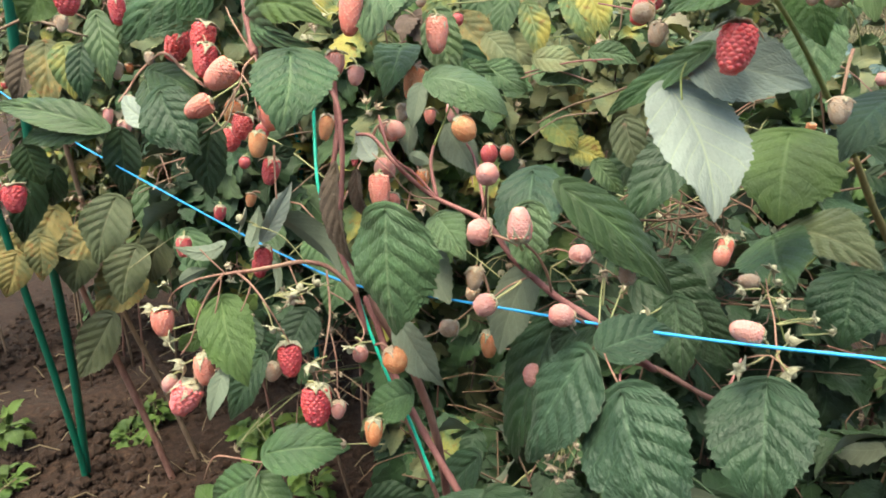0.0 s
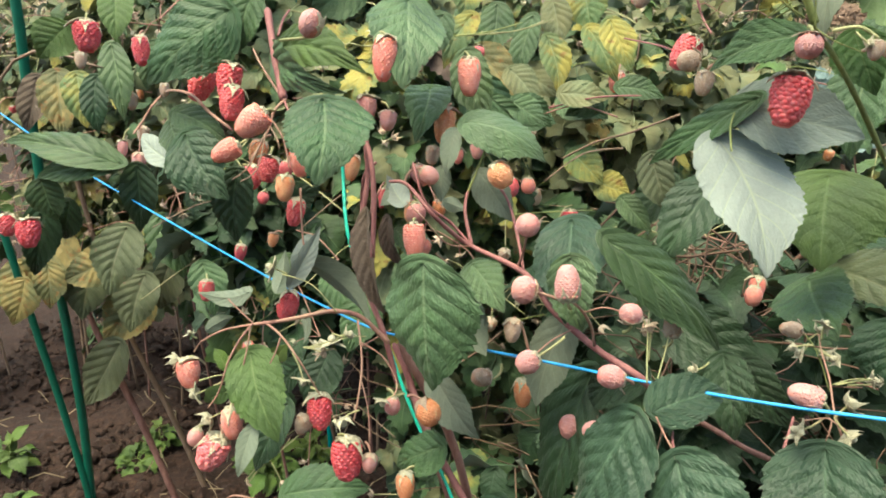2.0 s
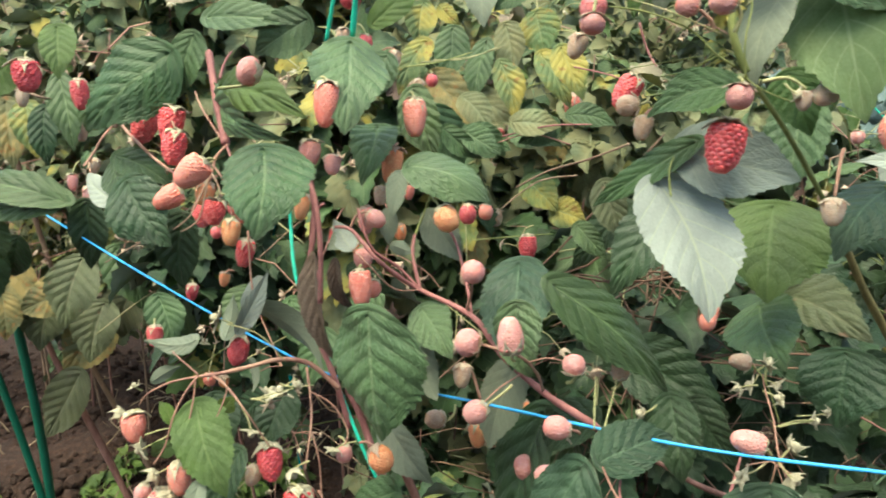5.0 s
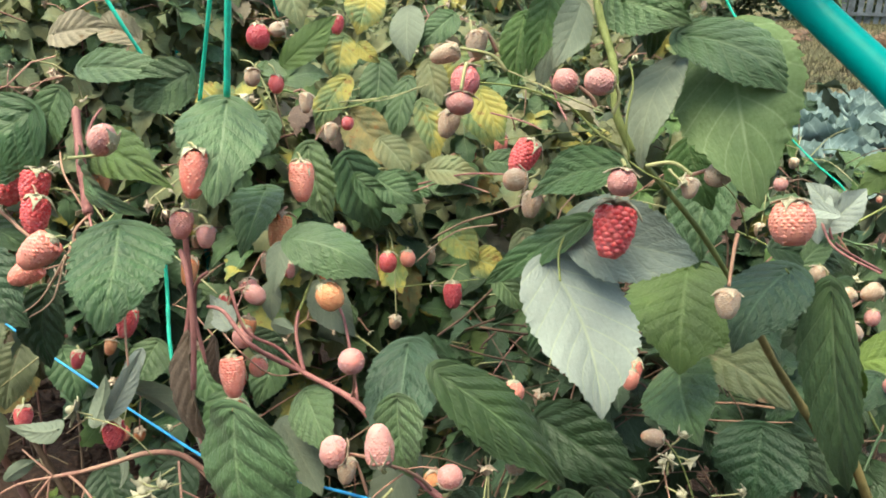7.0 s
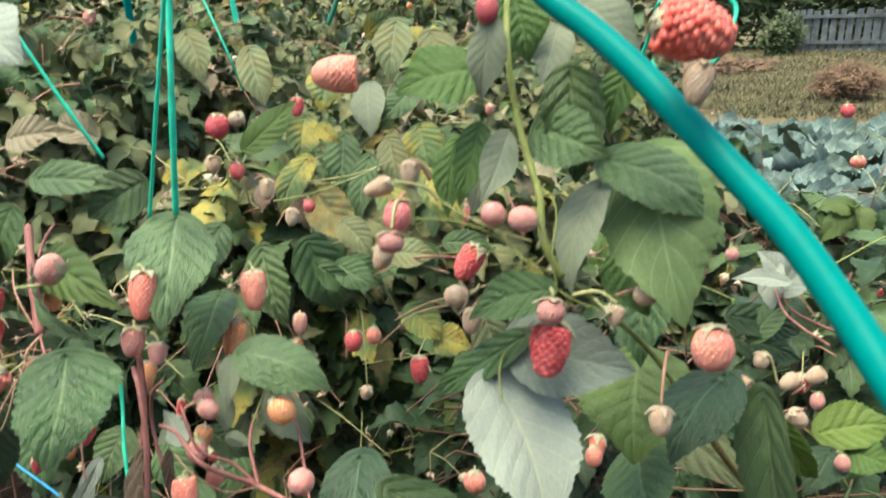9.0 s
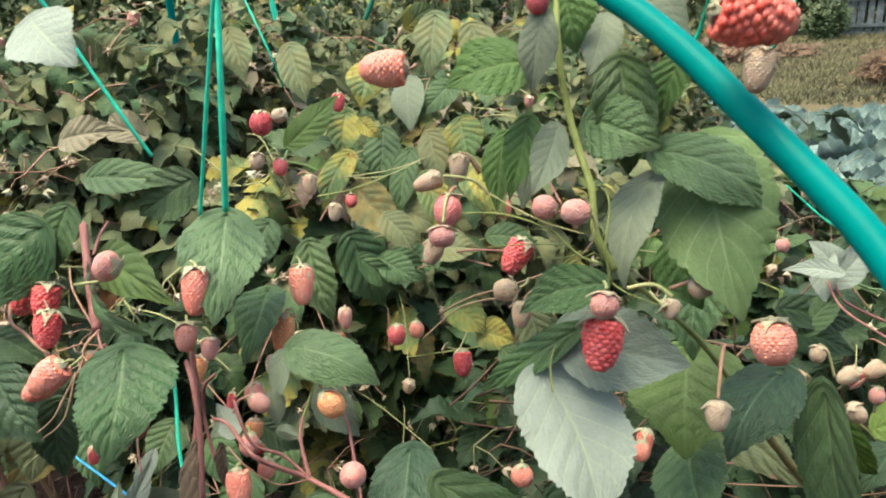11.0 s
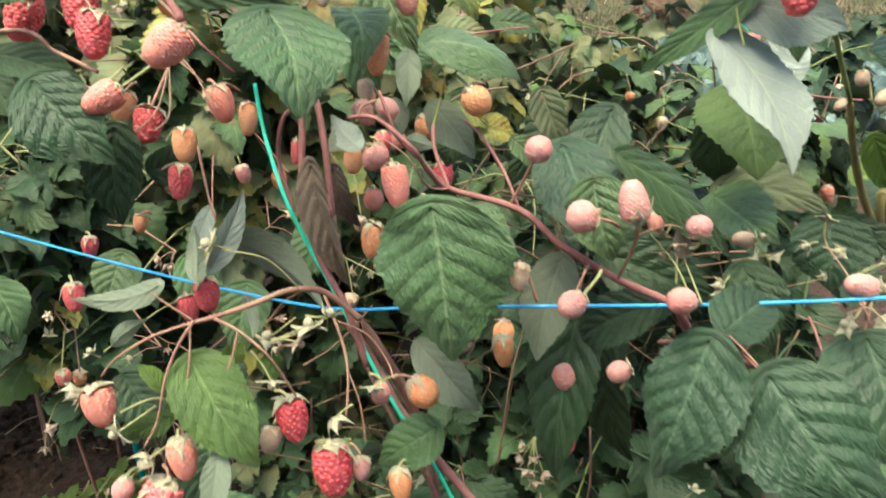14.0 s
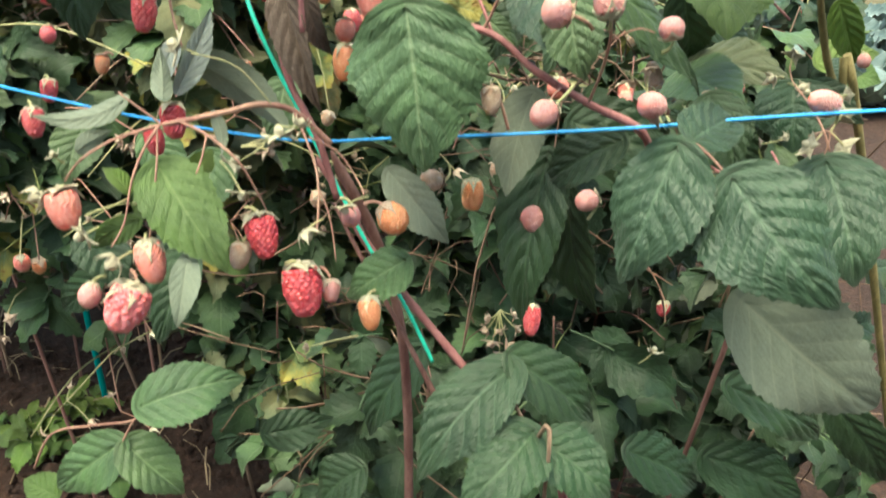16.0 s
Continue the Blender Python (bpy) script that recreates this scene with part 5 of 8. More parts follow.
leaf(left, (-0.7123, 1.158, 0.6012), (-0.737, 1.103, 0.5048), (0.3612, -0.8473, 0.3894), 0.0873, RUSTY, UNDER, 0.06, 0.1)
leaf(left, (-0.6737, 1.167, 0.5454), (-0.6875, 1.116, 0.4562), (0.3287, -0.8399, 0.4318), 0.0790, OLIVE, UNDER, 0.06, 0.1)
leaf(left, (-0.3056, 0.7585, 0.731), (-0.2866, 0.726, 0.6814), (0.4517, -0.6579, 0.6026), 0.0412, GREEN, UNDER, 0.06, 0.1)
leaf(centre, (-0.116, 0.5336, 0.7528), (-0.1321, 0.5062, 0.7171), (-0.006, -0.7916, 0.611), 0.0366, DEEP_SHADE, UNDER, 0.06, 0.1)
leaf(centre, (-0.0418, 0.5699, 0.8284), (-0.0593, 0.5426, 0.7931), (-0.0564, -0.7759, 0.6284), 0.0297, GREEN, UNDER, 0.06, 0.1)
leaf(centre, (-0.1821, 0.5474, 0.7396), (-0.1636, 0.5212, 0.7042), (0.3797, -0.6384, 0.6695), 0.0351, DEEP_SHADE, UNDER, 0.06, 0.1)
leaf(left, (-0.8097, 1.181, 0.5378), (-0.8229, 1.129, 0.4472), (0.3955, -0.8207, 0.4124), 0.0845, RUSTY, UNDER, 0.06, 0.1)
leaf(left, (-0.5436, 1.09, 0.5589), (-0.5617, 1.041, 0.4757), (0.2714, -0.8551, 0.4417), 0.0741, OLIVE, UNDER, 0.06, 0.1)
leaf(right, (0.194, 0.4101, 1.022), (0.2027, 0.3928, 0.993), (-0.3907, -0.8371, 0.3828), 0.0268, FRESH, UNDER, 0.06, 0.1, 0.5)
leaf(right, (0.2252, 0.4448, 0.999), (0.2088, 0.4143, 0.9533), (-0.5375, -0.5998, 0.5927), 0.0361, GREEN, UNDER, 0.06, 0.1)
leaf(right, (0.2328, 0.4572, 1.028), (0.2332, 0.4334, 0.997), (-0.4019, -0.7281, 0.5553), 0.0290, GREEN, UNDER, 0.06, 0.1)
leaf(left, (-0.1320, 0.5000, 1.1440), (-0.1040, 0.4800, 1.1200), (0.2, -0.9, 0.35), 0.04, PALE, PALE, 0.06, 0.1)
leaf(left, (-0.2060, 0.6600, 1.0560), (-0.1510, 0.6400, 1.0630), (0.1, -0.8, 0.55), 0.03, TAN, TAN, 0.1, 0.3, 1.4)
leaf(left, (-0.1500, 0.6800, 1.0510), (-0.1860, 0.7000, 1.0630), (-0.2, -0.8, 0.5), 0.028, TAN, TAN, 0.15, 0.5, 1.4)
leaf(centre, (-0.0217, 0.3908, 0.8264), (0.006, 0.3745, 0.79), (-0.3, -0.8, 0.5), 0.022, UNDER, UNDER, 0.1, 0.2)
berry(centre, (-0.0500, 0.4369, 1.0039), (-0.0754, -0.4086, -0.9096), 0.0159, 0.0259, "coral", (-0.0540, 0.4475, 1.0179))
berry(centre, (-0.0017, 0.4775, 0.9874), (0.0117, -0.4073, -0.9132), 0.0161, 0.0242, "coral", (-0.0047, 0.4884, 1.0020))
berry(centre, (-0.0176, 0.4804, 0.9560), (-0.162, -0.4069, -0.899), 0.0155, 0.0236, "orange", (-0.0136, 0.4905, 0.9685))
berry(centre, (-0.1223, 0.4126, 0.9733), (-0.7648, -0.2691, -0.5854), 0.0178, 0.0209, "coral", (-0.1110, 0.4195, 0.9785), hull=0.5)
berry(centre, (-0.1537, 0.4544, 0.9454), (-0.8649, -0.2166, -0.4527), 0.0162, 0.0196, "coral", (-0.1279, 0.4659, 0.9604), hull=0.5)
berry(centre, (-0.1510, 0.5112, 0.9295), (-0.3405, -0.3725, -0.8633), 0.0143, 0.0171, "orange", (-0.1426, 0.5202, 0.9401))
berry(centre, (-0.1382, 0.4881, 0.9237), (-0.1721, -0.3854, -0.9065), 0.0159, 0.0180, "ripe", (-0.1359, 0.4979, 0.9367))
berry(centre, (-0.1213, 0.4642, 0.9180), (-0.0857, -0.3875, -0.9179), 0.0135, 0.0173, "orange", (-0.1200, 0.4720, 0.9263))
berry(centre, (-0.1024, 0.4333, 0.944), (0.175, -0.3761, -0.9099), 0.0135, 0.0169, "coral", (-0.1068, 0.4416, 0.9539))
berry(left, (-0.1921, 0.5298, 0.9738), (-0.3405, -0.3725, -0.8633), 0.0193, 0.0265, "ripe", (-0.186, 0.541, 0.9898))
berry(left, (-0.1607, 0.4961, 0.9816), (-0.1721, -0.3854, -0.9065), 0.0179, 0.0232, "ripe", (-0.1647, 0.5058, 0.9949))
berry(left, (-0.1552, 0.4805, 0.9699), (-0.0857, -0.3875, -0.9179), 0.0168, 0.0227, "ripe", (-0.1595, 0.4915, 0.9861))
berry(centre, (-0.0317, 0.3945, 0.9104), (0.0584, -0.3687, -0.9277), 0.0143, 0.0221, "coral", (-0.0317, 0.4029, 0.9209), hull=0.55)
berry(centre, (0.0434, 0.3195, 0.9222), (-0.0363, 0.3854, 0.922), 0.0133, 0.0169, "pink", (0.0454, 0.3184, 0.9092))
berry(centre, (0.0241, 0.3251, 0.9153), (-0.9847, 0.0406, 0.1697), 0.0146, 0.0115, "pink", (0.0435, 0.3269, 0.9077))
berry(centre, (0.0715, 0.3128, 0.9101), (-0.0886, 0.3828, 0.9196), 0.0110, 0.0094, "pink", (0.0690, 0.3130, 0.9004))
berry(centre, (0.0284, 0.3327, 0.8712), (-0.8649, -0.2166, -0.4527), 0.0131, 0.0125, "pink", (0.0474, 0.3417, 0.8808))
berry(centre, (0.0642, 0.3073, 0.8802), (-0.9847, 0.0406, 0.1697), 0.0119, 0.0124, "pink", (0.0755, 0.3098, 0.8749))
berry(side, (-0.0888, 0.3761, 0.8068), (0.0886, -0.3828, -0.9196), 0.0158, 0.0217, "crimson", (-0.0950, 0.3852, 0.8188))
berry(side, (-0.0729, 0.3676, 0.7792), (0.0363, -0.3854, -0.922), 0.0203, 0.0262, "crimson", (-0.0792, 0.3767, 0.7909))
berry(side, (-0.1508, 0.3585, 0.7895), (-0.4985, -0.3483, -0.7938), 0.0191, 0.0217, "rose", (-0.1466, 0.3685, 0.8028))
berry(side, (-0.1377, 0.3636, 0.8073), (0.0886, -0.3828, -0.9196), 0.0138, 0.0191, "coral", (-0.1384, 0.3720, 0.8171))
berry(side, (-0.1695, 0.3871, 0.8256), (0.0886, -0.3828, -0.9196), 0.0159, 0.0180, "coral", (-0.1679, 0.3946, 0.8330))
berry(centre, (-0.0239, 0.3789, 0.8065), (0.5011, -0.3214, -0.8035), 0.0169, 0.0169, "orange", (-0.0372, 0.3857, 0.8132))
berry(centre, (-0.0385, 0.3703, 0.7576), (0.0015, -0.3866, -0.9222), 0.0132, 0.0178, "orange", (-0.0325, 0.3785, 0.7664))
berry(front, (0.1465, 0.2947, 0.8801), (-0.9398, 0.107, 0.3245), 0.0125, 0.0151, "pink", (0.1586, 0.2950, 0.8696))
berry(right, (0.1447, 0.3591, 0.9960), (-0.2016, -0.3477, -0.9157), 0.0194, 0.0247, "ripe", (0.1478, 0.3680, 1.0080))
berry(right, (0.1210, 0.4496, 1.0060), (-0.5238, -0.2834, -0.8033), 0.0155, 0.0211, "ripe", (0.1303, 0.4551, 1.0100))
berry(left, (-0.3059, 0.6017, 0.9984), (0.0886, -0.3828, -0.9196), 0.0225, 0.0252, "crimson", (-0.3081, 0.6131, 1.016))
berry(left, (-0.2255, 0.5172, 0.9981), (0.0886, -0.3828, -0.9196), 0.0123, 0.0208, "crimson", (-0.2262, 0.527, 1.011))
berry(left, (-0.4382, 0.6672, 0.8024), (0.0886, -0.3828, -0.9196), 0.0247, 0.0292, "crimson", (-0.4408, 0.6785, 0.8191))
berry(left, (-0.4726, 0.6882, 0.8031), (0.0886, -0.3828, -0.9196), 0.0197, 0.0231, "crimson", (-0.4729, 0.6975, 0.8151))
berry(left, (-0.3984, 0.8498, 0.8984), (0.0015, -0.3866, -0.9222), 0.0173, 0.0187, "unripe", (-0.3983, 0.8584, 0.9088))
berry(left, (-0.3713, 0.8064, 0.8705), (-0.0857, -0.3875, -0.9179), 0.0167, 0.0167, "unripe", (-0.3693, 0.8191, 0.8903))
berry(left, (-0.3791, 0.7702, 0.8625), (0.0015, -0.3866, -0.9222), 0.0124, 0.0185, "pink", (-0.3743, 0.7832, 0.8826))
berry(left, (-0.3612, 0.7652, 0.8493), (0.0015, -0.3866, -0.9222), 0.0161, 0.0210, "pink", (-0.3618, 0.7799, 0.8739))
berry(left, (-0.347, 0.8264, 0.9165), (0.0015, -0.3866, -0.9222), 0.0141, 0.0141, "unripe", (-0.3403, 0.8361, 0.9288))
berry(left, (-0.3327, 0.6349, 0.9761), (0.0015, -0.3866, -0.9222), 0.0125, 0.0135, "unripe", (-0.332, 0.645, 0.9898))
berry(centre, (0.0819, 0.3694, 1.0578), (-0.2016, -0.3477, -0.9157), 0.0130, 0.0134, "rose", (0.0860, 0.3767, 1.0658))
berry(centre, (0.0784, 0.3522, 1.0524), (-0.1156, -0.3574, -0.9268), 0.0114, 0.0087, "pink", (0.0818, 0.3616, 1.0664))
berry(centre, (0.0747, 0.3648, 1.0419), (-0.3683, -0.3204, -0.8727), 0.0110, 0.0106, "unripe", (0.0834, 0.3755, 1.0589))
berry(centre, (0.1207, 0.3613, 1.0590), (-0.9279, 0.1851, 0.3236), 0.0109, 0.0100, "pink", (0.1336, 0.3607, 1.0490))
berry(centre, (0.1294, 0.3445, 1.0611), (-0.9778, 0.1267, 0.1671), 0.0111, 0.0111, "pink", (0.1354, 0.3437, 1.0491))
berry(right, (0.1403, 0.3402, 1.0232), (-0.2016, -0.3477, -0.9157), 0.0121, 0.0108, "pink", (0.1419, 0.3473, 1.0302))
berry(right, (0.1869, 0.3585, 1.0204), (-0.8786, -0.1265, -0.4606), 0.0130, 0.0111, "unripe", (0.1746, 0.3627, 1.0184))
berry(right, (0.1645, 0.3336, 1.0222), (-0.2016, -0.3477, -0.9157), 0.0083, 0.0075, "unripe", (0.1495, 0.3414, 1.0292))
berry(right, (0.1982, 0.3186, 1.0122), (-0.0287, -0.3644, -0.9308), 0.0176, 0.0172, "coral", (0.1993, 0.3258, 1.0192))
berry(right, (0.1857, 0.3323, 0.9733), (-0.1156, -0.3574, -0.9268), 0.0124, 0.0114, "unripe", (0.1927, 0.3461, 0.9985))
berry(right, (0.0744, 0.3820, 1.0676), (-0.9475, -0.0642, -0.3131), 0.0102, 0.0116, "unripe", (0.1004, 0.3819, 1.0606))
berry(right, (0.0894, 0.3987, 1.0689), (-0.0287, -0.3644, -0.9308), 0.0110, 0.0115, "unripe", (0.1032, 0.3994, 1.0619))
berry(right, (0.1145, 0.3882, 0.9993), (-0.2016, -0.3477, -0.9157), 0.0120, 0.0115, "unripe", (0.1244, 0.3956, 1.0083))
berry(right, (0.1081, 0.3967, 1.0092), (-0.9966, 0.0323, -0.0756), 0.0132, 0.0106, "unripe", (0.1202, 0.4016, 1.0122))
berry(centre, (0.0167, 0.4190, 0.9417), (0.5011, -0.3214, -0.8035), 0.0159, 0.0159, "orange", (0.0088, 0.4278, 0.9528))
berry(centre, (0.0294, 0.3749, 0.9285), (-0.05, -0.6, 0.8), 0.0135, 0.0121, "pink", (0.0265, 0.396, 0.8945))
berry(centre, (-0.0634, 0.4481, 0.9732), (-0.0857, -0.3875, -0.9179), 0.0142, 0.0162, "pink", (-0.0640, 0.4564, 0.9827))
berry(centre, (-0.0498, 0.4434, 0.9678), (-0.0857, -0.3875, -0.9179), 0.0110, 0.0124, "pink", (-0.0541, 0.4516, 0.9772))
berry(centre, (-0.0248, 0.4332, 0.9374), (0.7667, -0.2279, -0.6002), 0.0115, 0.0121, "pink", (-0.0404, 0.4347, 0.9317))
berry(centre, (-0.0320, 0.4247, 0.9165), (-0.0857, -0.3875, -0.9179), 0.0109, 0.0122, "pink", (-0.0339, 0.4322, 0.9241))
berry(centre, (-0.0893, 0.4301, 1.0244), (-0.9398, 0.107, 0.3245), 0.0177, 0.0120, "pink", (-0.1069, 0.4303, 1.0154))
berry(centre, (-0.121, 0.4928, 0.9839), (-0.0857, -0.3875, -0.9179), 0.0111, 0.0133, "orange", (-0.1239, 0.5004, 0.9918))
berry(centre, (-0.0383, 0.4113, 0.8779), (0.0015, -0.3866, -0.9222), 0.0115, 0.0162, "orange", (-0.0369, 0.4186, 0.8849))
berry(front, (0.1072, 0.3635, 0.8770), (-0.0886, 0.3828, 0.9196), 0.0114, 0.0132, "unripe", (0.1039, 0.3622, 0.8638))
berry(front, (0.0236, 0.3749, 0.8652), (-0.0857, -0.3875, -0.9179), 0.0126, 0.0126, "unripe", (0.0337, 0.3735, 0.8508))
berry(centre, (0.0077, 0.4087, 0.8125), (-0.9847, 0.0406, 0.1697), 0.0143, 0.0121, "unripe", (0.0208, 0.4158, 0.8182))
berry(centre, (0.0347, 0.4105, 0.7992), (-0.0334, -0.3873, -0.9213), 0.0138, 0.0181, "orange", (0.0339, 0.4178, 0.8063))
berry(front, (0.0624, 0.3877, 0.7912), (-0.9842, -0.0936, -0.1506), 0.0169, 0.0142, "pink", (0.0774, 0.3911, 0.7879))
berry(front, (0.0672, 0.3467, 0.8197), (-0.9842, -0.0936, -0.1506), 0.0120, 0.0120, "pink", (0.0697, 0.3466, 0.8089))
berry(centre, (0.1263, 0.4825, 0.8375), (-0.0857, -0.3875, -0.9179), 0.0161, 0.0145, "coral", (0.1274, 0.49, 0.845))
berry(centre, (0.1978, 0.4180, 0.8448), (-0.9847, 0.0406, 0.1697), 0.0133, 0.0121, "unripe", (0.2090, 0.4189, 0.8357))
berry(side, (-0.0457, 0.3788, 0.8107), (-0.1721, -0.3854, -0.9065), 0.0103, 0.0109, "pink", (-0.0493, 0.3860, 0.8179))
berry(side, (-0.1001, 0.3764, 0.7979), (-0.3405, -0.3725, -0.8633), 0.0128, 0.0115, "unripe", (-0.0942, 0.3837, 0.8047))
berry(side, (-0.0594, 0.3675, 0.7771), (-0.0857, -0.3875, -0.9179), 0.0105, 0.0119, "pink", (-0.0625, 0.3757, 0.7867))
berry(side, (-0.1650, 0.3720, 0.7907), (-0.3405, -0.3725, -0.8633), 0.0105, 0.0112, "pink", (-0.1578, 0.3786, 0.7957))
berry(side, (-0.1867, 0.4733, 0.8386), (0.0015, -0.3866, -0.9222), 0.0120, 0.0153, "ripe", (-0.1882, 0.4815, 0.848))
berry(side, (-0.1307, 0.4672, 0.8257), (0.0886, -0.3828, -0.9196), 0.0115, 0.0148, "crimson", (-0.1324, 0.4743, 0.8323))
berry(centre, (-0.0665, 0.7358, 1.0470), (-0.0287, -0.3644, -0.9308), 0.0219, 0.0219, "crimson", (-0.0547, 0.7403, 1.0490))
berry(centre, (-0.05, 0.7391, 1.053), (-0.9877, 0.0001, -0.1561), 0.0169, 0.0129, "unripe", (-0.0456, 0.7437, 1.054))
berry(centre, (-0.0306, 0.7845, 1.0393), (-0.9778, 0.1267, 0.1671), 0.0215, 0.0151, "orange", (-0.0461, 0.7916, 1.0443))
berry(centre, (-0.0554, 0.7415, 1.0049), (-0.0287, -0.3644, -0.9308), 0.0154, 0.0164, "ripe", (-0.0627, 0.7532, 1.0219))
berry(centre, (-0.0772, 0.746, 1.011), (-0.2016, -0.3477, -0.9157), 0.0175, 0.0154, "unripe", (-0.0704, 0.7549, 1.024))
berry(centre, (-0.0270, 0.7191, 0.9915), (-0.0287, -0.3644, -0.9308), 0.0159, 0.0169, "unripe", (-0.0382, 0.7275, 1.0001))
berry(centre, (-0.0039, 0.8217, 1.051), (-0.0287, -0.3644, -0.9308), 0.0146, 0.0191, "crimson", (-0.0038, 0.8311, 1.064))
berry(centre, (0.0078, 0.7318, 0.9703), (-0.0287, -0.3644, -0.9308), 0.0127, 0.0127, "ripe", (0.0062, 0.7394, 0.9784))
berry(centre, (-0.0053, 0.7030, 0.9684), (-0.1156, -0.3574, -0.9268), 0.0149, 0.0149, "unripe", (-0.0194, 0.7053, 0.9611))
berry(centre, (0.0409, 0.6976, 0.8448), (-0.0287, -0.3644, -0.9308), 0.0191, 0.0201, "ripe", (0.0437, 0.7050, 0.8531))
berry(centre, (0.1028, 0.7069, 0.8040), (-0.0287, -0.3644, -0.9308), 0.0199, 0.0266, "crimson", (0.1035, 0.7162, 0.8168))
berry(centre, (0.1455, 0.961, 0.8819), (-0.0287, -0.3644, -0.9308), 0.0159, 0.0217, "crimson", (0.1463, 0.9702, 0.8945))
berry(centre, (0.0952, 0.9576, 0.8654), (-0.0287, -0.3644, -0.9308), 0.0130, 0.0130, "ripe", (0.0956, 0.9642, 0.8711))
berry(centre, (0.0599, 0.7136, 0.8414), (-0.0287, -0.3644, -0.9308), 0.0164, 0.0164, "coral", (0.0603, 0.7213, 0.8501))
berry(centre, (0.0057, 0.6033, 0.9083), (-0.0287, -0.3644, -0.9308), 0.0124, 0.0168, "pink", (0.0056, 0.6109, 0.9164))
berry(centre, (-0.0096, 0.5341, 0.9212), (-0.0287, -0.3644, -0.9308), 0.0100, 0.0116, "coral", (-0.0099, 0.5406, 0.927))
berry(centre, (-0.0253, 0.4768, 0.9374), (-0.1156, -0.3574, -0.9268), 0.0115, 0.0115, "unripe", (-0.0176, 0.4794, 0.9342))
berry(centre, (-0.0316, 0.4531, 0.9308), (0.4741, -0.3478, -0.8089), 0.0122, 0.0141, "pink", (-0.0261, 0.4543, 0.9239))
berry(centre, (0.0104, 0.4773, 0.9142), (0.3143, -0.3645, -0.8766), 0.0152, 0.0159, "orange", (0.0178, 0.4738, 0.8956))
berry(centre, (-0.0337, 0.4303, 0.9135), (-0.1156, -0.3574, -0.9268), 0.0124, 0.0124, "pink", (-0.0359, 0.4368, 0.9189))
berry(centre, (0.0007, 0.4137, 0.8768), (-0.1156, -0.3574, -0.9268), 0.0093, 0.0093, "unripe", (0.0081, 0.4197, 0.8823))
berry(centre, (0.2327, 0.5499, 0.8083), (-0.1156, -0.3574, -0.9268), 0.0150, 0.0194, "coral", (0.2343, 0.557, 0.8157))
berry(centre, (-0.1872, 0.5537, 0.8335), (-0.1156, -0.3574, -0.9268), 0.0109, 0.0142, "crimson", (-0.1888, 0.5611, 0.8413))
berry(centre, (-0.1544, 0.5373, 0.8518), (-0.2016, -0.3477, -0.9157), 0.0096, 0.0112, "orange", (-0.1478, 0.5431, 0.8566))
berry(centre, (-0.1201, 0.4456, 0.8431), (0.0061, -0.3665, -0.9304), 0.0135, 0.0182, "crimson", (-0.1205, 0.4523, 0.8492))
berry(centre, (-0.0396, 0.412, 0.8767), (-0.2113, -0.3857, -0.8981), 0.0127, 0.0166, "orange", (-0.0386, 0.4206, 0.8847))
berry(centre, (-0.0379, 0.4573, 0.9046), (-0.2113, -0.3857, -0.8981), 0.0119, 0.0137, "orange", (-0.0374, 0.465, 0.9104))
berry(centre, (-0.0304, 0.4445, 0.8863), (-0.2113, -0.3857, -0.8981), 0.0119, 0.0119, "coral", (-0.029, 0.4517, 0.8919))
berry(centre, (-0.1789, 0.5803, 0.8891), (-0.1631, -0.4063, -0.8991), 0.0173, 0.0200, "ripe", (-0.177, 0.5892, 0.8982))
berry(centre, (-0.1273, 0.5085, 0.8852), (-0.1631, -0.4063, -0.8991), 0.0144, 0.0207, "ripe", (-0.1247, 0.517, 0.8941))
berry(centre, (-0.146, 0.5615, 0.9022), (-0.1631, -0.4063, -0.8991), 0.0121, 0.0135, "ripe", (-0.1443, 0.57, 0.9106))
berry(centre, (-0.1927, 0.6491, 0.8486), (-0.1631, -0.4063, -0.8991), 0.0120, 0.0120, "ripe", (-0.1922, 0.6569, 0.8547))
berry(centre, (-0.0858, 0.5194, 0.9158), (-0.1631, -0.4063, -0.8991), 0.0122, 0.0193, "orange", (-0.0848, 0.528, 0.9238))
berry(centre, (-0.0621, 0.5009, 0.8995), (-0.1631, -0.4063, -0.8991), 0.0064, 0.0148, "ripe", (-0.0605, 0.5084, 0.9059))
berry(centre, (0.1554, 0.5258, 0.6163), (-0.2113, -0.3857, -0.8981), 0.0169, 0.0279, "ripe", (0.1601, 0.5346, 0.6275))
berry(centre, (0.0723, 0.491, 0.7586), (-0.2113, -0.3857, -0.8981), 0.0169, 0.0177, "orange", (0.0744, 0.4988, 0.7659))
berry(right, (0.1858, 0.3285, 1.129), (0.9501, -0.1706, -0.2611), 0.0227, 0.0285, "bright", (0.1724, 0.3338, 1.129), hull=0.55)
berry(right, (0.1841, 0.3198, 1.112), (-0.234, -0.2928, -0.9271), 0.0129, 0.0137, "unripe", (0.1864, 0.3259, 1.118))
berry(right, (0.058, 0.4292, 1.112), (-0.9947, 0.0975, 0.033), 0.0196, 0.0233, "coral", (0.0734, 0.4324, 1.113), hull=0.55)
berry(right, (0.1206, 0.3688, 1.138), (-0.0969, -0.3109, -0.9455), 0.0100, 0.0108, "crimson", (0.1222, 0.3752, 1.144))
berry(right, (0.2952, 0.4439, 0.9345), (-0.234, -0.2928, -0.9271), 0.0108, 0.0094, "unripe", (0.3063, 0.4421, 0.9193))
berry(right, (0.3268, 0.4387, 0.924), (-0.8925, -0.0728, -0.4451), 0.0128, 0.0115, "unripe", (0.3149, 0.4399, 0.912))
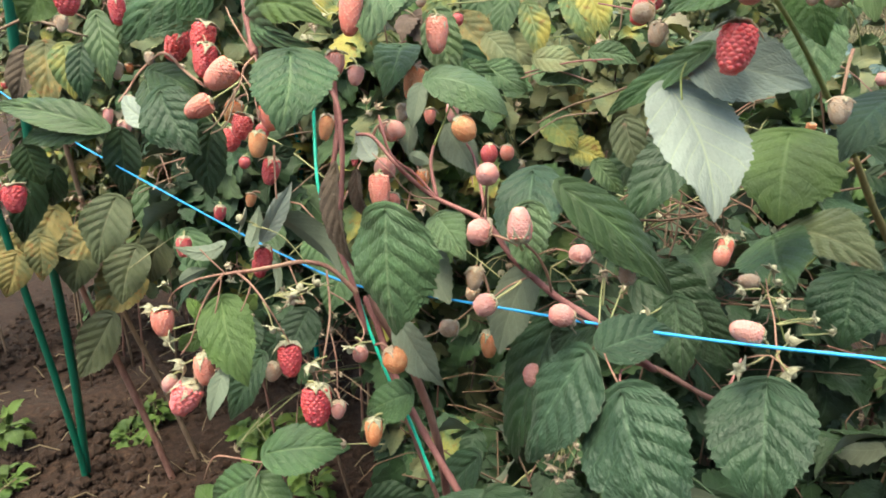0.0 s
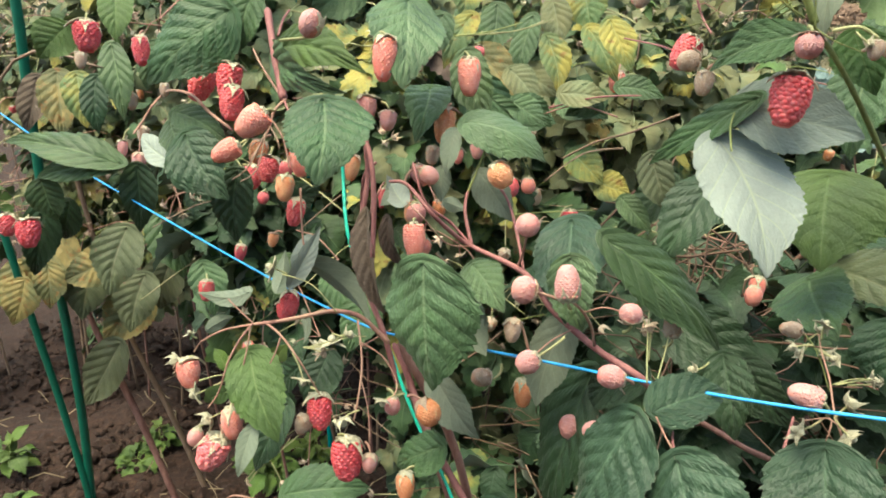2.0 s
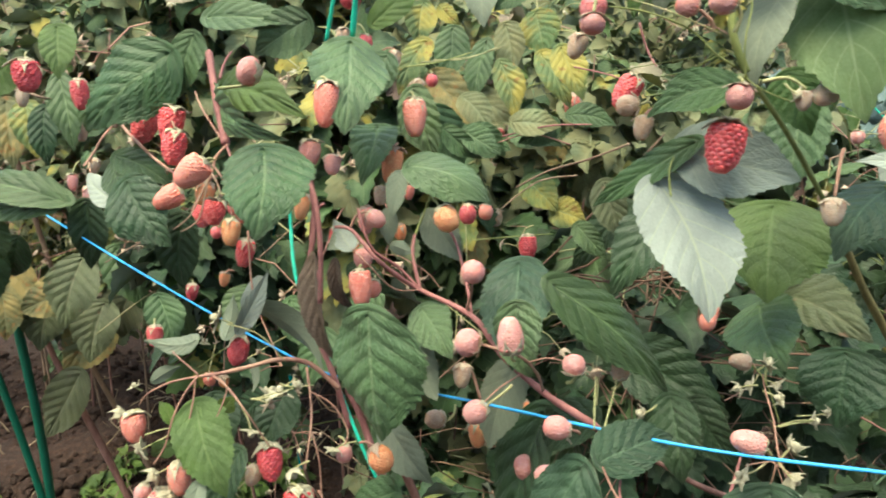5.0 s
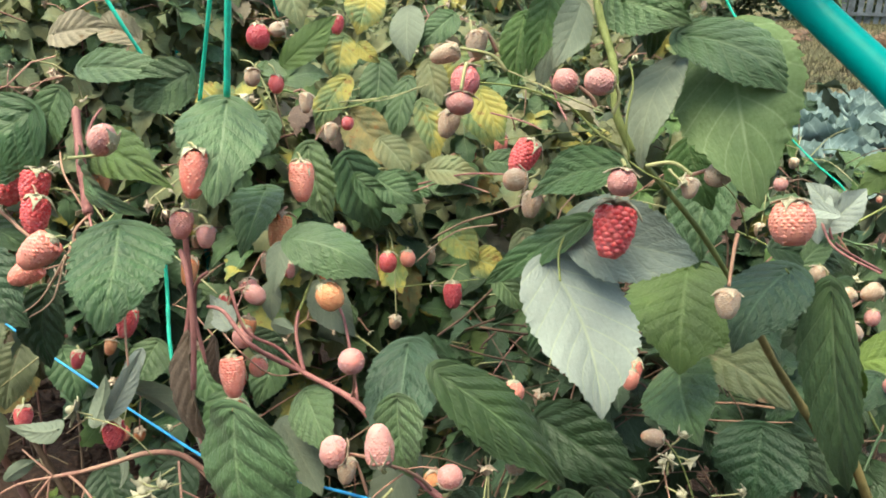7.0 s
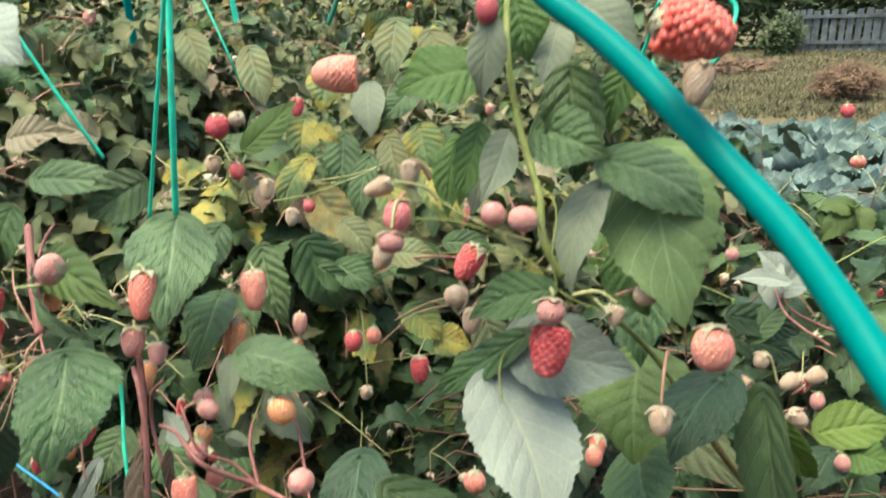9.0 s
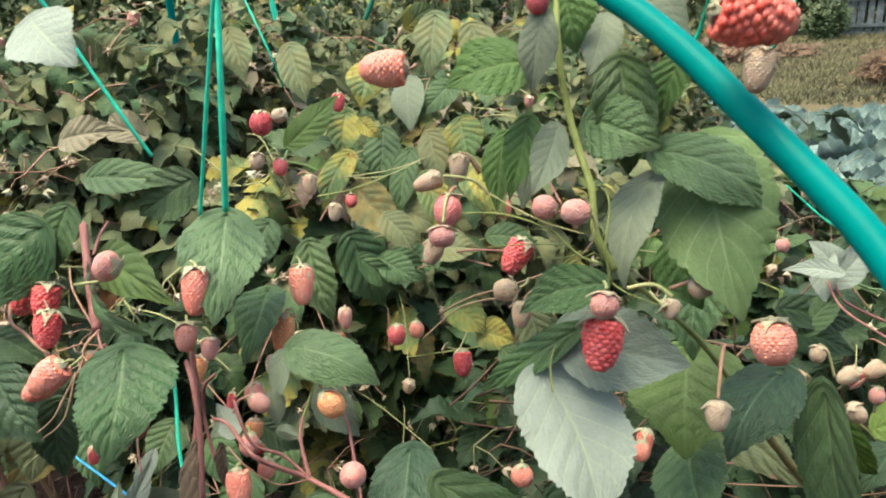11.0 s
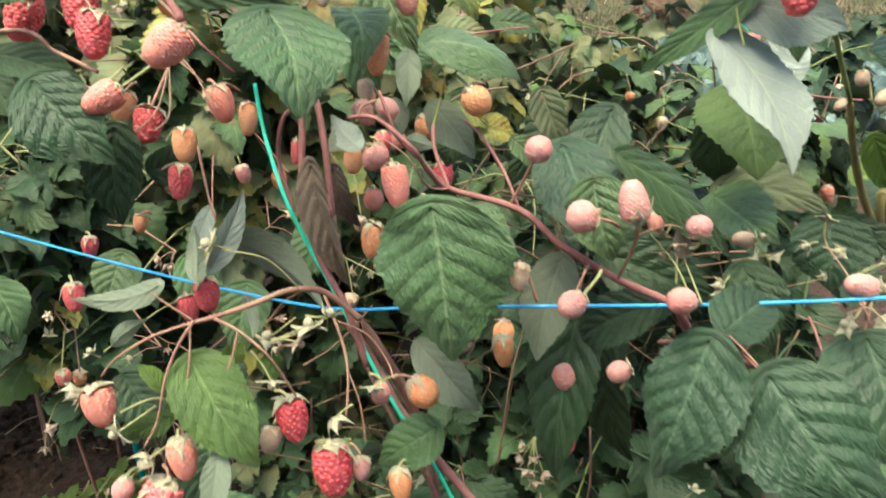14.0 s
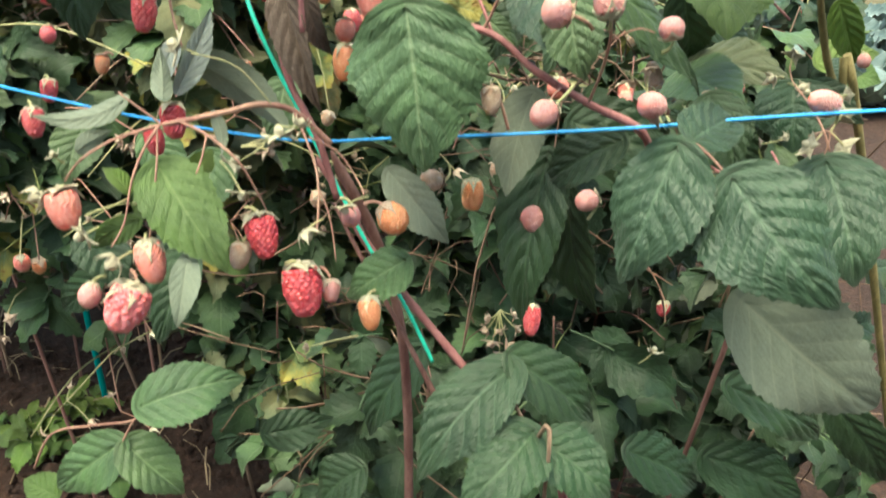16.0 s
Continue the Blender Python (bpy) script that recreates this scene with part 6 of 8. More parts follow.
berry(right, (0.3109, 0.4383, 0.9218), (-0.8925, -0.0728, -0.4451), 0.0121, 0.0115, "unripe", (0.3076, 0.4398, 0.9128))
berry(right, (0.3269, 0.433, 0.9104), (-0.234, -0.2928, -0.9271), 0.0094, 0.0101, "pink", (0.327, 0.4335, 0.8992))
berry(right, (0.3055, 0.4179, 0.9102), (0.722, -0.2768, -0.6341), 0.0123, 0.0110, "unripe", (0.2998, 0.4227, 0.9104))
berry(right, (0.2879, 0.449, 0.9163), (-0.8925, -0.0728, -0.4451), 0.0097, 0.0090, "unripe", (0.2957, 0.4498, 0.908))
berry(right, (0.3585, 0.4437, 0.8559), (-0.0622, -0.3145, -0.9472), 0.0101, 0.0108, "pink", (0.3579, 0.4497, 0.8611))
berry(right, (0.809, 1.131, 0.9699), (-0.0622, -0.3145, -0.9472), 0.0230, 0.0212, "crimson", (0.8127, 1.14, 0.9844))
berry(right, (0.7523, 1.012, 0.9163), (-0.0622, -0.3145, -0.9472), 0.0225, 0.0177, "coral", (0.7559, 1.021, 0.9291))
berry(right, (0.2282, 0.5435, 0.8046), (-0.1487, -0.3048, -0.9407), 0.0150, 0.0168, "coral", (0.2299, 0.5497, 0.8106))
berry(right, (0.0893, 0.3923, 1.071), (-0.1487, -0.3048, -0.9407), 0.0105, 0.0095, "unripe", (0.0981, 0.3946, 1.067))
berry(right, (0.3702, 0.6278, 0.9337), (-0.0622, -0.3145, -0.9472), 0.0125, 0.0116, "pink", (0.374, 0.6284, 0.924))
bud(side, (-0.1829, 0.3934, 0.8289), (-0.8649, -0.2166, -0.4527), 0.0090, SEPAL, (-0.1713, 0.3976, 0.8303))
bud(side, (-0.1719, 0.4017, 0.8479), (-0.3433, 0.3541, 0.8699), 0.0048, SEPAL, (-0.1678, 0.4024, 0.8415))
bud(side, (-0.1679, 0.3774, 0.8156), (-0.9388, -0.1575, -0.3063), 0.0091, SEPAL, (-0.1471, 0.3844, 0.823))
bud(side, (-0.1558, 0.3637, 0.8077), (-0.8649, -0.2166, -0.4527), 0.0092, SEPAL, (-0.1403, 0.3697, 0.8133))
bud(side, (-0.1197, 0.4003, 0.8924), (-0.9398, 0.107, 0.3245), 0.0086, SEPAL, (-0.1073, 0.4014, 0.8864))
bud(side, (-0.0784, 0.3775, 0.8609), (-0.0015, 0.3866, 0.9222), 0.0096, SEPAL, (-0.0951, 0.3764, 0.8518))
bud(side, (-0.0671, 0.3783, 0.862), (0.4985, 0.3483, 0.7938), 0.0064, SEPAL, (-0.0789, 0.38, 0.8591))
bud(side, (-0.0973, 0.3735, 0.8269), (-0.1721, -0.3854, -0.9065), 0.0072, SEPAL, (-0.1039, 0.3835, 0.8436))
bud(side, (-0.0815, 0.3717, 0.8473), (0.5011, -0.3214, -0.8035), 0.0071, DRY, (-0.0951, 0.3764, 0.8518))
bud(side, (-0.0702, 0.3571, 0.8117), (0.5011, -0.3214, -0.8035), 0.0084, SEPAL, (-0.0627, 0.3635, 0.8187))
bud(side, (-0.0505, 0.3703, 0.8158), (0.0015, -0.3866, -0.9222), 0.0072, SEPAL, (-0.0376, 0.3764, 0.8215))
bud(front, (0.1445, 0.2978, 0.8612), (-0.8664, 0.17, 0.4695), 0.0098, SEPAL, (0.1614, 0.3022, 0.8628))
bud(front, (0.1753, 0.3031, 0.8716), (0.9388, 0.1575, 0.3063), 0.0100, SEPAL, (0.1666, 0.3023, 0.8627))
bud(front, (0.1753, 0.2961, 0.855), (0.8664, -0.17, -0.4695), 0.0100, SEPAL, (0.1666, 0.3023, 0.8627))
bud(front, (0.1781, 0.344, 0.8913), (0.7648, 0.2691, 0.5854), 0.0084, SEPAL, (0.1754, 0.3427, 0.8808))
bud(front, (0.1579, 0.3377, 0.8778), (-0.8649, -0.2166, -0.4527), 0.0076, SEPAL, (0.1711, 0.3415, 0.8782))
bud(front, (0.1781, 0.3369, 0.8745), (-0.9398, 0.107, 0.3245), 0.0079, SEPAL, (0.174, 0.3405, 0.8755))
bud(front, (0.191, 0.3159, 0.8753), (0.9996, 0.0269, -0.0097), 0.0069, SEPAL, (0.1719, 0.3169, 0.8713))
bud(front, (0.1111, 0.3412, 0.8639), (-0.9398, 0.107, 0.3245), 0.0087, SEPAL, (0.1237, 0.3455, 0.8654))
bud(front, (0.0914, 0.3476, 0.8807), (-0.1721, -0.3854, -0.9065), 0.0081, DRY, (0.0916, 0.3446, 0.8657))
bud(centre, (0.0728, 0.3117, 0.874), (0.8649, 0.2166, 0.4527), 0.0072, DRY, (0.0663, 0.3156, 0.876))
bud(front, (0.2209, 0.4245, 0.8434), (0.5238, 0.2834, 0.8033), 0.0088, SEPAL, (0.2134, 0.4244, 0.8337))
bud(front, (0.2, 0.4111, 0.8333), (-0.9279, 0.1851, 0.3236), 0.0086, SEPAL, (0.2095, 0.4151, 0.8369))
bud(front, (0.2219, 0.4082, 0.8295), (0.4741, -0.3478, -0.8089), 0.0099, SEPAL, (0.2127, 0.4137, 0.8338))
bud(right, (0.2424, 0.394, 0.824), (-0.9279, 0.1851, 0.3236), 0.0071, SEPAL, (0.2276, 0.3962, 0.819))
bud(centre, (0.0919, 0.3578, 0.8724), (-0.2016, -0.3477, -0.9157), 0.0074, DRY, (0.0925, 0.3637, 0.8793))
bud(centre, (-0.0923, 0.4185, 0.8334), (0.5238, 0.2834, 0.8033), 0.0135, SEPAL, (-0.0787, 0.4219, 0.8358))
bud(centre, (-0.0679, 0.4071, 0.7171), (-0.9177, 0.2027, -0.3418), 0.0071, DRY, (-0.0364, 0.401, 0.7235))
bud(centre, (0.1818, 0.3987, 0.6704), (0.2901, 0.3491, 0.8911), 0.0104, SEPAL, (0.1707, 0.3996, 0.6565))
bud(right, (0.1635, 0.3322, 1.024), (0.9134, -0.1991, -0.355), 0.0066, SEPAL, (0.1571, 0.3374, 1.029))
bud(centre, (0.0867, 0.486, 0.644), (-0.8713, 0.1005, -0.4804), 0.0106, DRY, (0.1034, 0.4908, 0.6594))
bud(centre, (0.0922, 0.4782, 0.633), (-0.2833, -0.3425, -0.8958), 0.0115, DRY, (0.1034, 0.4908, 0.6594))
bud(centre, (0.1017, 0.4791, 0.6421), (0.3612, -0.5314, -0.7663), 0.0106, DRY, (0.1034, 0.4908, 0.6594))
bud(centre, (0.1086, 0.4717, 0.6328), (0.6374, -0.5337, -0.5557), 0.0115, DRY, (0.1034, 0.4908, 0.6594))
bud(centre, (0.0973, 0.4723, 0.6253), (-0.1228, -0.41, -0.9038), 0.0106, DRY, (0.1034, 0.4908, 0.6594))
bud(centre, (0.1166, 0.4751, 0.6458), (0.8368, -0.4716, -0.2782), 0.0097, DRY, (0.1034, 0.4908, 0.6594))
bud(centre, (0.0898, 0.4902, 0.6548), (-0.8368, 0.4716, 0.2782), 0.0097, DRY, (0.1034, 0.4908, 0.6594))
bud(centre, (0.1152, 0.4827, 0.6597), (0.8713, -0.1005, 0.4804), 0.0097, DRY, (0.1034, 0.4908, 0.6594))
stem(centre, [(0.3, 0.5, -0.03), (0.0771, 0.3326, 0.6151), (0.0392, 0.3492, 0.6807), (0.0143, 0.3676, 0.716), (-0.0115, 0.3889, 0.7515), (-0.0291, 0.4069, 0.7787), (-0.0393, 0.4212, 0.8027), (-0.05, 0.4332, 0.8222)], 0.0027, 0.0022, PINK_CANE, "cane")
stem(centre, [(-0.0457, 0.4074, 0.8083), (-0.0539, 0.4136, 0.8417), (-0.0646, 0.4242, 0.8679), (-0.0682, 0.4378, 0.9005), (-0.0647, 0.4502, 0.9298), (-0.0665, 0.4611, 0.9559), (-0.0683, 0.4692, 0.9754)], 0.0019, 0.0017, PINK_CANE, "cane")
stem(centre, [(0.24, 0.53, -0.03), (0.045, 0.3605, 0.5974), (0.0146, 0.3737, 0.6624), (-0.0019, 0.3845, 0.7014), (-0.0166, 0.3979, 0.7355), (-0.0302, 0.4148, 0.7659), (-0.0419, 0.4306, 0.7956)], 0.00196, 0.00125, RED_CANE, "cane")
stem(centre, [(-0.0585, 0.413, 0.8923), (-0.0579, 0.426, 0.9234), (-0.0603, 0.4364, 0.9483), (-0.0668, 0.4512, 0.9583)], 0.0017, 0.0015, PINK_CANE, "cane")
stem(centre, [(-0.1151, 0.458, 0.9779), (-0.122, 0.476, 0.9955), (-0.1283, 0.493, 1.011), (-0.134, 0.5103, 1.027)], 0.00296, 0.00219, PINK_CANE, "cane")
stem(centre, [(-0.124, 0.4931, 1.011), (-0.1224, 0.5026, 1.02), (-0.1192, 0.5107, 1.026)], 0.00099, 0.00061, PINK_CANE, "lateral")
stem(centre, [(-0.1169, 0.4586, 0.9795), (-0.1319, 0.4757, 0.9956), (-0.1432, 0.5001, 1.003)], 0.00076, 0.00041, RED_STALK, "lateral")
stem(centre, [(-0.1151, 0.458, 0.9779), (-0.1058, 0.443, 0.9674), (-0.0944, 0.4492, 0.9554)], 0.00076, 0.00058, PINK_CANE, "lateral")
stem(centre, [(-0.0474, 0.4213, 0.9372), (-0.0367, 0.4114, 0.9387), (-0.0234, 0.3992, 0.9273), (-0.011, 0.408, 0.911), (0.0007, 0.4129, 0.9003), (0.0299, 0.3921, 0.8933), (0.0445, 0.374, 0.88), (0.0662, 0.3545, 0.867), (0.0877, 0.3426, 0.857), (0.107, 0.35, 0.836), (0.1338, 0.3727, 0.806)], 0.0009, 0.0024, PINK_CANE, "cane")
stem(centre, [(0.0007, 0.4129, 0.9003), (-0.012, 0.416, 0.914), (-0.0261, 0.4089, 0.9289), (-0.0335, 0.4165, 0.9506)], 0.00090, 0.00080, PINK_CANE, "lateral")
stem(centre, [(0.0007, 0.4129, 0.9003), (-0.014, 0.402, 0.9066), (-0.0265, 0.3949, 0.9244), (-0.0363, 0.403, 0.9315)], 0.00047, 0.00036, RED_STALK, "lateral")
stem(centre, [(0.0299, 0.3921, 0.8933), (0.0269, 0.4069, 0.9095), (0.0224, 0.4282, 0.9226), (0.0178, 0.4408, 0.9273)], 0.00096, 0.00076, PINK_CANE, "lateral")
stem(centre, [(0.0007, 0.4129, 0.9003), (-0.0035, 0.4235, 0.918), (-0.002, 0.43, 0.929)], 0.00120, 0.00090, PINK_CANE, "lateral")
stem(centre, [(-0.002, 0.43, 0.928), (0.0045, 0.4369, 0.9425), (0.0082, 0.4402, 0.9523)], 0.00080, 0.00045, GREEN_CANE, "lateral")
stem(centre, [(0.0655, 0.355, 0.8675), (0.0605, 0.341, 0.886), (0.0532, 0.3276, 0.9024), (0.0447, 0.3169, 0.9143)], 0.00080, 0.00065, RED_STALK, "lateral")
stem(centre, [(0.0532, 0.3276, 0.9024), (0.0611, 0.3213, 0.9085), (0.0698, 0.32, 0.9069)], 0.00035, 0.00030, RED_STALK, "lateral")
stem(centre, [(0.055, 0.364, 0.873), (0.0418, 0.3479, 0.8751), (0.0311, 0.3367, 0.8719)], 0.00045, 0.00035, RED_STALK, "lateral")
stem(front, [(0.0863, 0.3248, 0.8653), (0.0903, 0.3454, 0.8753), (0.0988, 0.3789, 0.877)], 0.00047, 0.00034, STALK, "lateral")
stem(front, [(0.091, 0.3249, 0.8652), (0.101, 0.3489, 0.8699), (0.1056, 0.3611, 0.8729)], 0.00047, 0.00033, STALK, "lateral")
stem(side, [(-0.0494, 0.4023, 0.8403), (-0.0659, 0.4035, 0.8573), (-0.0821, 0.3999, 0.863), (-0.0978, 0.3938, 0.8624), (-0.1131, 0.3877, 0.862), (-0.1263, 0.3867, 0.8606)], 0.00163, 0.00104, RED_STALK, "cane")
stem(side, [(-0.1263, 0.3867, 0.8606), (-0.1444, 0.3893, 0.8552), (-0.1596, 0.3907, 0.8466), (-0.1684, 0.3964, 0.8351)], 0.00073, 0.00039, RED_STALK, "lateral")
stem(side, [(-0.1263, 0.387, 0.8612), (-0.1345, 0.3827, 0.8515), (-0.141, 0.3774, 0.8395), (-0.146, 0.3709, 0.8243), (-0.1525, 0.3669, 0.8153)], 0.00073, 0.00036, RED_STALK, "lateral")
stem(side, [(-0.1279, 0.3867, 0.8606), (-0.1295, 0.3815, 0.8485), (-0.1344, 0.3725, 0.8273), (-0.1377, 0.3673, 0.8151)], 0.00054, 0.00036, RED_STALK, "lateral")
stem(side, [(-0.1197, 0.3875, 0.862), (-0.1085, 0.3803, 0.8569), (-0.0976, 0.3713, 0.8475), (-0.0906, 0.3707, 0.8327), (-0.0867, 0.3719, 0.8222)], 0.00073, 0.00036, RED_STALK, "lateral")
stem(side, [(-0.1085, 0.3803, 0.8569), (-0.1118, 0.3764, 0.8479), (-0.115, 0.3738, 0.842)], 0.00054, 0.00036, RED_STALK, "lateral")
stem(side, [(-0.0669, 0.3984, 0.8581), (-0.0627, 0.3808, 0.8417), (-0.063, 0.3702, 0.8295), (-0.0662, 0.3626, 0.8115)], 0.00074, 0.00054, RED_STALK, "lateral")
stem(side, [(-0.0624, 0.374, 0.8307), (-0.0585, 0.3678, 0.8156), (-0.0577, 0.3618, 0.7962)], 0.00054, 0.00036, RED_STALK, "lateral")
stem(side, [(-0.0637, 0.3846, 0.8509), (-0.0506, 0.3818, 0.8431), (-0.0423, 0.3763, 0.8294), (-0.043, 0.3647, 0.8277)], 0.00054, 0.00036, RED_STALK, "lateral")
stem(side, [(-0.0928, 0.3739, 0.8534), (-0.0687, 0.3768, 0.8585), (-0.0604, 0.386, 0.8539)], 0.00036, 0.00036, STALK, "lateral")
stem(side, [(-0.1099, 0.3986, 0.8877), (-0.0918, 0.3966, 0.8815), (-0.0778, 0.395, 0.8638)], 0.00036, 0.00036, STALK, "lateral")
stem(side, [(-0.1263, 0.387, 0.8612), (-0.1362, 0.3903, 0.8698), (-0.1411, 0.3921, 0.8744)], 0.00054, 0.00036, RED_STALK, "lateral")
stem(side, [(-0.1612, 0.3815, 0.8248), (-0.1477, 0.3832, 0.8278), (-0.1361, 0.3737, 0.8303)], 0.00056, 0.00036, STALK, "lateral")
stem(left, [(-0.1561, 0.479, 0.9535), (-0.1744, 0.4927, 0.9617), (-0.2014, 0.5272, 0.9684), (-0.345, 0.8257, 0.9147), (-0.3611, 0.8191, 0.9), (-0.3707, 0.8126, 0.8853), (-0.3728, 0.7867, 0.8754)], 0.00102, 0.00138, RED_STALK, "lateral")
stem(centre, [(-0.1134, 0.458, 0.9779), (-0.1193, 0.4499, 0.972), (-0.1224, 0.4455, 0.9617), (-0.1327, 0.4325, 0.9443)], 0.00095, 0.00056, RED_STALK, "lateral")
stem(centre, [(-0.1213, 0.4482, 0.9679), (-0.1125, 0.4389, 0.9581), (-0.106, 0.4223, 0.9439)], 0.00056, 0.00036, RED_STALK, "lateral")
stem(centre, [(-0.1227, 0.4399, 0.9613), (-0.1297, 0.4223, 0.9456), (-0.1396, 0.4188, 0.9381)], 0.00056, 0.00036, BROWN_CANE, "lateral")
stem(centre, [(-0.1227, 0.4399, 0.9613), (-0.1248, 0.4218, 0.9441), (-0.1315, 0.4091, 0.9402)], 0.00056, 0.00036, BROWN_CANE, "lateral")
stem(centre, [(-0.121, 0.4419, 0.966), (-0.1133, 0.4288, 0.96), (-0.1093, 0.4169, 0.9572)], 0.00056, 0.00036, BROWN_CANE, "lateral")
stem(right, [(0.72, 0.33, -0.03), (0.3306, 0.4001, 0.7988), (0.3004, 0.4067, 0.8383), (0.2791, 0.4093, 0.8687), (0.2533, 0.4029, 0.903), (0.232, 0.3952, 0.9349)], 0.00320, 0.00190, OLIVE_CANE, "cane")
stem(right, [(0.2325, 0.3954, 0.934), (0.204, 0.3911, 0.9747), (0.1741, 0.3732, 1.007), (0.1507, 0.3624, 1.03)], 0.00150, 0.00130, GREEN_CANE, "cane")
stem(right, [(0.149, 0.3575, 1.031), (0.1415, 0.3589, 1.047), (0.1411, 0.3655, 1.064), (0.1382, 0.3775, 1.08), (0.1351, 0.3844, 1.097), (0.1322, 0.3891, 1.123), (0.1356, 0.4054, 1.151)], 0.00190, 0.00140, GREEN_CANE, "cane")
stem(right, [(0.1445, 0.3468, 1.03), (0.1422, 0.3472, 1.045), (0.1452, 0.3526, 1.059), (0.144, 0.3558, 1.067)], 0.00048, 0.00036, GREEN_CANE, "lateral")
stem(right, [(0.1445, 0.3468, 1.03), (0.1521, 0.3443, 1.025), (0.1651, 0.3414, 1.02)], 0.00036, 0.00025, GREEN_CANE, "lateral")
stem(right, [(0.1445, 0.3587, 1.033), (0.1341, 0.3561, 1.039), (0.1232, 0.3609, 1.049), (0.1054, 0.3645, 1.056), (0.087, 0.3614, 1.059)], 0.00051, 0.00036, GREEN_CANE, "lateral")
stem(right, [(0.1412, 0.3606, 1.038), (0.1323, 0.3734, 1.028), (0.1233, 0.385, 1.015), (0.1166, 0.3884, 1.009)], 0.00037, 0.00029, GREEN_CANE, "lateral")
stem(right, [(0.139, 0.3611, 1.039), (0.1325, 0.3841, 1.028), (0.1243, 0.4039, 1.022)], 0.00037, 0.00029, GREEN_CANE, "lateral")
stem(right, [(0.1355, 0.3613, 1.039), (0.1273, 0.3817, 1.021), (0.1151, 0.3866, 1.004)], 0.00037, 0.00029, GREEN_CANE, "lateral")
stem(right, [(0.1366, 0.3592, 1.047), (0.1221, 0.3571, 1.053), (0.11, 0.365, 1.058), (0.0973, 0.3889, 1.062)], 0.00037, 0.00026, STALK, "lateral")
stem(right, [(0.2007, 0.3529, 0.9948), (0.1946, 0.351, 1.008), (0.1899, 0.3519, 1.015), (0.1866, 0.3534, 1.018)], 0.00040, 0.00025, GREEN_CANE, "lateral")
stem(right, [(0.1245, 0.3646, 0.9713), (0.1248, 0.3719, 0.9819), (0.1287, 0.3791, 0.9872)], 0.00055, 0.00043, GREEN_CANE, "lateral")
stem(right, [(0.2297, 0.3638, 0.9725), (0.264, 0.3963, 0.9428), (0.2844, 0.4087, 0.9227)], 0.00056, 0.00051, GREEN_CANE, "lateral")
stem(right, [(0.394, 0.5215, 0.8985), (0.4019, 0.5718, 0.8909), (0.4072, 0.6036, 0.8904), (0.4126, 0.6281, 0.8989)], 0.00088, 0.00106, PINK_CANE, "lateral")
stem(right, [(0.4799, 0.6323, 0.8498), (0.4289, 0.6254, 0.879), (0.4203, 0.6326, 0.8982), (0.4068, 0.6411, 0.9199)], 0.00140, 0.00083, PINK_CANE, "lateral")
stem(right, [(0.2219, 0.3558, 0.9778), (0.2554, 0.3882, 0.9474), (0.2999, 0.4141, 0.9101)], 0.00041, 0.00036, GREEN_CANE, "lateral")
stem(front, [(0.3, 0.5, -0.03), (0.2233, 0.3739, 0.7007), (0.2062, 0.3732, 0.7519), (0.1848, 0.3635, 0.7823), (0.1561, 0.3595, 0.8006), (0.1338, 0.3727, 0.808), (0.1169, 0.3825, 0.8066)], 0.00215, 0.00156, RED_CANE, "cane")
stem(front, [(0.1756, 0.3032, 0.8461), (0.1703, 0.3092, 0.8608), (0.1729, 0.3239, 0.8698), (0.1739, 0.3379, 0.8771), (0.1725, 0.3411, 0.8849)], 0.00058, 0.00030, RED_STALK, "lateral")
stem(front, [(0.1625, 0.2988, 0.8495), (0.164, 0.2994, 0.8586), (0.1635, 0.3014, 0.8634), (0.1506, 0.3006, 0.8623)], 0.00043, 0.00029, RED_STALK, "lateral")
stem(front, [(0.1635, 0.3014, 0.8634), (0.1713, 0.2996, 0.8585), (0.1764, 0.2988, 0.8561)], 0.00043, 0.00029, RED_STALK, "lateral")
stem(front, [(0.169, 0.3143, 0.873), (0.1783, 0.3156, 0.8754), (0.1888, 0.3159, 0.8753)], 0.00029, 0.00029, STALK, "lateral")
stem(front, [(0.0913, 0.2823, 0.8542), (0.0865, 0.2906, 0.8614), (0.0842, 0.3009, 0.8654)], 0.00055, 0.00043, RED_STALK, "lateral")
stem(front, [(0.1443, 0.2987, 0.8394), (0.157, 0.3193, 0.8429), (0.163, 0.3294, 0.8438)], 0.00073, 0.00063, PINK_CANE, "lateral")
stem(front, [(0.09, 0.28, 0.8548), (0.0917, 0.2927, 0.8549), (0.0946, 0.3029, 0.8537)], 0.00063, 0.00055, PINK_CANE, "lateral")
stem(front, [(0.2207, 0.401, 0.8111), (0.2147, 0.4087, 0.8296), (0.2084, 0.4133, 0.8403), (0.2004, 0.4162, 0.8465)], 0.00054, 0.00036, GREEN_CANE, "lateral")
stem(front, [(0.12, 0.42, -0.03), (0.0382, 0.3018, 0.6615), (0.0374, 0.3205, 0.6936), (0.0327, 0.3388, 0.7114), (0.0483, 0.3791, 0.7186)], 0.00121, 0.00111, BROWN_CANE, "cane")
stem(centre, [(-0.2661, 0.6075, 0.4982), (-0.2426, 0.5881, 0.5462), (-0.2104, 0.5706, 0.5609), (-0.1775, 0.5516, 0.5735), (-0.1688, 0.5463, 0.5923)], 0.00106, 0.00071, RED_STALK, "lateral")
stem(centre, [(-0.1892, 0.5555, 0.5502), (-0.1775, 0.5516, 0.5735)], 0.00099, 0.00073, RED_STALK, "lateral")
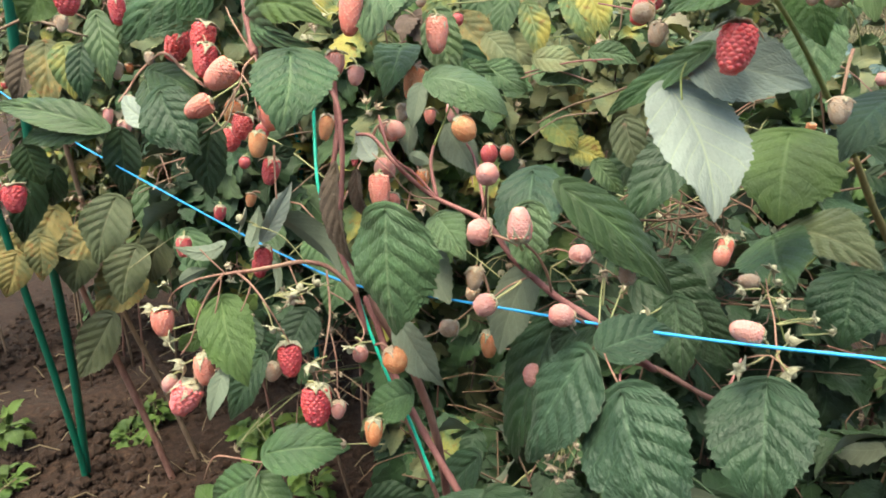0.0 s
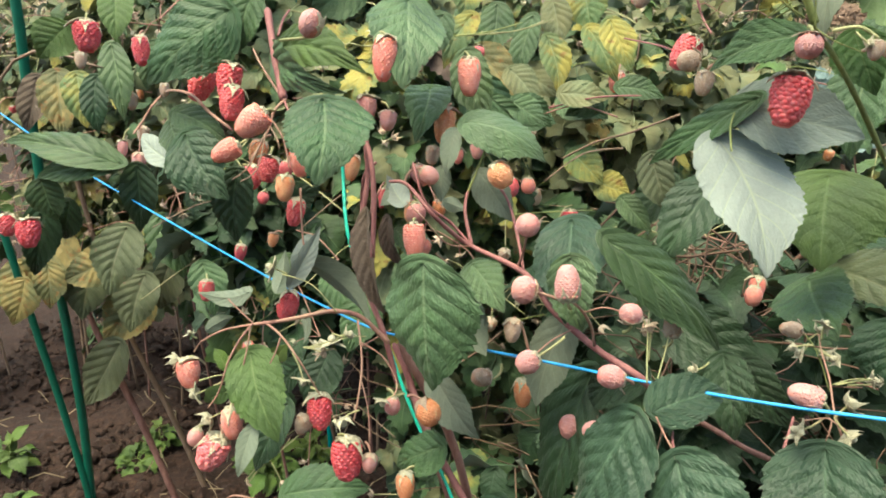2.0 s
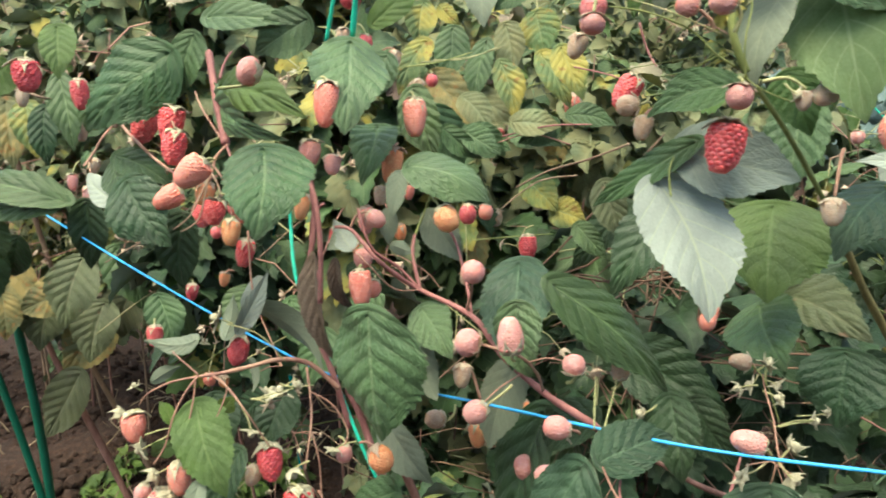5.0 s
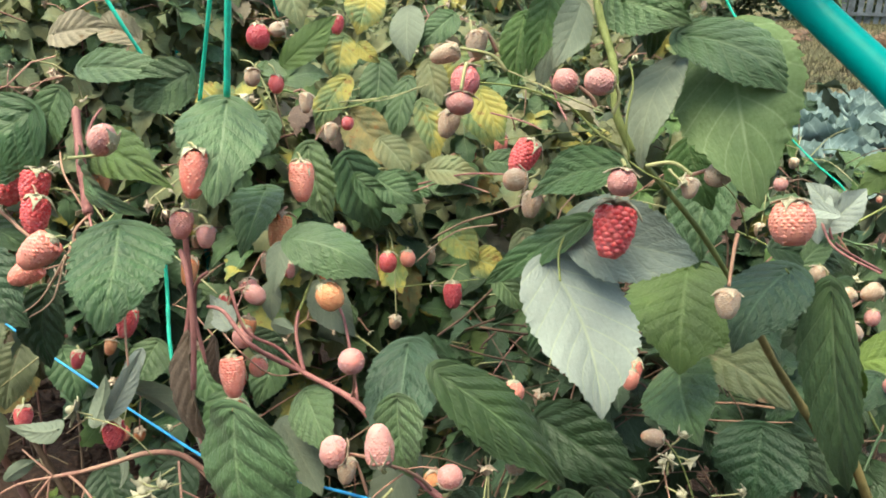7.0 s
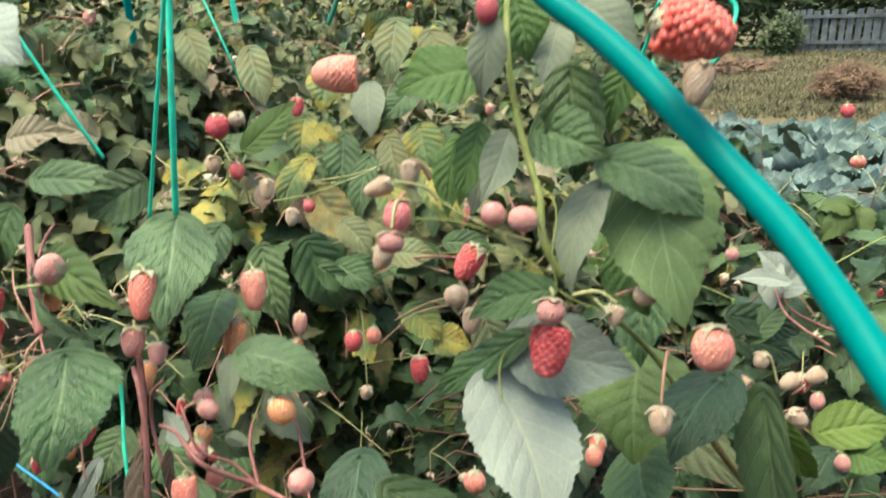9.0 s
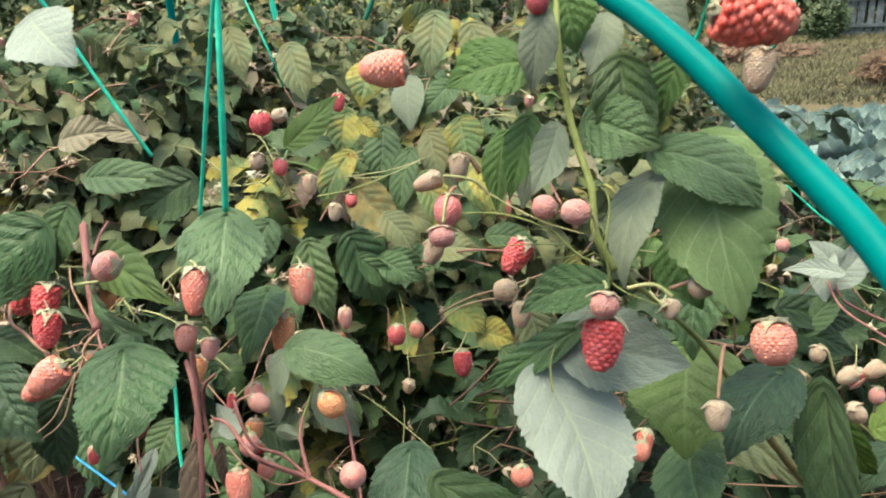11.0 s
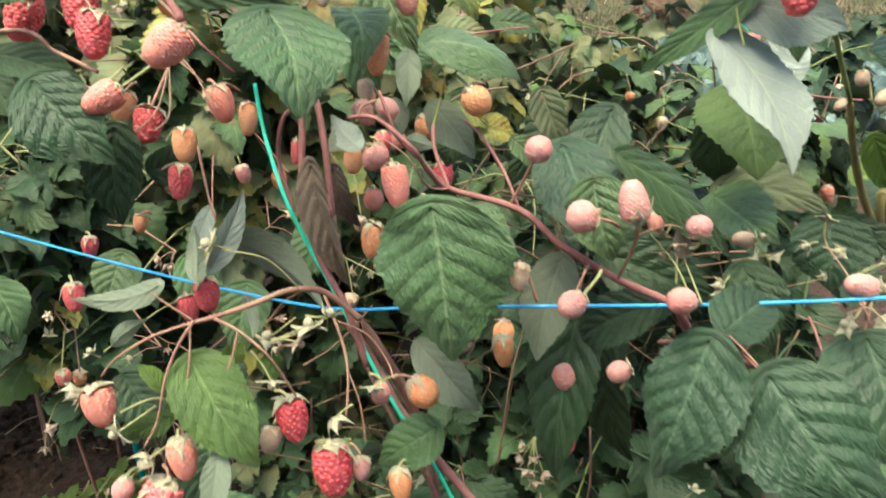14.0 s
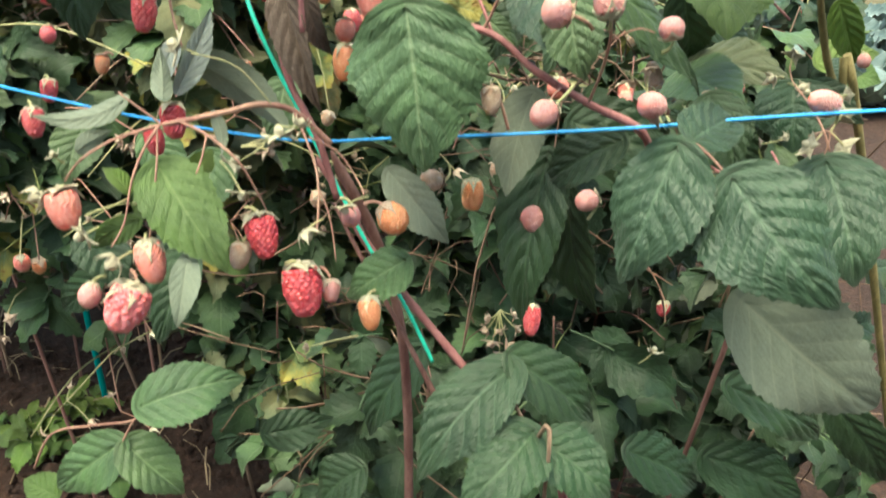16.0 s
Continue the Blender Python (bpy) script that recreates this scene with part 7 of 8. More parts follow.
stem(centre, [(0.1631, 0.5821, 0.9429), (0.135, 0.6058, 0.9239), (0.1061, 0.621, 0.9105), (0.08, 0.6341, 0.8919)], 0.00096, 0.00083, BROWN_CANE, "lateral")
stem(centre, [(0.1297, 0.6498, 0.9259), (0.0948, 0.6527, 0.9354), (0.065, 0.6491, 0.9288)], 0.00083, 0.00055, RED_STALK, "lateral")
stem(centre, [(0.1347, 0.6394, 0.9006), (0.0999, 0.6365, 0.8963), (0.0651, 0.626, 0.8737)], 0.00083, 0.00055, BROWN_CANE, "lateral")
stem(centre, [(0.065, 0.662, 0.93), (0.1067, 0.6434, 0.9441), (0.1393, 0.6122, 0.9519)], 0.00080, 0.00073, PINK_CANE, "lateral")
stem(centre, [(0.0101, 0.7526, 0.9874), (0.0419, 0.751, 0.9882), (0.0745, 0.7736, 0.9963)], 0.00058, 0.00061, STALK, "lateral")
stem(centre, [(0.0469, 0.7227, 0.8077), (0.1032, 0.7211, 0.8126), (0.1335, 0.7385, 0.807)], 0.00062, 0.00063, GREEN_CANE, "lateral")
stem(centre, [(0.1034, 0.4264, 1.021), (0.1218, 0.4064, 1.028), (0.1374, 0.3761, 1.036)], 0.00030, 0.00026, GREEN_CANE, "lateral")
stem(centre, [(-0.0628, 0.4819, 0.9314), (-0.0708, 0.4809, 0.9232), (-0.0741, 0.4818, 0.8994), (-0.0685, 0.4719, 0.8736)], 0.00117, 0.00123, PINK_CANE, "cane")
stem(centre, [(-0.1153, 0.482, 0.9129), (-0.1133, 0.4689, 0.8897), (-0.1112, 0.4613, 0.8769)], 0.00080, 0.00063, RED_STALK, "lateral")
stem(centre, [(0.1577, 0.5664, 1.035), (0.163, 0.5588, 1.017), (0.1667, 0.5441, 1.007)], 0.00088, 0.00065, PINK_CANE, "lateral")
stem(centre, [(0.1301, 0.6559, 0.992), (0.1535, 0.6336, 0.989), (0.1643, 0.6112, 0.9864)], 0.00080, 0.00050, PINK_CANE, "lateral")
stem(centre, [(-0.0147, 0.6731, 0.992), (0.0151, 0.6754, 0.9954), (0.0458, 0.6902, 1.002)], 0.00083, 0.00056, GREEN_CANE, "lateral")
stem(left, [(-0.0039, 0.7935, 0.9796), (0.0468, 0.7923, 0.9846), (0.0864, 0.7942, 0.9959)], 0.00092, 0.00062, STALK, "lateral")

# ---- twine, stakes and the hoop ----


def twine(name, label, points, radius, mat, flat=1.0):
    return tagged(new(name, tube_mesh(points, radius, radius, mat, 8, 0.1, 8, len(points))), label, "twine")


twine("blue_twine", "taut bright blue plastic twine stretched along the raspberry row", [(-0.9914, 1.243, 0.9355), (-0.579, 0.8961, 0.8638), (-0.4415, 0.7805, 0.8399), (-0.3332, 0.6742, 0.8389), (-0.243, 0.589, 0.8374), (-0.1629, 0.5212, 0.8316), (-0.1064, 0.4712, 0.8308), (-0.0582, 0.4274, 0.8344), (-0.0187, 0.4058, 0.8395), (0.0304, 0.376, 0.8476), (0.0826, 0.3362, 0.86), (0.1175, 0.3062, 0.8711), (0.1519, 0.2871, 0.8773), (0.1958, 0.2701, 0.8823), (0.2486, 0.2496, 0.8883)], 0.0008, BLUE)
twine("green_twine", "shiny green plastic twine tying up the cane", [(-0.0837, 0.4735, 0.9454), (-0.0826, 0.465, 0.9251), (-0.0794, 0.4477, 0.9043), (-0.0753, 0.4381, 0.8888), (-0.0673, 0.4318, 0.8681), (-0.0584, 0.4246, 0.8477), (-0.0456, 0.4094, 0.8155), (-0.0312, 0.3959, 0.7823), (-0.0151, 0.3847, 0.7517), (-0.0007, 0.3735, 0.7162)], 0.0011, MINT)
twine("green_twine", "flat green plastic twine hanging straight down", [(0.0167, 0.4234, 1.282), (-0.0205, 0.4503, 1.148), (-0.0354, 0.461, 1.095), (-0.0535, 0.4783, 1.034)], 0.0011, MINT)
twine("green_twine", "flat green plastic twine hanging straight down", [(-0.0089, 0.4781, 1.284), (-0.0222, 0.4653, 1.148), (-0.0274, 0.4602, 1.094), (-0.0366, 0.4706, 1.038)], 0.0017, MINT)
twine("green_twine", "flat green plastic twine slanting across the leaves", [(-0.2074, 0.654, 1.177), (-0.1938, 0.6636, 1.146), (-0.1569, 0.6601, 1.07), (-0.1424, 0.6648, 1.037)], 0.0015, MINT)
twine("green_twine", "thin green plastic twine among the far leaves", [(-0.141, 1.072, 1.177), (-0.1069, 1.041, 1.094), (-0.101, 1.078, 1.047)], 0.0014, MINT)
twine("green_twine", "thin green plastic twine slung between the leaves", [(0.4343, 0.748, 0.9513), (0.4637, 0.7349, 0.9223), (0.488, 0.7254, 0.9019), (0.5091, 0.7139, 0.8752)], 0.0009, MINT)
twine("green_twine", "thin green plastic twine hanging beside the hoop", [(0.2788, 0.6019, 1.1), (0.2904, 0.5914, 1.074), (0.299, 0.5862, 1.062), (0.3069, 0.5814, 1.05)], 0.0008, MINT)
twine("green_twine", "thin green plastic twine looped over the hoop", [(0.1972, 0.4157, 1.108), (0.2009, 0.41, 1.123), (0.1991, 0.3942, 1.139), (0.2086, 0.4012, 1.131), (0.2121, 0.3872, 1.121), (0.2205, 0.384, 1.114), (0.2229, 0.3772, 1.126), (0.2259, 0.3802, 1.136), (0.2195, 0.3835, 1.144)], 0.0009, MINT)
twine("green_twine", "short end of turquoise twine among the far leaves", [(-0.1370, 1.2500, 1.2140), (-0.1320, 1.2500, 1.1620), (-0.1290, 1.2500, 1.1320)], 0.0045, MINT)
twine("green_twine", "short end of dark green twine among the far leaves", [(0.0400, 1.3000, 1.2130), (0.0240, 1.3000, 1.1620), (0.0060, 1.3000, 1.1240)], 0.004, DARK_TUBE)


def stake(points, radius):
    p = thing("garden_stake", "dark green plastic coated steel garden stake in the soil", "garden stake", points[0], "stakes")
    child("rod", tube_mesh(points, radius, radius, DARK_TUBE, 12, 0.015, 8, 1), p)
    a, b = Vector(points[-1]), Vector(points[-2])
    d = (a - b).normalized()
    child("end_cap", tube_mesh([a - d * 0.012, a, a + d * 0.008], radius * 1.2, radius * 0.7, DARK_TUBE, 12, 0.0, 3, 2), p)
    return p


stake([(-0.782, 1.15, -0.06), (-0.753, 1.15, 0.208), (-0.74, 1.15, 0.407), (-0.733, 1.15, 0.584), (-0.715, 1.15, 0.81), (-0.7, 1.15, 0.955), (-0.694, 1.15, 1.06)], 0.0082)
stake([(-0.772, 1.13, -0.06), (-0.772, 1.14, 0.043), (-0.787, 1.15, 0.241), (-0.801, 1.15, 0.436), (-0.81, 1.15, 0.585), (-0.82, 1.15, 0.72)], 0.0068)
hoop = thing("garden_hoop", "glossy turquoise green plastic coated steel hoop arching over the plants", "garden hoop", (0.225, 0.161, -0.05))
child("arch", tube_mesh([(-0.3, 1.3, -0.05), (-0.3, 1.3, 0.7), (-0.27, 1.2, 1.25), (-0.17, 0.95, 1.44), (-0.024, 0.671, 1.318), (0.054, 0.555, 1.261), (0.109, 0.476, 1.195), (0.1529, 0.4104, 1.144), (0.167, 0.3897, 1.13), (0.1783, 0.3645, 1.115), (0.1881, 0.3414, 1.099), (0.1997, 0.3176, 1.081), (0.2081, 0.2934, 1.065), (0.2138, 0.2688, 1.047), (0.2155, 0.2522, 1.036), (0.218, 0.227, 1.02), (0.221, 0.202, 0.991), (0.223, 0.182, 0.939), (0.224, 0.169, 0.841), (0.225, 0.161, 0.5), (0.225, 0.161, -0.05)], 0.0056, 0.0056, TUBE, 20, 0.006, 10, 3), hoop)
for place, d in (((-0.3, 1.3, -0.05), (0, 0, 0.06)), ((0.225, 0.161, -0.05), (0, 0, 0.06))):
    child("end_cap", tube_mesh([place, Vector(place) + Vector(d) * 0.5, Vector(place) + Vector(d)], 0.0056 * 1.1, 0.0056 * 1.05, DARK_TUBE, 12, 0.0, 2, 4), hoop)

# ---- weeds and litter on the soil ----
WEED = [trefoil_mesh(80 + k, LIME, UNDER) for k in range(2)] + [trefoil_mesh(84, FRESH, UNDER)]


def weed(x, y, size, count, seed, low=False):
    r = random.Random(seed)
    p = thing("weed", "small bright green weed seedling growing in the soil", "weed", (x, y, 0), "weeds")
    top = Vector((x, y, size * (0.25 if low else 0.9)))
    child("stem", tube_mesh([(x, y, -0.02), top], 0.0016, 0.001, GREEN_CANE, 5), p)
    for k in range(count):
        an = k * 2.4 + r.uniform(-.3, .3)
        h = Vector((x, y, top.z * (0.3 + 0.7 * k / count)))
        out = Vector((math.cos(an), math.sin(an), r.uniform(-.1, .4)))
        child("leaf", r.choice(WEED), p, facing(h, h + out, (0, -0.25, 1)) @ Matrix.Scale(size * r.uniform(0.7, 1.1), 4))
    return p


for k, (x, y, s, n) in enumerate(((-0.735, 1.28, 0.075, 9), (-0.7, 1.33, 0.06, 7), (-0.42, 1.25, 0.075, 9), (-0.47, 1.3, 0.065, 8), (-0.4, 1.2, 0.08, 10), (-0.33, 1.3, 0.07, 8), (-0.93, 1.12, 0.06, 7), (-0.88, 1.0, 0.05, 7), (-1.0, 1.25, 0.08, 8), (-0.55, 1.02, 0.07, 6), (-0.28, 1.1, 0.07, 6))):
    weed(x, y, s, n, 300 + k, k % 3 == 0)


def litter():
    """Dry straw, stalks and dead leaf scraps, too many to count."""
    r = random.Random(77)
    verts, faces = [], []

    def straw(a, b, w):
        d = (b - a).normalized()
        s = d.orthogonal().normalized() * w
        o = d.cross(s)
        mid = a.lerp(b, 0.5) + Vector((r.uniform(-.01, .01), r.uniform(-.01, .01), r.uniform(0, .012)))
        n0 = len(verts)
        for q in (a, mid, b):
            verts.extend((q + s, q - s * 0.5 + o, q - s * 0.5 - o))
        for k in (0, 3):
            for i in range(3):
                faces.append((n0 + k + i, n0 + k + (i + 1) % 3, n0 + k + 3 + (i + 1) % 3, n0 + k + 3 + i))
    for k in range(1500):
        x, y = r.uniform(-1.1, 1.0), r.uniform(0.35, 1.9)
        if x < 0.1 and r.random() < 0.55:
            continue
        an, ln = r.uniform(0, 6.28), r.uniform(0.015, 0.09)
        a = Vector((x, y, r.uniform(0.0, 0.035)))
        straw(a, a + Vector((math.cos(an) * ln, math.sin(an) * ln, r.uniform(-.01, .03))), r.uniform(0.0006, 0.0018))
    return tagged(new("dry_litter", mesh("dry_litter", verts, faces, (STRAW,), smooth=False)), "dry straw and broken stalks scattered on and over the soil", "litter", kind="stuff")


litter()


def tangle(seed, count, low, high, mat, label):
    """Dead twigs and dried fruit stalks caught inside the row."""
    r = random.Random(seed)
    verts, faces = [], []
    for k in range(count):
        a = Vector([r.uniform(p, q) for p, q in zip(low, high)])
        d = Vector((r.uniform(-1, 1), r.uniform(-.6, .6), r.uniform(-.9, .5))).normalized() * r.uniform(0.03, 0.16)
        w, n0 = r.uniform(0.0005, 0.0014), len(verts)
        s = d.orthogonal().normalized() * w
        o = d.normalized().cross(s)
        sag = Vector((r.uniform(-.02, .02), r.uniform(-.02, .02), r.uniform(-.02, .02)))
        for i in range(4):
            q = a + d * (i / 3) + sag * math.sin(math.pi * i / 3)
            verts.extend((q + s, q - s * 0.5 + o * 0.87, q - s * 0.5 - o * 0.87))
        for i in range(3):
            faces += [(n0 + 3 * i + j, n0 + 3 * i + (j + 1) % 3, n0 + 3 * i + 3 + (j + 1) % 3, n0 + 3 * i + 3 + j) for j in range(3)]
    return tagged(new("dry_twigs", mesh("dry_twigs", verts, faces, (mat,))), label, "twigs", kind="stuff")


tangle(42, 110, (0.15, 0.6, 0.62), (0.34, 0.76, 0.84), TWIG, "dead brown twigs and old fruit stalks behind the silvery leaf")
tangle(41, 420, (-0.05, 0.56, 0.12), (0.7, 0.95, 0.62), HEAP, "tangle of dead brown twigs inside the raspberry row")


def clods():
    """Crumbs and small lumps of soil."""
    r = random.Random(5)
    b = bmesh.new()
    bmesh.ops.create_icosphere(b, subdivisions=1, radius=1.0)
    ball, tri = [v.co.copy() for v in b.verts], [[v.index for v in f.verts] for f in b.faces]
    b.free()
    verts, faces = [], []
    for k in range(9000):
        x, y, s = r.uniform(-1.3, 0.6), r.uniform(0.55, 1.9), r.uniform(0.002, 0.009) * (2.6 if r.random() < 0.1 else 1)
        n0 = len(verts)
        verts += [Vector((x + q.x * s * r.uniform(.7, 1.3), y + q.y * s * r.uniform(.7, 1.3), 0.004 + 0.05 * noise.noise((x * 3, (y - 1) * 3, 0)) + q.z * s * 0.8)) for q in ball]
        faces += [[n0 + i for i in f] for f in tri]
    return tagged(new("soil_clods", mesh("soil_clods", verts, faces, (bpy.data.materials["garden_soil"],), smooth=False)), "loose crumbs of reddish brown soil", "soil", kind="stuff")


clods()

# ---- the cabbage bed, the field and the fence ----


def cabbage_leaf_mesh(seed):
    r = random.Random(seed)
    n, m = 13, 13
    verts, faces = [], []
    for i in range(n):
        for j in range(m):
            v, u = i / (n - 1), j / (m - 1) * 2 - 1
            w = 0.6 * math.sin(math.pi * (0.1 + 0.72 * v)) ** 0.5
            edge = (abs(u) ** 3 + v ** 6) * (0.07 * math.sin(v * 17 + seed + u * 2) + 0.04 * math.sin(v * 31 + u * 23 + seed))
            verts.append((u * w, v - 0.22 * u * u * v, 0.55 * v * v - 0.15 * v + 0.22 * u * u * w + edge + 0.04 * math.sin(v * 23 + j)))
    faces = [(i * m + j, i * m + j + 1, (i + 1) * m + j + 1, (i + 1) * m + j) for i in range(n - 1) for j in range(m - 1)]
    k = len(verts)
    verts += [(x, y, z - 0.012) for x, y, z in verts]
    faces += [(f[0] + k, f[3] + k, f[2] + k, f[1] + k) for f in faces]
    uv = [((j / (m - 1)), i / (n - 1)) for i in range(n) for j in range(m)] * 2
    return mesh("outer_leaf", verts, faces, (CABBAGE,), None, uv)


CABBAGE_LEAVES = [cabbage_leaf_mesh(k) for k in range(4)]


def cabbage_head_mesh():
    b = bmesh.new()
    bmesh.ops.create_icosphere(b, subdivisions=3, radius=1.0)
    for v in b.verts:
        v.co *= 1 + 0.07 * noise.noise(v.co * 2.6) + 0.03 * math.sin(9 * math.atan2(v.co.y, v.co.x) + 4 * v.co.z)
        v.co.z *= 0.82
    me = bpy.data.meshes.new("heart")
    b.to_mesh(me)
    b.free()
    me.materials.append(CABBAGE)
    me.polygons.foreach_set("use_smooth", [True] * len(me.polygons))
    lay = me.uv_layers.new(name="UVMap")
    return me


HEART = cabbage_head_mesh()


def cabbage(x, y, size, seed):
    r = random.Random(seed)
    p = thing("cabbage", "blue green cabbage with spreading outer leaves in the bed", "cabbage", (x, y, 0), "cabbage bed")
    child("heart", HEART, p, Matrix.Translation((x, y, size * 0.34)) @ Matrix.Diagonal((size * 0.3, size * 0.3, size * 0.3, 1)))
    for k in range(7):
        an = k * 2.4 + r.uniform(-.3, .3)
        out = Vector((math.cos(an), math.sin(an), 0.15 + 0.09 * (k % 4) + r.uniform(-.1, .15)))
        base = Vector((x, y, size * (0.12 + 0.02 * k)))
        child("outer_leaf", CABBAGE_LEAVES[k % 4], p, facing(base, base + out, (0, 0, 1)) @ Matrix.Scale(size * r.uniform(0.6, 0.85), 4))
    return p


r_ = random.Random(9)
for i in range(11):
    for j in range(6):
        d = Vector((0.56, 0.83)) * (3.85 + 0.44 * j)
        s = Vector((0.83, -0.56)) * (-1.75 + 0.37 * i)
        cabbage(d.x + s.x + r_.uniform(-.1, .1), d.y + s.y + r_.uniform(-.1, .1), r_.uniform(0.3, 0.42), 400 + 10 * i + j)


def fence():
    p = thing("board_fence", "weathered grey blue wooden board fence at the end of the field", "fence", (9.3, 15.7, 0))
    a, b = Vector((9.3, 15.7, 0)), Vector((16.5, 11.2, 0))
    d = (b - a).normalized()
    n = Vector((-d.y, d.x, 0))
    r = random.Random(3)

    def box(c, lx, ly, lz):
        q = [c + d * lx * i + n * ly * j + Vector((0, 0, lz * k)) for k in (0, 1) for i, j in ((-.5, -.5), (.5, -.5), (.5, .5), (-.5, .5))]
        return mesh("board", q, [(3, 2, 1, 0), (4, 5, 6, 7), (0, 1, 5, 4), (1, 2, 6, 5), (2, 3, 7, 6), (3, 0, 4, 7)], (PLANK,), smooth=False)
    L = (b - a).length
    k = 0.0
    while k < L:
        w = r.uniform(0.1, 0.14)
        child("board", box(a + d * k + Vector((0, 0, 0.04)), w, 0.022, 0.86 + r.uniform(-.05, .04)), p)
        k += w + r.uniform(0.02, 0.06)
    for z in (0.2, 0.74):
        child("rail", box(a + d * L / 2 + n * -0.036 + Vector((0, 0, z)), L, 0.045, 0.07), p)
    for q in range(5):
        child("post", box(a + d * (q + 0.1) * L / 5 + n * 0.1 + Vector((0, 0, -0.1)), 0.1, 0.1, 1.02), p)


fence()


def clump(name, label, category, centre, radius, count, size, mat, seed, flat=1.0):
    """A shrub of many small leaves round twigs, as one uncountable mass."""
    r = random.Random(seed)
    verts, faces = [], []
    c = Vector(centre)
    for k in range(count):
        d = Vector((r.gauss(0, 1), r.gauss(0, 1), r.gauss(0, 1))).normalized()
        q = c + Vector((d.x * radius[0], d.y * radius[1], d.z * radius[2])) * (r.random() ** 0.4) * (0.8 + 0.35 * noise.noise(d * 2.2))
        if q.z < 0:
            q.z = -q.z * 0.3
        a = Vector((r.uniform(-1, 1), r.uniform(-1, 1), r.uniform(-1, 1))).normalized()
        e = a.orthogonal().normalized()
        s = size * r.uniform(0.5, 1.3)
        n0 = len(verts)
        verts += [q - a * s, q + e * s * 0.42, q + a * s, q - e * s * 0.42]
        faces.append((n0, n0 + 1, n0 + 2, n0 + 3))
    return tagged(new(name, mesh(name, verts, faces, (mat,), smooth=False)), label, category, kind="stuff")


clump("hedge", "dark overgrown hedge behind the field", "hedge", (7.2, 17.6, 1.2), (3.2, 1.2, 1.9), 9000, 0.11, HEDGE, 1)
clump("hedge", "dark green trees and shrubs behind the fence", "hedge", (12.0, 17.5, 1.8), (6.0, 1.5, 2.6), 12000, 0.14, HEDGE, 2)
clump("hedge", "dark green trees far behind the garden", "hedge", (-6, 24, 2.0), (12.0, 2.5, 3.0), 12000, 0.22, HEDGE, 3)
clump("dry_shrub", "reddish brown heap of dry stalks in the field", "dry shrub", (5.6, 8.0, 0.2), (0.5, 0.4, 0.28), 12000, 0.02, HEAP, 4)
clump("dry_shrub", "low brown tangle of dry stalks in the field", "dry shrub", (5.0, 12.0, 0.1), (2.2, 0.9, 0.22), 5000, 0.08, HEAP, 5)


clump("shrub", "green shrub growing through the board fence", "shrub", (8.95, 15.2, 0.4), (0.6, 0.3, 0.65), 3400, 0.05, HEDGE, 6)
clump("shrub", "green weeds along the foot of the board fence", "shrub", (13.2, 12.6, 0.05), (2.6, 0.35, 0.22), 3000, 0.06, HEDGE, 7)


def field_grass():
    r = random.Random(21)
    verts, faces = [], []
    for k in range(34000):
        dist, az = r.uniform(8.0, 19.0), radians(r.uniform(14, 50))
        x, y = dist * math.sin(az), dist * math.cos(az)
        h, w, an = r.uniform(0.02, 0.11), r.uniform(0.004, 0.01), r.uniform(0, 6.28)
        n0 = len(verts)
        lean = Vector((r.uniform(-.08, .08), r.uniform(-.08, .08), h))
        b = Vector((x, y, 0))
        sd = Vector((math.cos(an) * w, math.sin(an) * w, 0))
        verts += [b - sd, b + sd, b + lean]
        faces.append((n0, n0 + 1, n0 + 2))
    m = plain("dry_grass", (0.1, 0.09, 0.05), 0.8, 0.5, 0.9)
    return tagged(new("field_grass", mesh("field_grass", verts, faces, (m,), smooth=False)), "short dry yellow grass on the field", "grass", kind="stuff")


field_grass()

# ---- the row behind ----
bush(-0.55, 1.45, 1.0, 150, 0.45, 0.22, 1, YELLOWER, 6, canes_=2, crown=513, sprays=52, size=(0.034, 0.066))
bush(-1.0, 1.5, 1.1, 120, 0.45, 0.25, 2, YELLOWER, 6, canes_=2, crown=513, sprays=52, size=(0.034, 0.066))
bush(-0.2, 1.2, 1.12, 199, 0.5, 0.22, 3, YELLOWER, 12, canes_=2, crown=513, sprays=52, size=(0.034, 0.066))
bush(0.15, 1.1, 1.08, 200, 0.5, 0.2, 4, YELLOWER, 14, crown=513, sprays=52, size=(0.034, 0.066))
bush(-0.45, 2.0, 1.25, 170, 0.4, 0.3, 5, PALER, 10, crown=513, sprays=36, size=(0.034, 0.066))
bush(0.15, 1.8, 1.22, 212, 0.4, 0.28, 6, PALER, 12, crown=513, sprays=36, size=(0.034, 0.066))
bush(-1.0, 2.2, 1.3, 125, 0.4, 0.32, 7, PALER, 8, crown=376, sprays=36, size=(0.034, 0.066))
bush(-1.6, 1.8, 1.3, 60, 0.4, 0.3, 8, PALER, 5, sprays=18)
bush(-0.1, 2.8, 1.35, 130, 0.5, 0.35, 9, PALER, 5, crown=376, size=(0.034, 0.066))
bush(-1.0, 3.0, 1.45, 60, 0.5, 0.35, 10, PALER, 5)
bush(-1.9, 2.8, 1.45, 50, 0.5, 0.35, 11, PALER, 5)
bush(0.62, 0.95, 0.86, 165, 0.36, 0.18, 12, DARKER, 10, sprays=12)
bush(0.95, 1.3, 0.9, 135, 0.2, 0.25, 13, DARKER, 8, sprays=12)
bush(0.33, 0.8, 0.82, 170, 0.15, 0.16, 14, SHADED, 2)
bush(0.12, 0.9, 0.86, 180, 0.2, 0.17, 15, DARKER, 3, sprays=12)
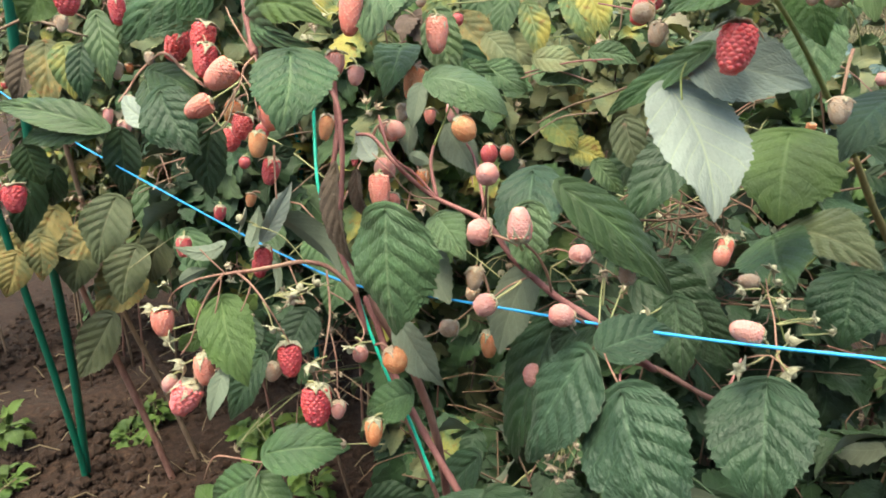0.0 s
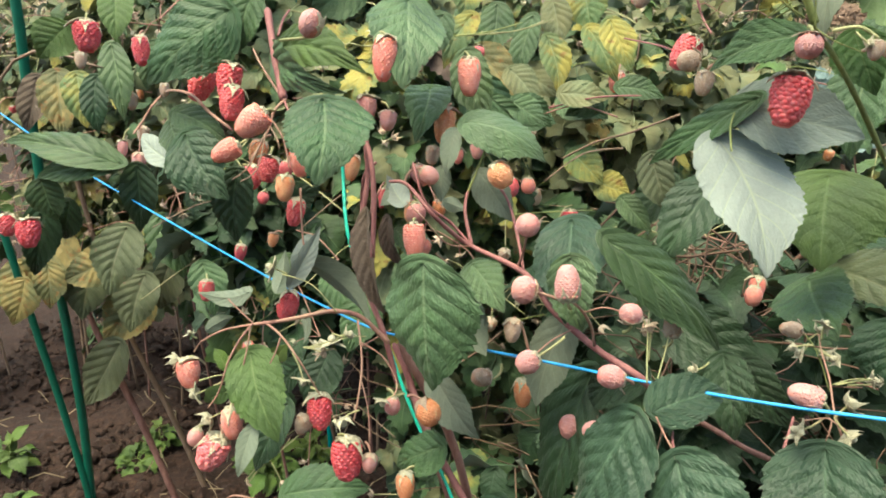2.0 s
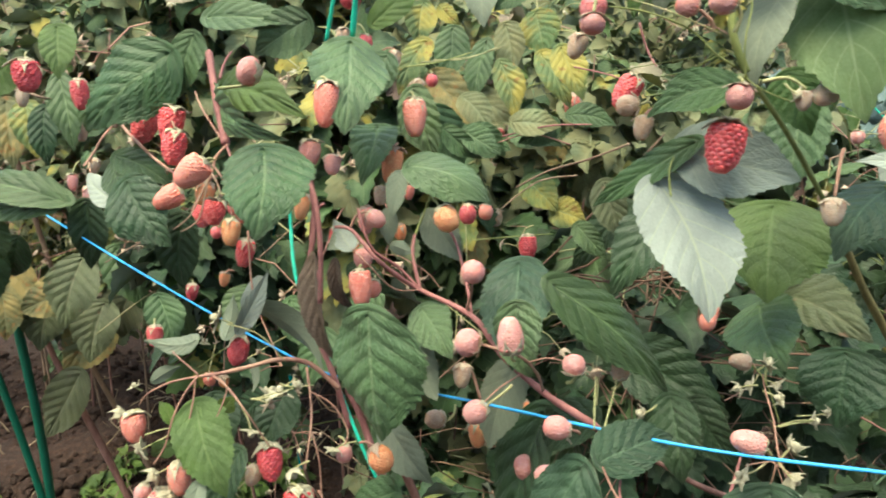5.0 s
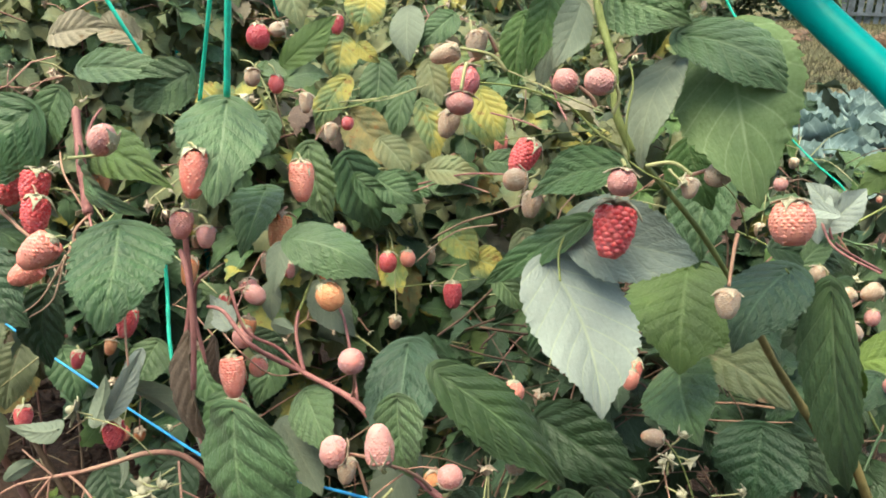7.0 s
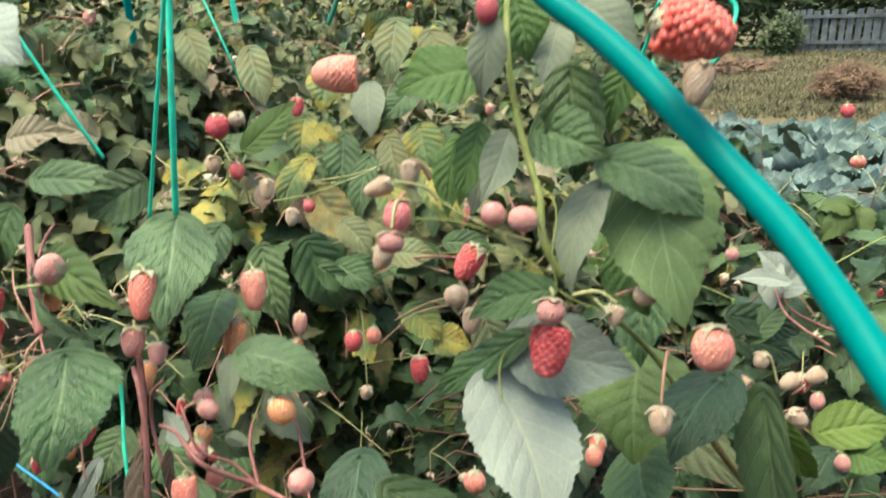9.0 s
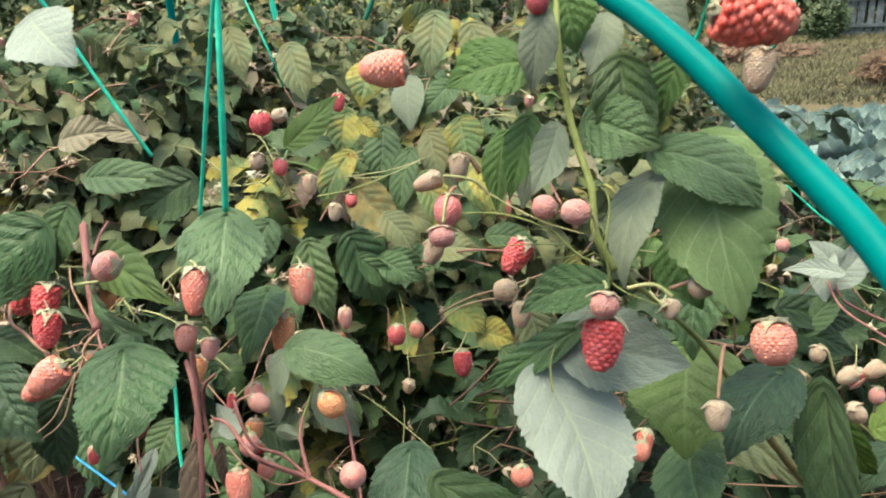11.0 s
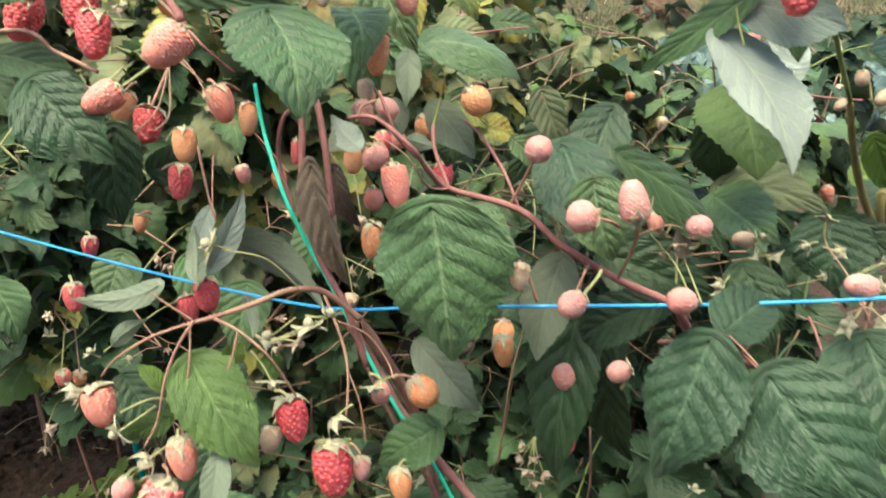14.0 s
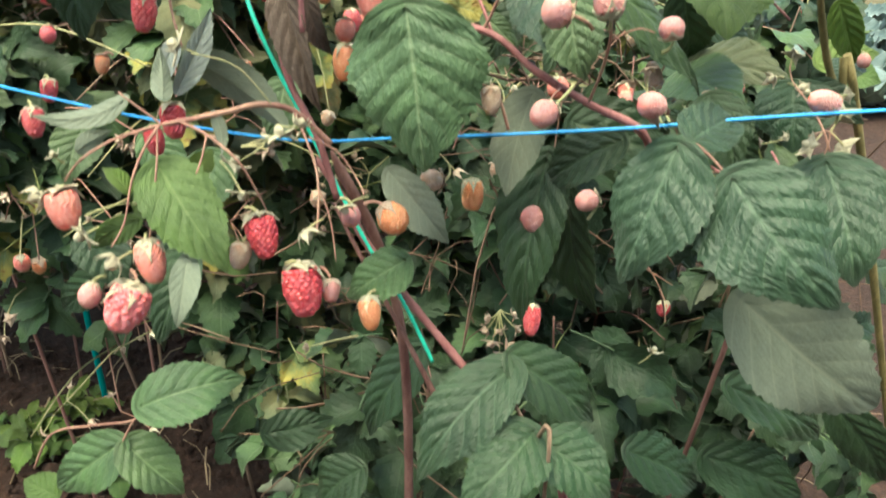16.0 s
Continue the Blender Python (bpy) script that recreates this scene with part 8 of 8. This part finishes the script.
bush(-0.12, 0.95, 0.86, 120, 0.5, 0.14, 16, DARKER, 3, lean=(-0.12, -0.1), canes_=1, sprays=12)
bush(-0.5, 1.38, 0.98, 148, 0.5, 0.14, 17, YELLOWER, 3, lean=(0.05, -0.1), canes_=1, crown=513, sprays=52, size=(0.034, 0.066))
bush(-0.9, 1.52, 1.0, 128, 0.52, 0.14, 18, YELLOWER, 3, lean=(0.05, -0.05), canes_=1, crown=513, sprays=52, size=(0.034, 0.066))
bush(0.45, 1.6, 1.0, 199, 0.3, 0.22, 19, YELLOWER, 8, crown=640, sprays=52, size=(0.034, 0.066))
bush(0.75, 2.0, 0.92, 150, 0.3, 0.28, 20, PALER, 6, crown=513, sprays=36, size=(0.034, 0.066))
bush(0.5, 2.5, 1.05, 159, 0.3, 0.3, 21, PALER, 6, crown=376, size=(0.034, 0.066))
bush(1.25, 1.75, 0.66, 90, 0.2, 0.26, 22, DARKER, 4)
bush(0.42, 1.15, 0.86, 172, 0.2, 0.16, 23, MIXED, 6, crown=150, sprays=12)
bush(0.2, 0.66, 0.55, 45, 0.15, 0.14, 24, SHADED, 0)
bush(0.5, 0.66, 0.65, 50, 0.15, 0.12, 26, SHADED, 0)
# unseen plants behind the camera, added to block low light on the front leaves
for k in range(6):
    bush(-2.2 + 0.85 * k, -0.9 - 0.1 * (k % 2), 1.75, 12, 0.15, 0.3, 60 + k, MIXED, 0, size=(0.08, 0.13), crown=520)
bush(-0.02, 1.05, 0.95, 167, 0.3, 0.16, 27, MIXED, 6, canes_=2, crown=150, sprays=12)
bush(0.85, 2.5, 1.12, 148, 0.35, 0.3, 28, PALER, 5, crown=376, size=(0.034, 0.066))
bush(0.62, 1.8, 1.12, 138, 0.35, 0.22, 29, PALER, 5, crown=513, sprays=36, size=(0.034, 0.066))
bush(0.3, 2.2, 1.25, 148, 0.4, 0.3, 30, PALER, 8, crown=376, sprays=36, size=(0.034, 0.066))
bush(-0.42, 1.38, 0.78, 120, 0.26, 0.2, 31, MIXED, 2, canes_=1, crown=150)
bush(-0.78, 1.46, 0.74, 100, 0.3, 0.2, 32, YELLOWER, 2, canes_=2, crown=513, size=(0.034, 0.066))
bush(-0.4, 3.4, 1.3, 90, 0.3, 0.34, 33, PALER, 3, size=(0.07, 0.11))
bush(0.35, 3.3, 1.3, 80, 0.3, 0.34, 34, PALER, 3, size=(0.07, 0.11))
bush(-0.08, 2.4, 1.15, 100, 0.25, 0.26, 35, PALER, 5, crown=376, size=(0.034, 0.066))
bush(-0.98, 1.62, 0.62, 55, 0.12, 0.2, 36, MIXED, 0, canes_=3)
bush(-0.68, 1.72, 0.6, 60, 0.12, 0.22, 37, MIXED, 0, canes_=3)
bush(-1.25, 1.55, 0.6, 45, 0.1, 0.2, 38, MIXED, 0, canes_=3)
bush(-0.36, 1.66, 0.6, 55, 0.14, 0.2, 39, MIXED, 0, canes_=1)
bush(-0.3, 1.62, 1.12, 12, 0.5, 0.26, 40, PALER, 2, canes_=3, crown=560, sprays=40, size=(0.034, 0.066))
bush(0.02, 1.5, 1.1, 12, 0.5, 0.24, 41, PALER, 2, canes_=3, crown=520, sprays=40, size=(0.034, 0.066))
bush(-0.75, 1.85, 1.2, 12, 0.5, 0.3, 42, PALER, 2, canes_=3, crown=560, sprays=40, size=(0.034, 0.066))
bush(0.44, 0.5, 0.52, 14, 0.1, 0.14, 43, SHADED, 0, canes_=3, crown=160)
bush(-0.24, 0.98, 1.1, 10, 0.72, 0.16, 44, PALER, 0, canes_=1, crown=380, sprays=40, size=(0.034, 0.062))
bush(-0.05, 1.02, 1.07, 10, 0.75, 0.15, 45, YELLOWER, 0, canes_=1, crown=320, sprays=40, size=(0.034, 0.062))
bush(-0.08, 0.92, 0.48, 8, 0.2, 0.14, 46, MIXED, 0, canes_=2, crown=45, size=(0.04, 0.07), label="low raspberry shoot with yellowing leaves")
bush(0.08, 0.78, 0.42, 8, 0.2, 0.13, 47, DARKER, 0, canes_=2, crown=90, size=(0.045, 0.08), label="low raspberry shoot with dark green leaves")
